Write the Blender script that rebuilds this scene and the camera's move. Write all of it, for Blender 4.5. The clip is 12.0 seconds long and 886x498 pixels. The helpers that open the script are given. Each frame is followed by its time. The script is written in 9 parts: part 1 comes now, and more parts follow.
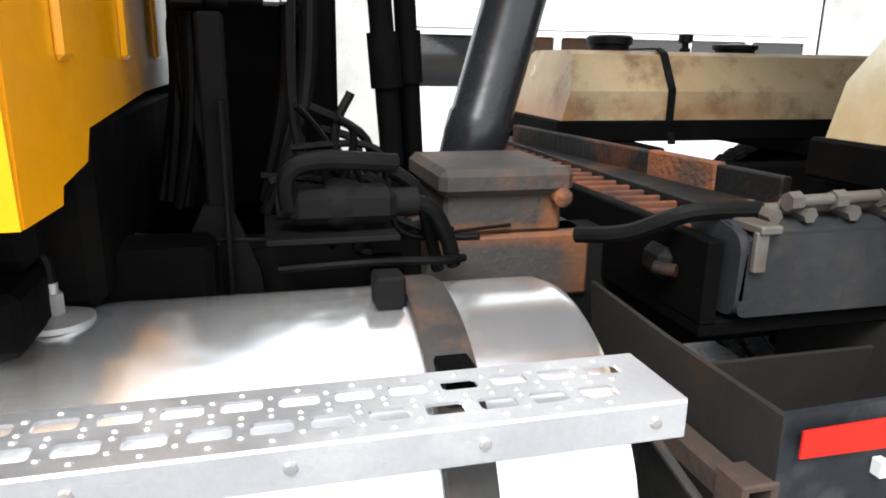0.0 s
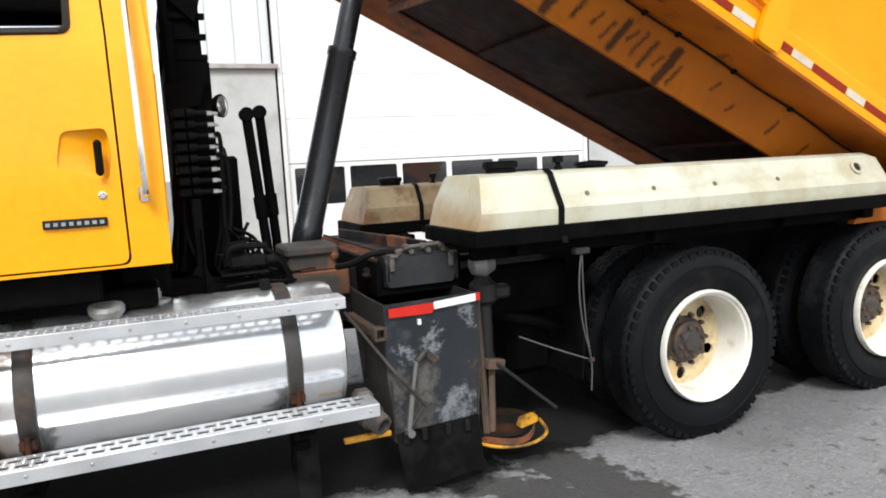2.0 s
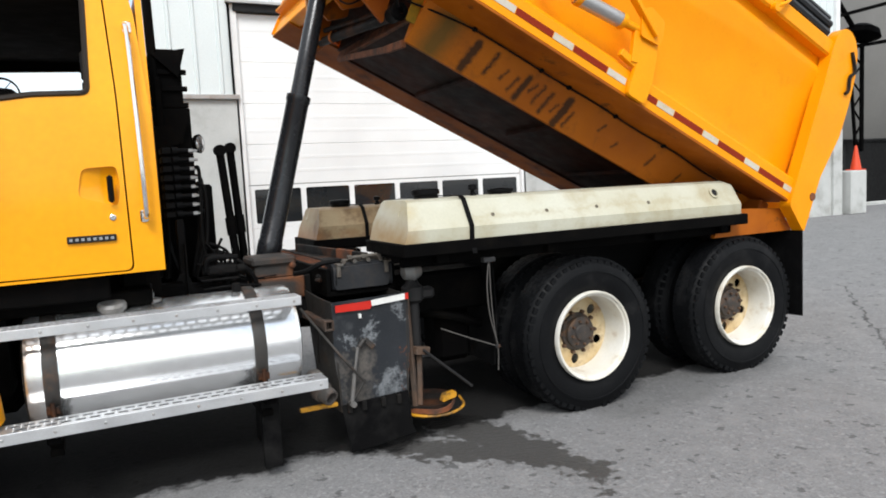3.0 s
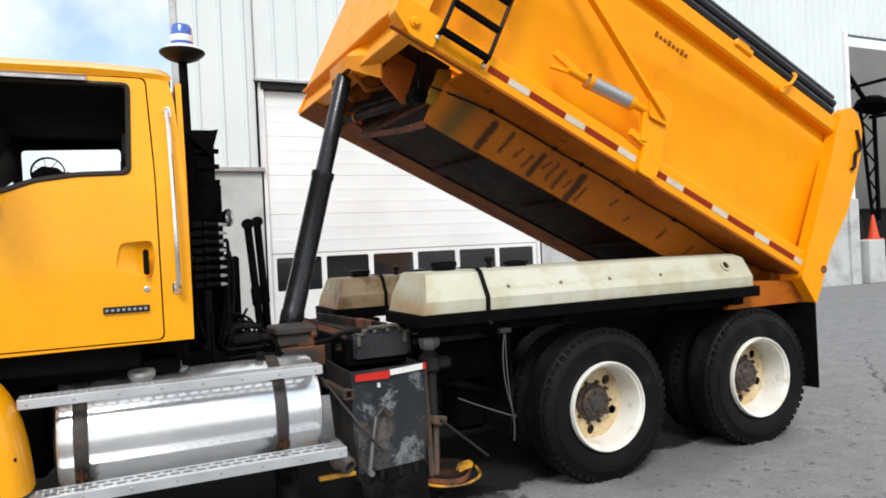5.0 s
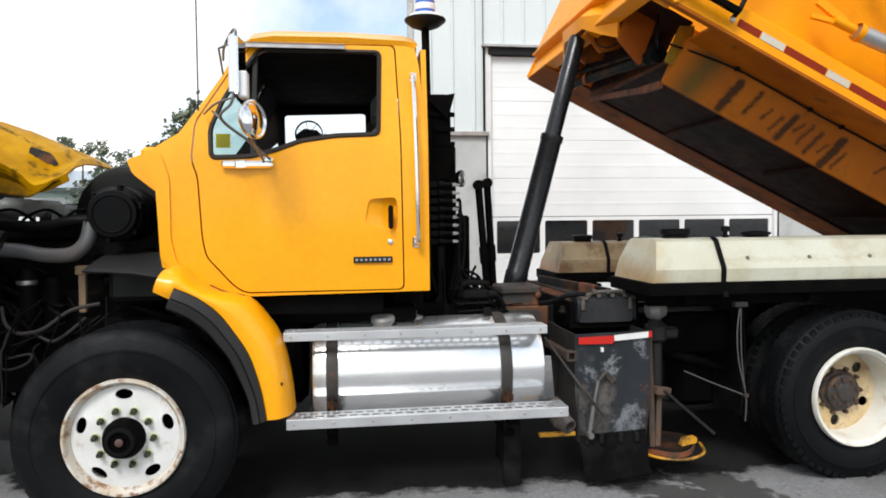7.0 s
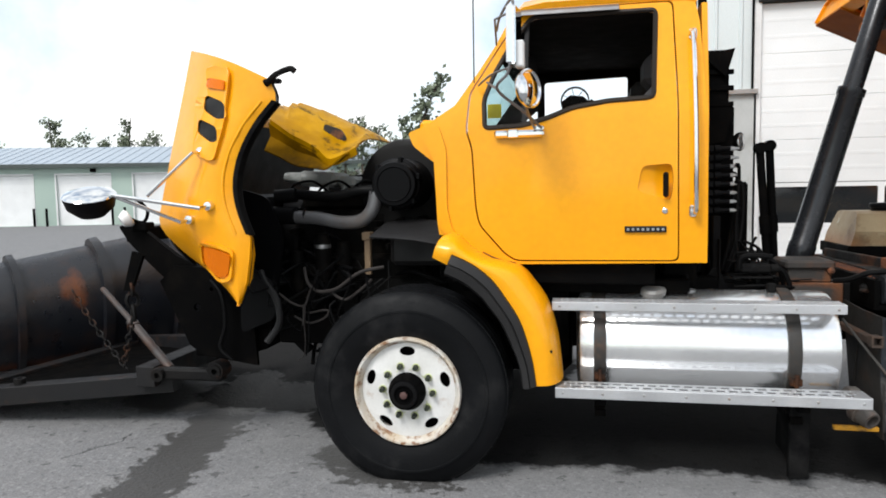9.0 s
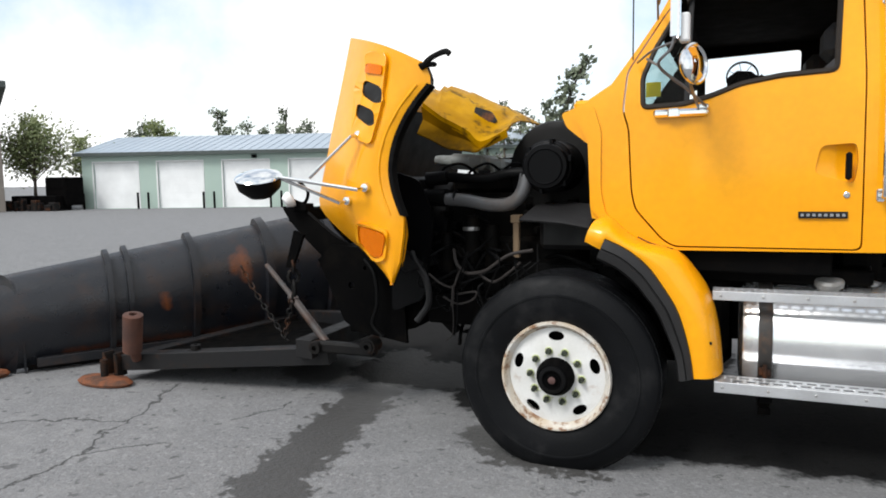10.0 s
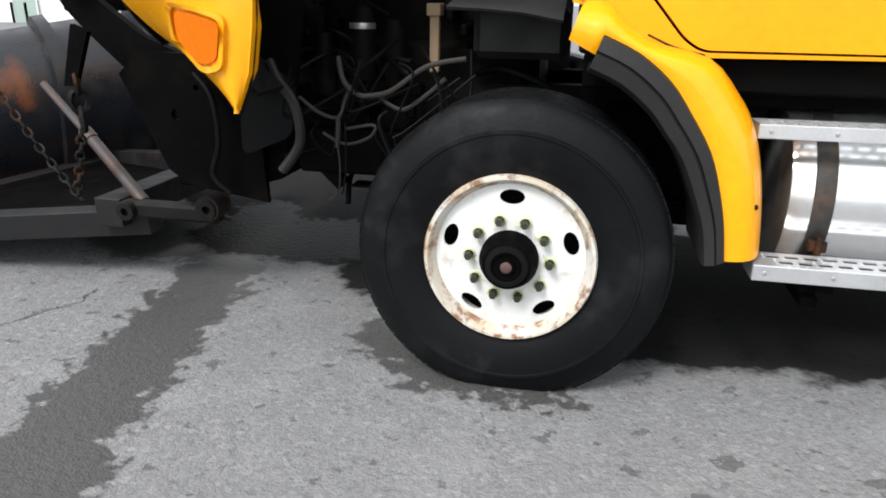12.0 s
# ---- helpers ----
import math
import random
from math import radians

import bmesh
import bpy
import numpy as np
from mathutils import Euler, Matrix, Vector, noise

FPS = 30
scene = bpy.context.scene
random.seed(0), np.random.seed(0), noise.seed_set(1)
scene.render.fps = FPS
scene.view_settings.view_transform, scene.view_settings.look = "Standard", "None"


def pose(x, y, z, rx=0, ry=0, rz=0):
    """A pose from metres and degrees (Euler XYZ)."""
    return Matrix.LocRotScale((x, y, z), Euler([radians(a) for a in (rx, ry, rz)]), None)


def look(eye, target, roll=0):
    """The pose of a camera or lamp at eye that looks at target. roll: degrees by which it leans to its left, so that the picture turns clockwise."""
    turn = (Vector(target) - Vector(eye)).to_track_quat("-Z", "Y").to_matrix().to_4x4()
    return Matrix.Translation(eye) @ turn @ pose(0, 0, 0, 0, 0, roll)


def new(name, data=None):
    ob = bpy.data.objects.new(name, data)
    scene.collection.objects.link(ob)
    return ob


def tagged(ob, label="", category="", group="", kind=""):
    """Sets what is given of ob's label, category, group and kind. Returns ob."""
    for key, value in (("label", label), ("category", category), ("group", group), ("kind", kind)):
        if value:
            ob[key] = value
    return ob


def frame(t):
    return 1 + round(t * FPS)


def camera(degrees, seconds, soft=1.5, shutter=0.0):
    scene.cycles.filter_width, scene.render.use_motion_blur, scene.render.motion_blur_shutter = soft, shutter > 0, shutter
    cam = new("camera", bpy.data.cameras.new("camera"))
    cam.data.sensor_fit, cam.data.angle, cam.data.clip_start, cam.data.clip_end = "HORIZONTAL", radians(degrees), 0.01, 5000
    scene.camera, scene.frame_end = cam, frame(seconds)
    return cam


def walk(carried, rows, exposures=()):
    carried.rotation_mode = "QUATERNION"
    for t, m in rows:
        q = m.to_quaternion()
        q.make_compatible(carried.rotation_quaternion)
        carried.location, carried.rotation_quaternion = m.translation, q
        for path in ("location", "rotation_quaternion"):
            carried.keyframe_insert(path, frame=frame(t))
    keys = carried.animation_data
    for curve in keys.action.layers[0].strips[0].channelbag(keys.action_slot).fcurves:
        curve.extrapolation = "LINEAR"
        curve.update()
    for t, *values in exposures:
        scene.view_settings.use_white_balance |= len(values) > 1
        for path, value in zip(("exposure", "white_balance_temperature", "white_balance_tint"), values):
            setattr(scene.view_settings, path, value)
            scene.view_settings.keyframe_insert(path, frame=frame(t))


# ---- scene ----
cam = camera(64.5, 12.0, 1.8)
PATH = [
    (0, (-2.424, -0.56, 1.367), (-1.929, 1.307, 0.85), 0.9),
    (0.5, (-2.474, -1.063, 1.424), (-1.868, 0.804, 1.039), -0.6),
    (1, (-2.51, -1.637, 1.467), (-1.889, 0.24, 1.166), -1.5),
    (1.5, (-2.641, -2.233, 1.506), (-1.889, -0.396, 1.258), -2.0),
    (2, (-2.712, -2.83, 1.535), (-1.947, -0.998, 1.301), -3.0),
    (2.5, (-2.891, -3.351, 1.569), (-2.054, -1.544, 1.384), -3.2),
    (3, (-2.938, -3.706, 1.588), (-2.06, -1.919, 1.396), -2.9),
    (3.2, (-2.967, -3.776, 1.629), (-2.085, -1.993, 1.425), -3.9),
    (4.8, (-2.98, -3.862, 1.628), (-2.09, -2.071, 1.631), -3.2),
    (5, (-3.003, -3.842, 1.631), (-2.157, -2.03, 1.629), -2.7),
    (5.5, (-3.036, -3.83, 1.627), (-2.321, -1.963, 1.603), -1.9),
    (6, (-3.079, -3.825, 1.629), (-2.487, -1.915, 1.595), -1.3),
    (6.5, (-3.11, -3.821, 1.628), (-2.641, -1.878, 1.576), -0.8),
    (6.7, (-3.104, -3.844, 1.62), (-2.716, -1.883, 1.555), -0.7),
    (8.3, (-3.241, -3.85, 1.586), (-3.382, -1.859, 1.464), -0.6),
    (8.5, (-3.26, -3.817, 1.604), (-3.478, -1.834, 1.465), -0.8),
    (9, (-3.3, -3.81, 1.614), (-3.687, -1.855, 1.452), -1.0),
    (9.5, (-3.33, -3.806, 1.611), (-3.903, -1.898, 1.432), -1.1),
    (10, (-3.366, -3.806, 1.6), (-4.13, -1.968, 1.402), -0.9),
    (10.5, (-3.411, -3.778, 1.586), (-4.348, -2.031, 1.319), -1.2),
    (11, (-3.566, -3.425, 1.507), (-4.255, -1.61, 1.026), -1.4),
    (11.5, (-3.756, -2.918, 1.413), (-4.141, -1.03, 0.876), 2.7),
    (12, (-4.021, -2.42, 1.362), (-4.393, -0.569, 0.7), 0.9),
]
walk(cam, [(t, look(eye, target, roll)) for t, eye, target, roll in PATH], [(0, 1.05), (0.5, 0.8), (1.0, 0.65), (1.5, 0.55), (2.0, 0.45), (3.0, 0.2), (5.0, 0.12), (8.5, 0.08), (10.5, 0.05), (11.0, 0.2), (11.5, 0.4), (12.0, 0.52)])

# ---- world and light ----
world = bpy.data.worlds.new("sky")
scene.world = world
world.use_nodes = True
wn, wl = world.node_tree.nodes, world.node_tree.links
wn.clear()
w_out, w_bg = wn.new("ShaderNodeOutputWorld"), wn.new("ShaderNodeBackground")
w_sky, w_noise, w_ramp, w_mix = wn.new("ShaderNodeTexSky"), wn.new("ShaderNodeTexNoise"), wn.new("ShaderNodeValToRGB"), wn.new("ShaderNodeMix")
SUN_ELEV, SUN_AZ = radians(48), radians(205)
w_sky.sky_type, w_sky.sun_disc, w_sky.sun_elevation, w_sky.sun_rotation = "NISHITA", False, SUN_ELEV, SUN_AZ
w_sky.dust_density, w_sky.ozone_density = 1.6, 1.2
w_noise.inputs["Scale"].default_value, w_noise.inputs["Detail"].default_value, w_noise.inputs["Roughness"].default_value = 2.6, 7, 0.55
w_ramp.color_ramp.elements[0].position, w_ramp.color_ramp.elements[1].position = 0.36, 0.56
w_ramp.color_ramp.elements[0].color = (0.25, 0.25, 0.25, 1)
w_mix.data_type = "RGBA"
w_mix.inputs[7].default_value = (14.5, 14.6, 14.6, 1)
wl.new(w_noise.outputs["Fac"], w_ramp.inputs["Fac"])
wl.new(w_ramp.outputs["Color"], w_mix.inputs[0])
w_tint = wn.new("ShaderNodeVectorMath")
w_tint.operation = "MULTIPLY"
w_tint.inputs[1].default_value = (1.8, 2.15, 2.2)
wl.new(w_sky.outputs["Color"], w_tint.inputs[0])
wl.new(w_tint.outputs["Vector"], w_mix.inputs[6])
wl.new(w_mix.outputs[2], w_bg.inputs["Color"])
w_bg.inputs["Strength"].default_value = 0.085
wl.new(w_bg.outputs["Background"], w_out.inputs["Surface"])

sun = new("sun", bpy.data.lights.new("sun", "SUN"))
sun.data.energy, sun.data.angle, sun.data.color = 2.6, radians(20), (1.0, 0.985, 0.965)
sun_way = Vector((math.sin(SUN_AZ) * math.cos(SUN_ELEV), math.cos(SUN_AZ) * math.cos(SUN_ELEV), math.sin(SUN_ELEV)))
sun.matrix_world = look(sun_way * 60, (0, 0, 0))


# ---- materials ----
def principled(name):
    m = bpy.data.materials.new(name)
    m.use_nodes = True
    return m, m.node_tree.nodes, m.node_tree.links, m.node_tree.nodes["Principled BSDF"]


def coords(n, l, space="Object"):
    return n.new("ShaderNodeTexCoord").outputs[space]


def noise_fac(n, l, vec, scale, detail=4, lo=0.35, hi=0.65, stretch=None, rough=0.55, turn=0.0):
    if stretch:
        mp = n.new("ShaderNodeMapping")
        mp.inputs["Scale"].default_value = stretch
        mp.inputs["Rotation"].default_value = (0, turn, 0)
        l.new(vec, mp.inputs["Vector"])
        vec = mp.outputs["Vector"]
    t = n.new("ShaderNodeTexNoise")
    t.inputs["Scale"].default_value, t.inputs["Detail"].default_value, t.inputs["Roughness"].default_value = scale, detail, rough
    l.new(vec, t.inputs["Vector"])
    r = n.new("ShaderNodeMapRange")
    r.inputs["From Min"].default_value, r.inputs["From Max"].default_value = lo, hi
    l.new(t.outputs["Fac"], r.inputs["Value"])
    return r.outputs["Result"]


def mixed(n, l, fac, a, b):
    m = n.new("ShaderNodeMix")
    m.data_type = "RGBA"
    for value, slot in ((fac, 0), (a, 6), (b, 7)):
        if isinstance(value, (int, float)):
            m.inputs[slot].default_value = value
        elif isinstance(value, tuple):
            m.inputs[slot].default_value = (*value, 1)
        else:
            l.new(value, m.inputs[slot])
    return m.outputs[2]


def scaled(n, l, value, k):
    m = n.new("ShaderNodeMath")
    m.operation = "MULTIPLY"
    m.inputs[1].default_value = k
    l.new(value, m.inputs[0])
    return m.outputs[0]


def ragged_place(n, l, vec, scale, amount):
    """The place on a surface, shaken by noise, for stains with ragged edges."""
    t, off, k, add = n.new("ShaderNodeTexNoise"), n.new("ShaderNodeVectorMath"), n.new("ShaderNodeVectorMath"), n.new("ShaderNodeVectorMath")
    t.inputs["Scale"].default_value, t.inputs["Detail"].default_value, t.inputs["Roughness"].default_value = scale, 6, 0.65
    l.new(vec, t.inputs["Vector"])
    off.operation, k.operation, add.operation = "SUBTRACT", "SCALE", "ADD"
    off.inputs[1].default_value = (0.5, 0.5, 0.5)
    k.inputs["Scale"].default_value = amount * 4
    l.new(t.outputs["Color"], off.inputs[0])
    l.new(off.outputs["Vector"], k.inputs[0])
    l.new(vec, add.inputs[0])
    l.new(k.outputs["Vector"], add.inputs[1])
    return add.outputs["Vector"]


def stain_mask(n, l, place, a, c, radius, edge):
    """1 inside a stain that runs from a to c with a radius, 0 outside, over a soft edge."""
    a, ba = Vector(a), Vector(c) - Vector(a)
    pa, dot, h, back, sub, length, r = (n.new("ShaderNodeVectorMath"), n.new("ShaderNodeVectorMath"), n.new("ShaderNodeMath"), n.new("ShaderNodeVectorMath"), n.new("ShaderNodeVectorMath"), n.new("ShaderNodeVectorMath"), n.new("ShaderNodeMapRange"))
    pa.operation, dot.operation, h.operation, back.operation, sub.operation, length.operation = "SUBTRACT", "DOT_PRODUCT", "DIVIDE", "SCALE", "SUBTRACT", "LENGTH"
    pa.inputs[1].default_value, dot.inputs[1].default_value, back.inputs[0].default_value = a, ba, ba
    h.use_clamp, h.inputs[1].default_value = True, max(1e-6, ba.length_squared)
    l.new(place, pa.inputs[0])
    l.new(pa.outputs["Vector"], dot.inputs[0])
    l.new(dot.outputs["Value"], h.inputs[0])
    l.new(h.outputs[0], back.inputs["Scale"])
    l.new(pa.outputs["Vector"], sub.inputs[0])
    l.new(back.outputs["Vector"], sub.inputs[1])
    l.new(sub.outputs["Vector"], length.inputs[0])
    l.new(length.outputs["Value"], r.inputs["Value"])
    r.inputs["From Min"].default_value, r.inputs["From Max"].default_value = radius + edge, max(0.0, radius - edge)
    return r.outputs["Result"]


def surface(name, base, rough, metal=0.0, other=None, dirt=None, dirt_amount=0.5, dirt_scale=5.0, dirt_lo=0.5, dirt_hi=0.68, streak=None,
            grain=60.0, bump=0.15, bump_size=0.002, coat=0.0, rough_var=0.12, large=2.0, spec=0.5, turn=0.0, spots=(), fray=0.06, fray_scale=14.0):
    """A painted, metal or rubber surface: two tones at a large scale, dirt patches, fine grain in colour, gloss and relief."""
    m, n, l, b = principled(name)
    vec = coords(n, l)
    other = other or tuple(c * 0.85 for c in base)
    col = mixed(n, l, noise_fac(n, l, vec, large, 3), base, other)
    fine = noise_fac(n, l, vec, grain, 3, 0.3, 0.7)
    col = mixed(n, l, scaled(n, l, fine, 0.18), col, tuple(c * 0.6 for c in base))
    rough_in = noise_fac(n, l, vec, 9.0, 5, 0.25, 0.75)
    if dirt:
        d = scaled(n, l, noise_fac(n, l, vec, dirt_scale, 7, dirt_lo, dirt_hi, streak, 0.65, turn), dirt_amount)
        col = mixed(n, l, d, col, dirt)
        met = n.new("ShaderNodeMath")
        met.operation = "MULTIPLY_ADD"
        met.inputs[1].default_value, met.inputs[2].default_value = -metal, metal
        l.new(d, met.inputs[0])
        l.new(met.outputs[0], b.inputs["Metallic"])
    else:
        b.inputs["Metallic"].default_value = metal
    if spots:
        frayed = ragged_place(n, l, vec, fray_scale, fray)
    for a, c, radius, edge, colour, amount in spots:
        col = mixed(n, l, scaled(n, l, stain_mask(n, l, frayed, a, c, radius, edge), amount), col, colour)
    l.new(col, b.inputs["Base Color"])
    r = n.new("ShaderNodeMapRange")
    r.inputs["To Min"].default_value, r.inputs["To Max"].default_value = max(0.03, rough - rough_var), min(1, rough + rough_var)
    l.new(rough_in, r.inputs["Value"])
    l.new(r.outputs["Result"], b.inputs["Roughness"])
    b.inputs["Coat Weight"].default_value, b.inputs["Coat Roughness"].default_value = coat, 0.12
    b.inputs["Specular IOR Level"].default_value = spec
    if bump:
        bp = n.new("ShaderNodeBump")
        bp.inputs["Strength"].default_value, bp.inputs["Distance"].default_value = bump, bump_size
        l.new(fine, bp.inputs["Height"])
        l.new(bp.outputs["Normal"], b.inputs["Normal"])
    return m


def glass(name, colour, rough=0.02):
    m, n, l, b = principled(name)
    b.inputs["Base Color"].default_value = (*colour, 1)
    b.inputs["Transmission Weight"].default_value, b.inputs["Roughness"].default_value, b.inputs["IOR"].default_value = 1.0, rough, 1.1
    return m


RUST = (0.16, 0.05, 0.015)
ORANGE = surface("orange_paint", (0.89, 0.38, 0.002), 0.36, other=(0.88, 0.355, 0.002), coat=0.5, spec=0.2, bump=0.03, grain=25, rough_var=0.06)
ORANGE_BOX = surface("orange_body_paint", (0.87, 0.325, 0.001), 0.45, other=(0.86, 0.29, 0.001), dirt=(0.4, 0.1, 0.006), dirt_amount=0.3, dirt_scale=3, dirt_lo=0.58, dirt_hi=0.75, coat=0.03, spec=0.16, bump=0.05)
# Body orange with the underside's shade put into the colour, plus dirt patches.
ORANGE_SHADED = surface("shaded_orange_underbody", (0.42, 0.11, 0.002), 0.6, other=(0.27, 0.062, 0.003), dirt=(0.09, 0.03, 0.008), dirt_amount=0.7, dirt_scale=5, dirt_lo=0.6, dirt_hi=0.68, bump=0.15, spec=0.25)
# Near-black with a reddish second tone, far darker than the sills beside it.
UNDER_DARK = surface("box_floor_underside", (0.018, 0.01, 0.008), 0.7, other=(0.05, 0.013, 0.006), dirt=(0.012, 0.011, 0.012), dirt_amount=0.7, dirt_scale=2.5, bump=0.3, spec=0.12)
HOOD_INSIDE = surface("hood_inside", (0.52, 0.27, 0.0), 0.5, other=(0.36, 0.17, 0.0), dirt=(0.05, 0.025, 0.006), dirt_amount=0.8, dirt_scale=6, dirt_lo=0.56, dirt_hi=0.64, large=4, spec=0.06)
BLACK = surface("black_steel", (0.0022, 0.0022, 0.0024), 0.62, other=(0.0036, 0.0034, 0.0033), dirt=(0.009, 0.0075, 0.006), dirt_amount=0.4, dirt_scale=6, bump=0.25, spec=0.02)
BLACK_RUST = surface("rusty_black_steel", (0.006, 0.0058, 0.006), 0.62, spec=0.15, other=(0.011, 0.0098, 0.009), dirt=(0.07, 0.025, 0.009), dirt_amount=0.8, dirt_scale=4, dirt_lo=0.52, dirt_hi=0.66, bump=0.35, bump_size=0.004)
GREY_STEEL = surface("grey_steel", (0.028, 0.028, 0.029), 0.55, spec=0.3, other=(0.015, 0.0155, 0.017), dirt=(0.2, 0.075, 0.025), dirt_amount=0.8, dirt_scale=5, dirt_lo=0.55, dirt_hi=0.66, bump=0.3)
SLAT_RUST = surface("dark_red_rust", (0.14, 0.04, 0.012), 0.85, other=(0.05, 0.02, 0.012), dirt=(0.02, 0.013, 0.01), dirt_amount=0.7, dirt_scale=10, bump=0.5, large=8)
RUSTY = surface("rust", (0.2, 0.058, 0.016), 0.85, other=(0.1, 0.04, 0.02), dirt=(0.05, 0.03, 0.022), dirt_amount=0.8, dirt_scale=9, bump=0.6, bump_size=0.006, large=9)
SCUFF, EARTH = (0.3, 0.32, 0.34), (0.13, 0.115, 0.1)
CHUTE = surface("chute_panel", (0.012, 0.0145, 0.0185), 0.45, spec=0.4, other=(0.02, 0.023, 0.028), dirt=(0.07, 0.075, 0.08), dirt_amount=0.5, dirt_scale=7, dirt_lo=0.55, dirt_hi=0.72, bump=0.3, fray=0.06, fray_scale=26, spots=[
    ((-1.55, 0.12, 0.78), (-1.56, 0.12, 0.68), 0.02, 0.025, SCUFF, 0.65), ((-1.72, 0.12, 0.71), (-1.67, 0.12, 0.69), 0.018, 0.02, SCUFF, 0.6), ((-1.395, 0.12, 0.89), (-1.36, 0.12, 0.8), 0.01, 0.03, SCUFF, 0.5),
    ((-1.43, 0.12, 0.47), (-1.5, 0.12, 0.36), 0.03, 0.03, SCUFF, 0.6), ((-1.36, 0.12, 0.42), (-1.42, 0.12, 0.33), 0.03, 0.025, SCUFF, 0.5), ((-1.6, 0.12, 0.62), (-1.62, 0.12, 0.34), 0.045, 0.04, EARTH, 0.75), ((-1.74, 0.12, 0.6), (-1.73, 0.12, 0.3), 0.03, 0.03, EARTH, 0.7), ((-1.33, 0.12, 0.6), (-1.33, 0.13, 0.3), 0.008, 0.015, RUST, 0.8)])
RUBBER = surface("rubber", (0.003, 0.003, 0.0034), 0.62, spec=0.04, other=(0.0065, 0.0065, 0.0067), dirt=(0.02, 0.0195, 0.019), dirt_amount=0.5, dirt_scale=5, bump=0.2)
TYRE = surface("dusty_tyre_rubber", (0.003, 0.0033, 0.004), 0.55, spec=0.12, other=(0.0055, 0.006, 0.007), dirt=(0.035, 0.034, 0.034), dirt_amount=0.4, dirt_scale=4, dirt_lo=0.55, dirt_hi=0.75, bump=0.3)
FLARE = surface("weathered_flare_rubber", (0.012, 0.0115, 0.012), 0.55, spec=0.3, other=(0.018, 0.0175, 0.018), bump=0.2)
HOSE = surface("hose_rubber", (0.0032, 0.0032, 0.0035), 0.5, spec=0.1, bump=0.2, dirt=(0.01, 0.0093, 0.0088), dirt_amount=0.5)
ALU = surface("polished_aluminium", (0.92, 0.935, 0.945), 0.2, 0.88, other=(0.86, 0.87, 0.88), dirt=(0.6, 0.58, 0.52), dirt_amount=0.2, dirt_scale=3, dirt_lo=0.58, dirt_hi=0.78, bump=0.0, grain=40, rough_var=0.03, spots=[((-3.32, 0.2, 0.9), (-3.32, 0.18, 0.5), 0.05, 0.06, (0.3, 0.15, 0.04), 0.7), ((-1.955, 0.3, 0.98), (-1.96, 0.2, 0.9), 0.012, 0.02, (0.5, 0.38, 0.2), 0.5), ((-2.72, 0.36, 1.02), (-2.7, 0.3, 1.0), 0.025, 0.03, (0.45, 0.36, 0.26), 0.5)], fray=0.02)
TREAD = surface("tread_plate_aluminium", (0.7, 0.71, 0.73), 0.4, 0.8, other=(0.62, 0.63, 0.65), dirt=(0.45, 0.43, 0.4), dirt_amount=0.25, dirt_scale=8, bump=0.15, grain=120)
CHROME = surface("chrome", (0.85, 0.86, 0.87), 0.12, 1.0, bump=0.0, rough_var=0.06)
GALV = surface("dull_zinc", (0.5, 0.5, 0.5), 0.45, 0.8, dirt=(0.2, 0.12, 0.07), dirt_amount=0.6)
WHITE_WHEEL = surface("white_wheel_paint", (0.7, 0.7, 0.69), 0.4, other=(0.64, 0.635, 0.61), dirt=(0.3, 0.14, 0.04), dirt_amount=0.45, dirt_scale=11, dirt_lo=0.58, dirt_hi=0.72, large=5)
CREAM_WHEEL = surface("aged_white_wheel_paint", (0.7, 0.69, 0.65), 0.4, other=(0.63, 0.59, 0.5), dirt=(0.3, 0.17, 0.06), dirt_amount=0.5, dirt_scale=8, dirt_lo=0.54, dirt_hi=0.7, large=4)
RIM_RUST = surface("rusted_rim_lip", (0.6, 0.58, 0.54), 0.5, other=(0.52, 0.42, 0.3), dirt=(0.2, 0.085, 0.03), dirt_amount=0.9, dirt_scale=17, dirt_lo=0.5, dirt_hi=0.6, large=8)
STRAP = surface("dusty_tank_strap", (0.03, 0.027, 0.024), 0.6, other=(0.016, 0.014, 0.013), dirt=(0.1, 0.05, 0.025), dirt_amount=0.6, dirt_scale=9, large=5, bump=0.3)
HUB = surface("rusty_hub", (0.05, 0.04, 0.034), 0.65, other=(0.026, 0.022, 0.02), dirt=(0.16, 0.08, 0.035), dirt_amount=0.7, dirt_scale=14, large=8, bump=0.4)
NUT_RUST = surface("rusty_nut", (0.1, 0.055, 0.03), 0.7, other=(0.06, 0.032, 0.02), large=9)
WHEEL_TAN = surface("stained_wheel_disc", (0.66, 0.54, 0.34), 0.5, other=(0.5, 0.34, 0.15), dirt=(0.2, 0.09, 0.04), dirt_amount=0.8, dirt_scale=10, large=6)
POLY = surface("translucent_white_plastic", (0.52, 0.515, 0.43), 0.42, other=(0.44, 0.42, 0.31), spots=[((-1.36, 0.0, 1.24), (-1.33, 0.5, 1.26), 0.06, 0.1, (0.3, 0.17, 0.05), 0.8), ((-1.3, 0.05, 1.42), (-1.28, 0.4, 1.46), 0.02, 0.06, (0.42, 0.33, 0.16), 0.5), ((-0.93, 0.0, 1.25), (-0.93, 0.2, 1.48), 0.02, 0.03, (0.4, 0.33, 0.2), 0.5), ((-0.9, 0.02, 1.36), (0.9, 0.03, 1.38), 0.006, 0.02, (0.36, 0.31, 0.2), 0.45), ((-0.1, 0.0, 1.24), (1.3, 0.0, 1.24), 0.012, 0.02, (0.3, 0.25, 0.16), 0.45)], fray=0.03, dirt=(0.3, 0.22, 0.11), dirt_amount=0.6, dirt_scale=4, dirt_lo=0.5, dirt_hi=0.72, bump=0.05, spec=0.4)
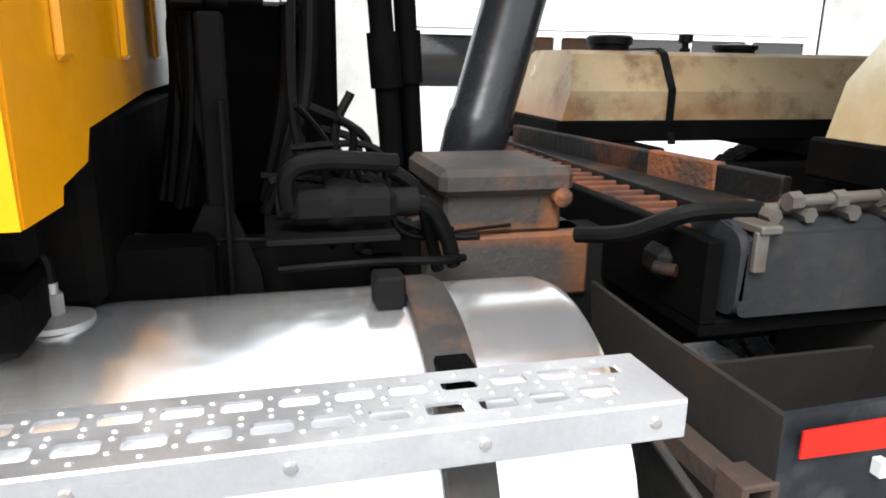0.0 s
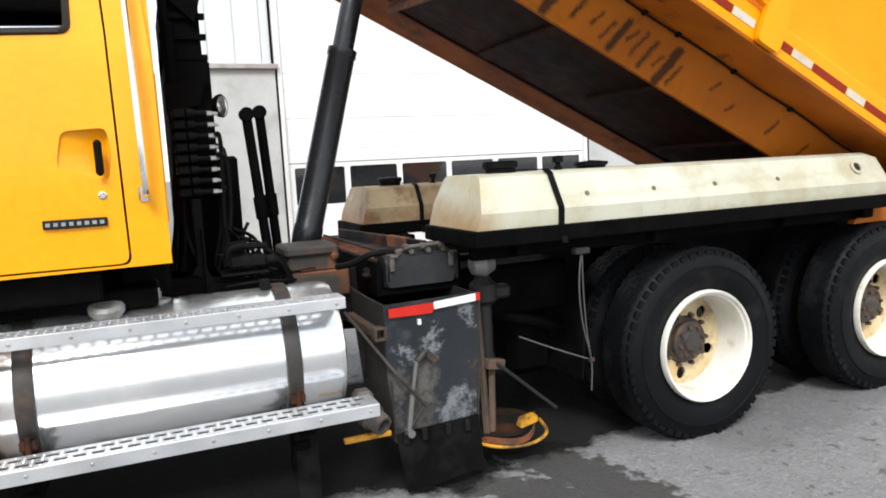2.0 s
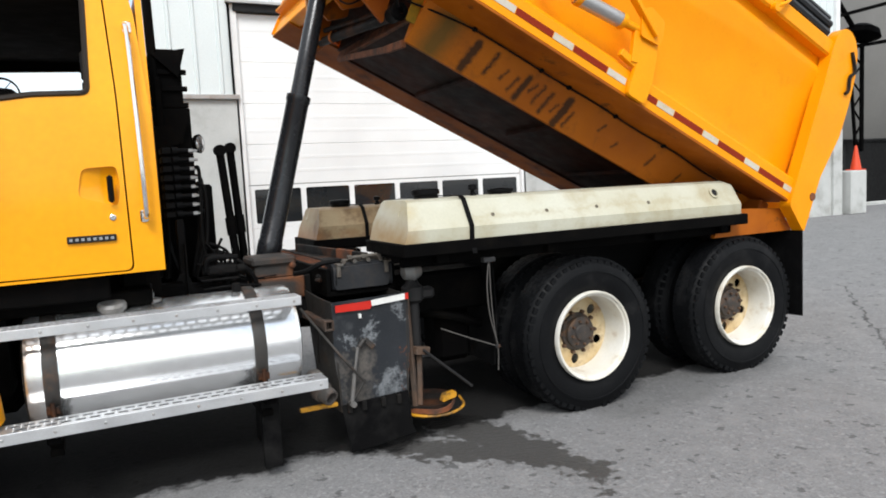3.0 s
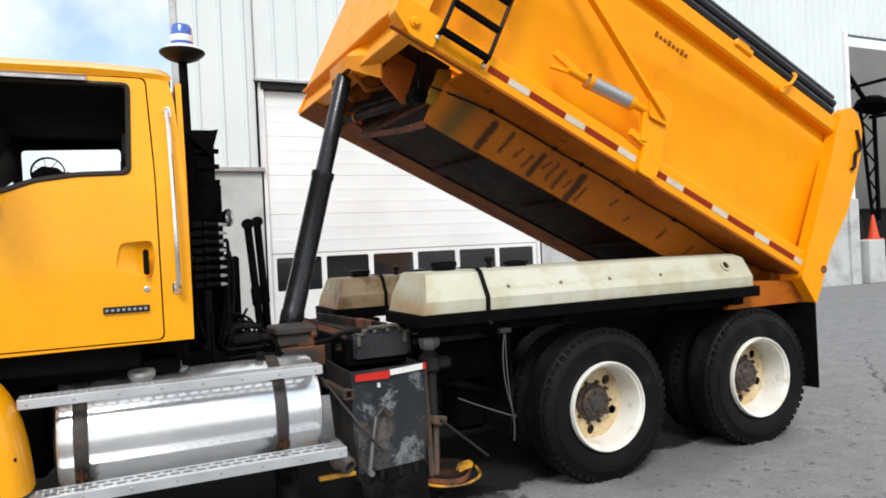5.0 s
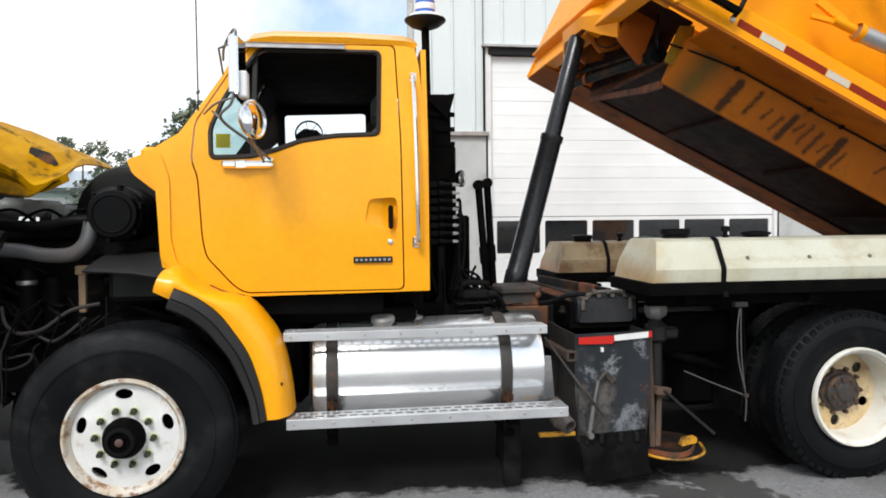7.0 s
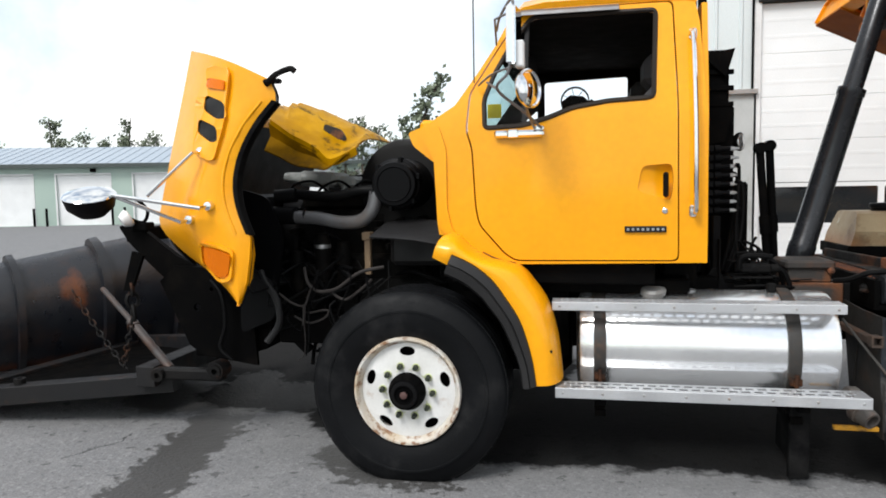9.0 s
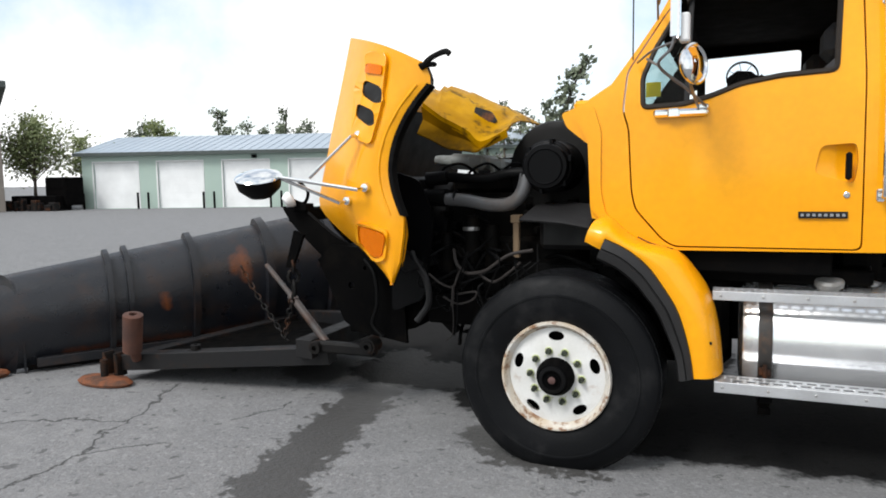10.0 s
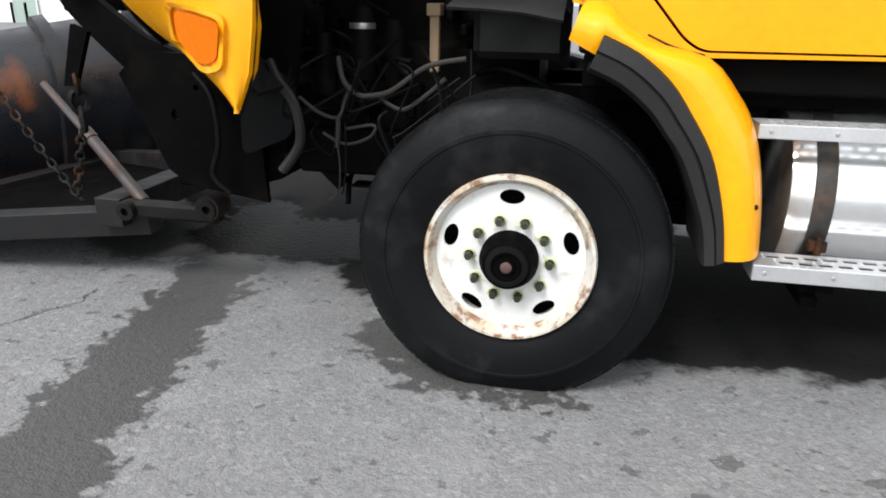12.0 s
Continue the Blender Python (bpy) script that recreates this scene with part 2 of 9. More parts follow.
POLY_DIRTY = surface("stained_plastic", (0.32, 0.25, 0.15), 0.5, spots=[((-1.36, 1.8, 1.17), (-1.36, 2.4, 1.17), 0.06, 0.07, (0.26, 0.1, 0.025), 0.7), ((-1.2, 1.85, 1.2), (-0.5, 1.82, 1.19), 0.02, 0.04, (0.2, 0.09, 0.03), 0.6), ((-1.2, 1.95, 1.41), (-0.9, 1.95, 1.41), 0.02, 0.05, (0.18, 0.1, 0.05), 0.6)], fray=0.04, other=(0.25, 0.17, 0.09), dirt=(0.12, 0.07, 0.035), dirt_amount=0.8, dirt_scale=7, dirt_lo=0.5, dirt_hi=0.65, large=3)
PLASTIC = surface("black_plastic", (0.0035, 0.0035, 0.004), 0.45, bump=0.1, spec=0.09)
SEAL = surface("weathered_rubber_seal", (0.022, 0.016, 0.012), 0.6, bump=0.1, spec=0.3)
TRIM = surface("black_trim", (0.006, 0.006, 0.0065), 0.55, bump=0.05, spec=0.3)
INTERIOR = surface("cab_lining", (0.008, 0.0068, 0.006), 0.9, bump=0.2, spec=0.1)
SEAT = surface("seat_cloth", (0.05, 0.05, 0.055), 0.9, bump=0.3)
RED_TAPE = surface("red_reflective_tape", (0.5, 0.011, 0.003), 0.4, other=(0.42, 0.01, 0.003), bump=0.1)
DARK_RED_TAPE = surface("dark_red_reflective_tape", (0.24, 0.02, 0.003), 0.5, bump=0.1, spec=0.15)
WHITE_TAPE = surface("white_reflective_tape", (0.72, 0.72, 0.7), 0.4, dirt=(0.4, 0.38, 0.34), dirt_amount=0.5, bump=0.1)
OLD_TAPE = surface("worn_white_tape", (0.56, 0.53, 0.47), 0.5, other=(0.5, 0.44, 0.34), dirt=(0.4, 0.25, 0.1), dirt_amount=0.6, dirt_scale=9, bump=0.1, spec=0.2)
YELLOW = surface("yellow_paint", (0.62, 0.29, 0.012), 0.55, dirt=(0.05, 0.03, 0.015), dirt_amount=0.8, dirt_scale=14, dirt_lo=0.47, dirt_hi=0.6)
AMBER = surface("amber_lens", (0.75, 0.17, 0.0), 0.3, bump=0.1, grain=140, spec=0.15)
BLUE_LENS = surface("blue_lens", (0.03, 0.12, 0.5), 0.1, coat=0.8, bump=0)
WHITE = surface("white_enamel", (0.8, 0.8, 0.8), 0.35, bump=0.05)
HOIST = surface("hoist_cylinder_steel", (0.022, 0.024, 0.028), 0.25, 0.35, other=(0.014, 0.014, 0.016), bump=0.05)
POST = surface("dusty_black_post", (0.0055, 0.0055, 0.006), 0.6, spec=0.06, other=(0.01, 0.0095, 0.009), bump=0.25)
FITTING = surface("dusty_fitting", (0.13, 0.125, 0.115), 0.5, 0.4, other=(0.12, 0.1, 0.08), dirt=(0.05, 0.03, 0.02), dirt_amount=0.7, dirt_scale=12, large=9)
HYD_STEEL = surface("grey_casting", (0.22, 0.22, 0.215), 0.5, 0.3, dirt=(0.2, 0.1, 0.05), dirt_amount=0.5)
ENGINE_GREY = surface("valve_cover_grey", (0.3, 0.32, 0.31), 0.5, dirt=(0.05, 0.05, 0.045), dirt_amount=0.7)
ENGINE_DARK = surface("engine_black", (0.003, 0.003, 0.003), 0.55, spec=0.04, other=(0.007, 0.0065, 0.006), dirt=(0.022, 0.017, 0.013), dirt_amount=0.5, dirt_scale=8, bump=0.3)
PIPE = surface("intake_pipe", (0.19, 0.19, 0.195), 0.4, 0.5, dirt=(0.12, 0.09, 0.07), dirt_amount=0.6)
PLOW = surface("plow_steel", (0.0065, 0.0075, 0.0105), 0.38, spec=0.45, other=(0.0105, 0.0115, 0.0145), dirt=(0.04, 0.02, 0.012), dirt_amount=0.6, dirt_scale=3.5, bump=0.3, bump_size=0.004)
SIDING = surface("pale_siding", (0.68, 0.73, 0.735), 0.45, other=(0.64, 0.69, 0.695), bump=0.05, large=0.5)
CONCRETE = surface("concrete", (0.5, 0.51, 0.5), 0.85, other=(0.43, 0.44, 0.43), dirt=(0.25, 0.24, 0.22), dirt_amount=0.5, dirt_scale=2, bump=0.3)
DOOR_WHITE = surface("white_door_panel", (0.87, 0.88, 0.88), 0.45, bump=0.05, large=0.7)
DARK_GLASS = surface("dark_window_glass", (0.02, 0.022, 0.024), 0.06, bump=0.0, rough_var=0.03, spec=0.7)
GREEN_SIDING = surface("pale_green_siding", (0.4, 0.5, 0.44), 0.5, other=(0.36, 0.46, 0.41), bump=0.05, large=0.3)
BASE_STEEL = surface("hoist_base_steel", (0.06, 0.05, 0.042), 0.6, spec=0.3, other=(0.03, 0.028, 0.027), dirt=(0.13, 0.05, 0.02), dirt_amount=0.55, dirt_scale=4.5, dirt_lo=0.5, dirt_hi=0.7, bump=0.35, bump_size=0.004, spots=[((-1.8, 0.74, 1.02), (-2.1, 0.74, 1.04), 0.012, 0.02, (0.17, 0.06, 0.02), 0.8), ((-1.84, 0.74, 1.1), (-1.85, 0.74, 1.03), 0.01, 0.02, (0.2, 0.07, 0.02), 0.8), ((-1.78, 0.74, 1.0), (-1.77, 0.74, 0.9), 0.03, 0.03, (0.15, 0.055, 0.02), 0.7)], fray=0.012)
BLUE_ROOF = surface("grey_blue_metal_roof", (0.4, 0.46, 0.52), 0.4, 0.2, other=(0.36, 0.42, 0.48), large=0.2)
TAUPE = surface("taupe_block_wall", (0.25, 0.22, 0.19), 0.85, other=(0.22, 0.19, 0.165), large=0.4, bump=0.3)
ROOF_DARK = surface("dark_roof_edge", (0.06, 0.075, 0.07), 0.6, large=0.5)
BARK = surface("bark", (0.09, 0.07, 0.055), 0.9, bump=0.5)
CONE_RED = surface("orange_cone", (0.7, 0.06, 0.012), 0.5)
LAMP_GLASS = surface("lamp_lens", (0.7, 0.7, 0.7), 0.1, 0.8, coat=0.5, bump=0.0)
STICKER = surface("yellow_sticker", (0.75, 0.65, 0.05), 0.5, bump=0)
MIRROR = surface("mirror_glass", (0.85, 0.88, 0.9), 0.03, 1.0, bump=0, rough_var=0.01)
WINDSHIELD = glass("windscreen_glass", (0.8, 0.9, 0.88))
RAG = surface("white_rag", (0.75, 0.75, 0.73), 0.9, bump=0.4)


def foliage(name, base, other):
    m, n, l, b = principled(name)
    info = n.new("ShaderNodeNewGeometry")
    col = mixed(n, l, info.outputs["Random Per Island"], base, other)
    l.new(col, b.inputs["Base Color"])
    b.inputs["Roughness"].default_value = 0.6
    b.inputs["Subsurface Weight"].default_value = 0.0
    return m


LEAF = foliage("leaves", (0.12, 0.16, 0.055), (0.3, 0.33, 0.15))
LEAF_DARK = foliage("dark_leaves", (0.09, 0.11, 0.07), (0.17, 0.2, 0.13))


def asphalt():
    """Old asphalt: pale aggregate, wet streaks and stains with ragged edges, cracks, and the lorry's shade painted in.
    """
    m, n, l, b = principled("asphalt")
    pos = coords(n, l)

    def vmath(op, a, c=None, s=None):
        v = n.new("ShaderNodeVectorMath")
        v.operation = op
        for value, slot in ((a, 0), (c, 1)):
            if isinstance(value, tuple):
                v.inputs[slot].default_value = value
            elif value is not None:
                l.new(value, v.inputs[slot])
        if s is not None:
            if isinstance(s, (int, float)):
                v.inputs["Scale"].default_value = s
            else:
                l.new(s, v.inputs["Scale"])
        return v.outputs["Value"] if op in ("DOT_PRODUCT", "LENGTH") else v.outputs["Vector"]

    def fmath(op, a, c=0.0, clamp=False):
        v = n.new("ShaderNodeMath")
        v.operation, v.use_clamp = op, clamp
        for value, slot in ((a, 0), (c, 1)):
            if isinstance(value, (int, float)):
                v.inputs[slot].default_value = value
            else:
                l.new(value, v.inputs[slot])
        return v.outputs[0]

    def wobble(scale, amount, detail=5):
        t = n.new("ShaderNodeTexNoise")
        t.inputs["Scale"].default_value, t.inputs["Detail"].default_value, t.inputs["Roughness"].default_value = scale, detail, 0.65
        l.new(pos, t.inputs["Vector"])
        off = vmath("SUBTRACT", t.outputs["Color"], (0.5, 0.5, 0.5))
        return vmath("ADD", pos, vmath("MULTIPLY", off, (amount, amount, 0)))

    def capsule(p, a, c, r):
        ba = (c[0] - a[0], c[1] - a[1], 0)
        pa = vmath("MULTIPLY", vmath("SUBTRACT", p, (a[0], a[1], 0)), (1, 1, 0))
        h = fmath("DIVIDE", vmath("DOT_PRODUCT", pa, ba), max(1e-6, ba[0] ** 2 + ba[1] ** 2), True)
        d = vmath("LENGTH", vmath("SUBTRACT", pa, vmath("SCALE", ba, None, h)))
        return fmath("SUBTRACT", d, r)

    def union(parts_):
        out = parts_[0]
        for q in parts_[1:]:
            out = fmath("MINIMUM", out, q)
        return out

    def band(d, lo, hi):
        r = n.new("ShaderNodeMapRange")
        r.inputs["From Min"].default_value, r.inputs["From Max"].default_value = hi, lo
        l.new(d, r.inputs["Value"])
        return r.outputs["Result"]

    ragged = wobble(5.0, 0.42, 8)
    wet = union([capsule(ragged, a, c, r) for a, c, r in (
        ((-6.1, 1.9), (-5.87, 0.8), 0.24), ((-5.87, 0.8), (-5.62, -0.78), 0.22), ((-5.62, -0.78), (-5.37, -1.6), 0.23), ((-5.35, -1.6), (-5.1, -3.2), 0.22),
        ((-4.75, 0.25), (-4.5, -0.02), 0.19), ((-4.5, -0.04), (-4.12, -0.12), 0.13), ((-1.35, 0.1), (-0.95, -0.3), 0.15), ((-0.95, 0.3), (-0.75, -0.45), 0.2), ((-0.75, -0.45), (-0.66, -0.75), 0.12), ((-0.68, -0.75), (-0.78, -1.0), 0.04), ((-6.5, 1.2), (-5.5, 1.4), 0.4))])
    flecks = fmath("MULTIPLY", fmath("SUBTRACT", noise_fac(n, l, pos, 14.0, 6, 0.0, 1.0), 0.5), 0.42)
    wet = fmath("ADD", wet, flecks)
    wet_mask = band(wet, -0.03, 0.01)
    # Damp ground and the lorry's shade, both darkened into the asphalt colour.
    shade_damp_mask = band(union([capsule(ragged, a, c, r) for a, c, r in (
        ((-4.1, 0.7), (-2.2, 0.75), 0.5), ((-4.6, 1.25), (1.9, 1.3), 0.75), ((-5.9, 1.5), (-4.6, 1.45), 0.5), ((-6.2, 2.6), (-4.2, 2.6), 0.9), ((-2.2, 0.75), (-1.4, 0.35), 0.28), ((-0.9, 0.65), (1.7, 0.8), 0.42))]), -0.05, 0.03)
    faint = band(union([capsule(ragged, a, c, r) for a, c, r in (((-0.9, -0.4), (-0.68, -0.75), 0.1), ((0.2, 0.0), (1.6, 0.2), 0.3), ((-9, 1.0), (-6.5, 1.6), 0.35))]), -0.1, 0.08)
    thin = wobble(3.0, 0.35, 6)
    crack = union([capsule(thin, a, c, 0.0) for a, c in (
        ((-7.45, 0.5), (-7.15, -0.35)), ((-7.15, -0.35), (-6.95, -0.9)), ((-6.95, -0.9), (-6.9, -1.7)), ((-6.9, -1.7), (-7.3, -2.6)),
        ((-6.95, -0.9), (-6.6, -0.55)), ((-7.15, -0.35), (-8.2, -0.75)), ((-6.3, 0.4), (-6.45, -0.1)), ((-8.2, -0.75), (-9.5, -1.2)), ((2.6, -0.4), (5.5, 2.0)), ((3.4, 0.3), (6.0, -1.0)))])
    crack_mask = band(crack, 0.003, 0.014)

    stone = n.new("ShaderNodeTexVoronoi")
    stone.inputs["Scale"].default_value = 105
    l.new(pos, stone.inputs["Vector"])
    speck = mixed(n, l, noise_fac(n, l, stone.outputs["Color"], 1.0, 0, 0.2, 0.8), (0.125, 0.125, 0.128), (0.225, 0.225, 0.23))
    patch = noise_fac(n, l, pos, 0.9, 6, 0.35, 0.66)
    pebble = n.new("ShaderNodeTexVoronoi")
    pebble.inputs["Scale"].default_value = 48
    l.new(pos, pebble.inputs["Vector"])
    speck = mixed(n, l, scaled(n, l, noise_fac(n, l, pebble.outputs["Color"], 1.0, 0, 0.62, 0.68), 0.4), speck, (0.32, 0.32, 0.32))
    speck = mixed(n, l, scaled(n, l, noise_fac(n, l, pebble.outputs["Color"], 1.7, 0, 0.66, 0.72), 0.35), speck, (0.06, 0.06, 0.062))
    col = mixed(n, l, scaled(n, l, patch, 0.45), speck, (0.165, 0.165, 0.167))
    col = mixed(n, l, scaled(n, l, noise_fac(n, l, pos, 4.0, 6, 0.5, 0.62), 0.35), col, (0.24, 0.24, 0.24))
    spots = noise_fac(n, l, pos, 9.0, 5, 0.625, 0.645)
    col = mixed(n, l, scaled(n, l, spots, 0.7), col, (0.065, 0.065, 0.066))
    col = mixed(n, l, scaled(n, l, faint, 0.45), col, (0.07, 0.069, 0.068))
    col = mixed(n, l, scaled(n, l, wet_mask, 0.9), col, (0.05, 0.048, 0.046))
    col = mixed(n, l, scaled(n, l, shade_damp_mask, 0.95), col, (0.009, 0.0087, 0.0085))
    col = mixed(n, l, scaled(n, l, crack_mask, 0.85), col, (0.03, 0.03, 0.03))
    l.new(col, b.inputs["Base Color"])
    r = n.new("ShaderNodeMapRange")
    r.inputs["To Min"].default_value, r.inputs["To Max"].default_value = 0.9, 0.5
    l.new(wet_mask, r.inputs["Value"])
    l.new(r.outputs["Result"], b.inputs["Roughness"])
    # The painted shade also loses its gloss.
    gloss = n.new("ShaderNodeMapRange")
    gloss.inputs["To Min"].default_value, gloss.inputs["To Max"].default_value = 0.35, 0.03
    l.new(shade_damp_mask, gloss.inputs["Value"])
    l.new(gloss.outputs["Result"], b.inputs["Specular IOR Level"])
    bp = n.new("ShaderNodeBump")
    bp.inputs["Strength"].default_value, bp.inputs["Distance"].default_value = 0.5, 0.006
    h = fmath("SUBTRACT", fmath("ADD", scaled(n, l, stone.outputs["Distance"], -0.8), noise_fac(n, l, pos, 30, 4)), scaled(n, l, crack_mask, 3.0))
    l.new(h, bp.inputs["Height"])
    l.new(bp.outputs["Normal"], b.inputs["Normal"])
    return m


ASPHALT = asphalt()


# ---- mesh helpers ----
def level(ob):
    return 0 if ob.parent is None else 1 + level(ob.parent)


def islands(bm):
    """The connected pieces of a bmesh, each as a new bmesh."""
    bm.verts.ensure_lookup_table()
    bm.verts.index_update()
    seen, out = set(), []
    for v0 in bm.verts:
        if v0 in seen:
            continue
        stack, group = [v0], []
        seen.add(v0)
        while stack:
            v = stack.pop()
            group.append(v)
            for e in v.link_edges:
                w = e.other_vert(v)
                if w not in seen:
                    seen.add(w)
                    stack.append(w)
        piece = bmesh.new()
        made = {v: piece.verts.new(v.co) for v in group}
        for f in {f for v in group for f in v.link_faces}:
            piece.faces.new([made[v] for v in f.verts])
        out.append(piece)
    bm.free()
    return out


def part(name, bm, material, parent=None, label="", sharp=35, split=False):
    """Links a bmesh as one mesh object, or its loose pieces as one object each, under a thing or a part."""
    if split:
        return [part(name, piece, material, parent, label, sharp) for piece in islands(bm)][0]
    me = bpy.data.meshes.new(name)
    bmesh.ops.recalc_face_normals(bm, faces=bm.faces)
    bm.to_mesh(me)
    bm.free()
    me.materials.append(material)
    me.polygons.foreach_set("use_smooth", [True] * len(me.polygons))
    me.set_sharp_from_angle(angle=radians(sharp))
    ob = new(name, me)
    if parent is not None:
        while level(parent) > 1:
            parent = parent.parent
        ob.parent = parent
        ob.matrix_parent_inverse = parent.matrix_world.inverted()
    if label:
        ob["label"] = label
    return ob


def thing(name, at, label, category, group="", kind=""):
    ob = new(name)
    ob.location = at
    ob.empty_display_size = 0.2
    bpy.context.view_layer.update()
    return tagged(ob, label, category, group, kind)


def rbox(bm, x0, x1, y0, y1, z0, z1, bev=0.006, m=None):
    """A box with softened edges."""
    mat = Matrix.LocRotScale(((x0 + x1) / 2, (y0 + y1) / 2, (z0 + z1) / 2), None, (abs(x1 - x0), abs(y1 - y0), abs(z1 - z0)))
    vs = bmesh.ops.create_cube(bm, size=1, matrix=(m @ mat) if m else mat)["verts"]
    if bev:
        es = list({e for v in vs for e in v.link_edges})
        bmesh.ops.bevel(bm, geom=es, offset=bev, segments=1, affect="EDGES", profile=0.5)
    return bm


def box(*a, **k):
    return rbox(bmesh.new(), *a, **k)


def beam(bm, p, q, w, h, up=(0, 0, 1), bev=0.004):
    """A bar of section w by h from p to q."""
    p, q = Vector(p), Vector(q)
    d = q - p
    x = d.normalized()
    y = Vector(up).cross(x)
    if y.length < 1e-4:
        y = Vector((0, 1, 0)).cross(x)
    y.normalize()
    z = x.cross(y)
    m = Matrix((x, y, z)).transposed().to_4x4()
    m.translation = (p + q) / 2
    return rbox(bm, -d.length / 2, d.length / 2, -w / 2, w / 2, -h / 2, h / 2, bev, m)


def spline(pts, steps=6):
    pts = [Vector(p) for p in pts]
    if len(pts) < 3:
        return pts
    out = []
    for i in range(len(pts) - 1):
        a, b, c, d = pts[max(i - 1, 0)], pts[i], pts[i + 1], pts[min(i + 2, len(pts) - 1)]
        for s in range(steps):
            t = s / steps
            out.append(0.5 * ((2 * b) + (c - a) * t + (2 * a - 5 * b + 4 * c - d) * t * t + (3 * b - a - 3 * c + d) * t ** 3))
    return out + [pts[-1]]


def tube(bm, pts, r, n=8, smooth=True, radii=None):
    """A round bar, hose or pipe along a line of points."""
    line = spline(pts) if smooth else [Vector(p) for p in pts]
    up = None
    rings = []
    for i, p in enumerate(line):
        d = (line[min(i + 1, len(line) - 1)] - line[max(i - 1, 0)]).normalized()
        if up is None:
            up = d.orthogonal().normalized()
        up = (up - d * up.dot(d)).normalized()
        side = d.cross(up)
        rr = radii(i / (len(line) - 1)) if radii else r
        rings.append([bm.verts.new(p + rr * (math.cos(2 * math.pi * k / n) * up + math.sin(2 * math.pi * k / n) * side)) for k in range(n)])
    for a, b in zip(rings, rings[1:]):
        for k in range(n):
            bm.faces.new((a[k], a[(k + 1) % n], b[(k + 1) % n], b[k]))
    bm.faces.new(rings[0][::-1])
    bm.faces.new(rings[-1])
    return bm


def frame_of(axis):
    z = Vector(axis).normalized()
    x = Vector((1, 0, 0)) if abs(z.x) < 0.9 else Vector((0, 0, 1))
    y = z.cross(x).normalized()
    return y.cross(z).normalized(), y, z


def lathe(bm, prof, at, axis, seg=32, a0=0.0, a1=2 * math.pi):
    """Turns a profile of (radius, height along the axis) round the axis at a point."""
    x, y, z = frame_of(axis)
    at = Vector(at)
    full = abs(a1 - a0 - 2 * math.pi) < 1e-6
    count = seg if full else seg + 1
    rings = []
    for r, h in prof:
        if r < 1e-6:
            rings.append([bm.verts.new(at + z * h)])
        else:
            rings.append([bm.verts.new(at + z * h + r * (math.cos(a0 + (a1 - a0) * k / seg) * x + math.sin(a0 + (a1 - a0) * k / seg) * y)) for k in range(count)])
    for a, b in zip(rings, rings[1:]):
        for k in range(seg):
            j = (k + 1) % count
            quad = [a[0]] if len(a) == 1 else [a[k], a[j]]
            quad += [b[0]] if len(b) == 1 else [b[j], b[k]]
            if len(quad) > 2:
                bm.faces.new(quad)
    return bm


def rod(bm, p, q, r, r2=None, seg=12):
    p, q = Vector(p), Vector(q)
    h = (q - p).length
    return lathe(bm, [(0, 0), (r, 0), (r if r2 is None else r2, h), (0, h)], p, q - p, seg)


def plate(bm, outer, holes, fn, thick, cuts=()):
    """A flat plate with holes, given in (u, v); fn(u, v, w) lays it in space, w runs through the thickness."""
    tmp = bmesh.new()
    edges = []
    for loop in [outer, *holes]:
        vs = [tmp.verts.new((u, v, 0)) for u, v in loop]
        edges += [tmp.edges.new((a, b)) for a, b in zip(vs, vs[1:] + vs[:1])]
    bmesh.ops.triangle_fill(tmp, use_beauty=True, use_dissolve=False, edges=edges)
    for co, no in cuts:
        bmesh.ops.bisect_plane(tmp, geom=tmp.verts[:] + tmp.edges[:] + tmp.faces[:], plane_co=co, plane_no=no)
    tmp.verts.index_update()
    front = {v: bm.verts.new(fn(v.co.x, v.co.y, 0)) for v in tmp.verts}
    back = {v: bm.verts.new(fn(v.co.x, v.co.y, thick)) for v in tmp.verts}
    for f in tmp.faces:
        bm.faces.new([front[v] for v in f.verts])
        bm.faces.new([back[v] for v in reversed(f.verts)])
    for e in tmp.edges:
        if len(e.link_faces) == 1:
            a, b = e.verts
            bm.faces.new((front[a], front[b], back[b], back[a]))
    tmp.free()
    return bm


def sheet(bm, rows, thick, closed=False):
    """A curved sheet through rows of points, with a thickness along its normals."""
    rows = [[Vector(p) for p in row] for row in rows]
    nr, nc = len(rows), len(rows[0])

    def normal(i, j):
        du = rows[min(i + 1, nr - 1)][j] - rows[max(i - 1, 0)][j]
        dv = rows[i][min(j + 1, nc - 1)] - rows[i][max(j - 1, 0)]
        c = du.cross(dv)
        return c.normalized() if c.length > 1e-9 else Vector((0, 0, 1))

    a = [[bm.verts.new(rows[i][j]) for j in range(nc)] for i in range(nr)]
    b = [[bm.verts.new(rows[i][j] - thick * normal(i, j)) for j in range(nc)] for i in range(nr)]
    for i in range(nr - 1):
        for j in range(nc - 1):
            bm.faces.new((a[i][j], a[i + 1][j], a[i + 1][j + 1], a[i][j + 1]))
            bm.faces.new((b[i][j], b[i][j + 1], b[i + 1][j + 1], b[i + 1][j]))
    for i in range(nr - 1):
        bm.faces.new((a[i][0], b[i][0], b[i + 1][0], a[i + 1][0]))
        bm.faces.new((a[i][-1], a[i + 1][-1], b[i + 1][-1], b[i][-1]))
    for j in range(nc - 1):
        bm.faces.new((a[0][j], a[0][j + 1], b[0][j + 1], b[0][j]))
        bm.faces.new((a[-1][j], b[-1][j], b[-1][j + 1], a[-1][j + 1]))
    return bm


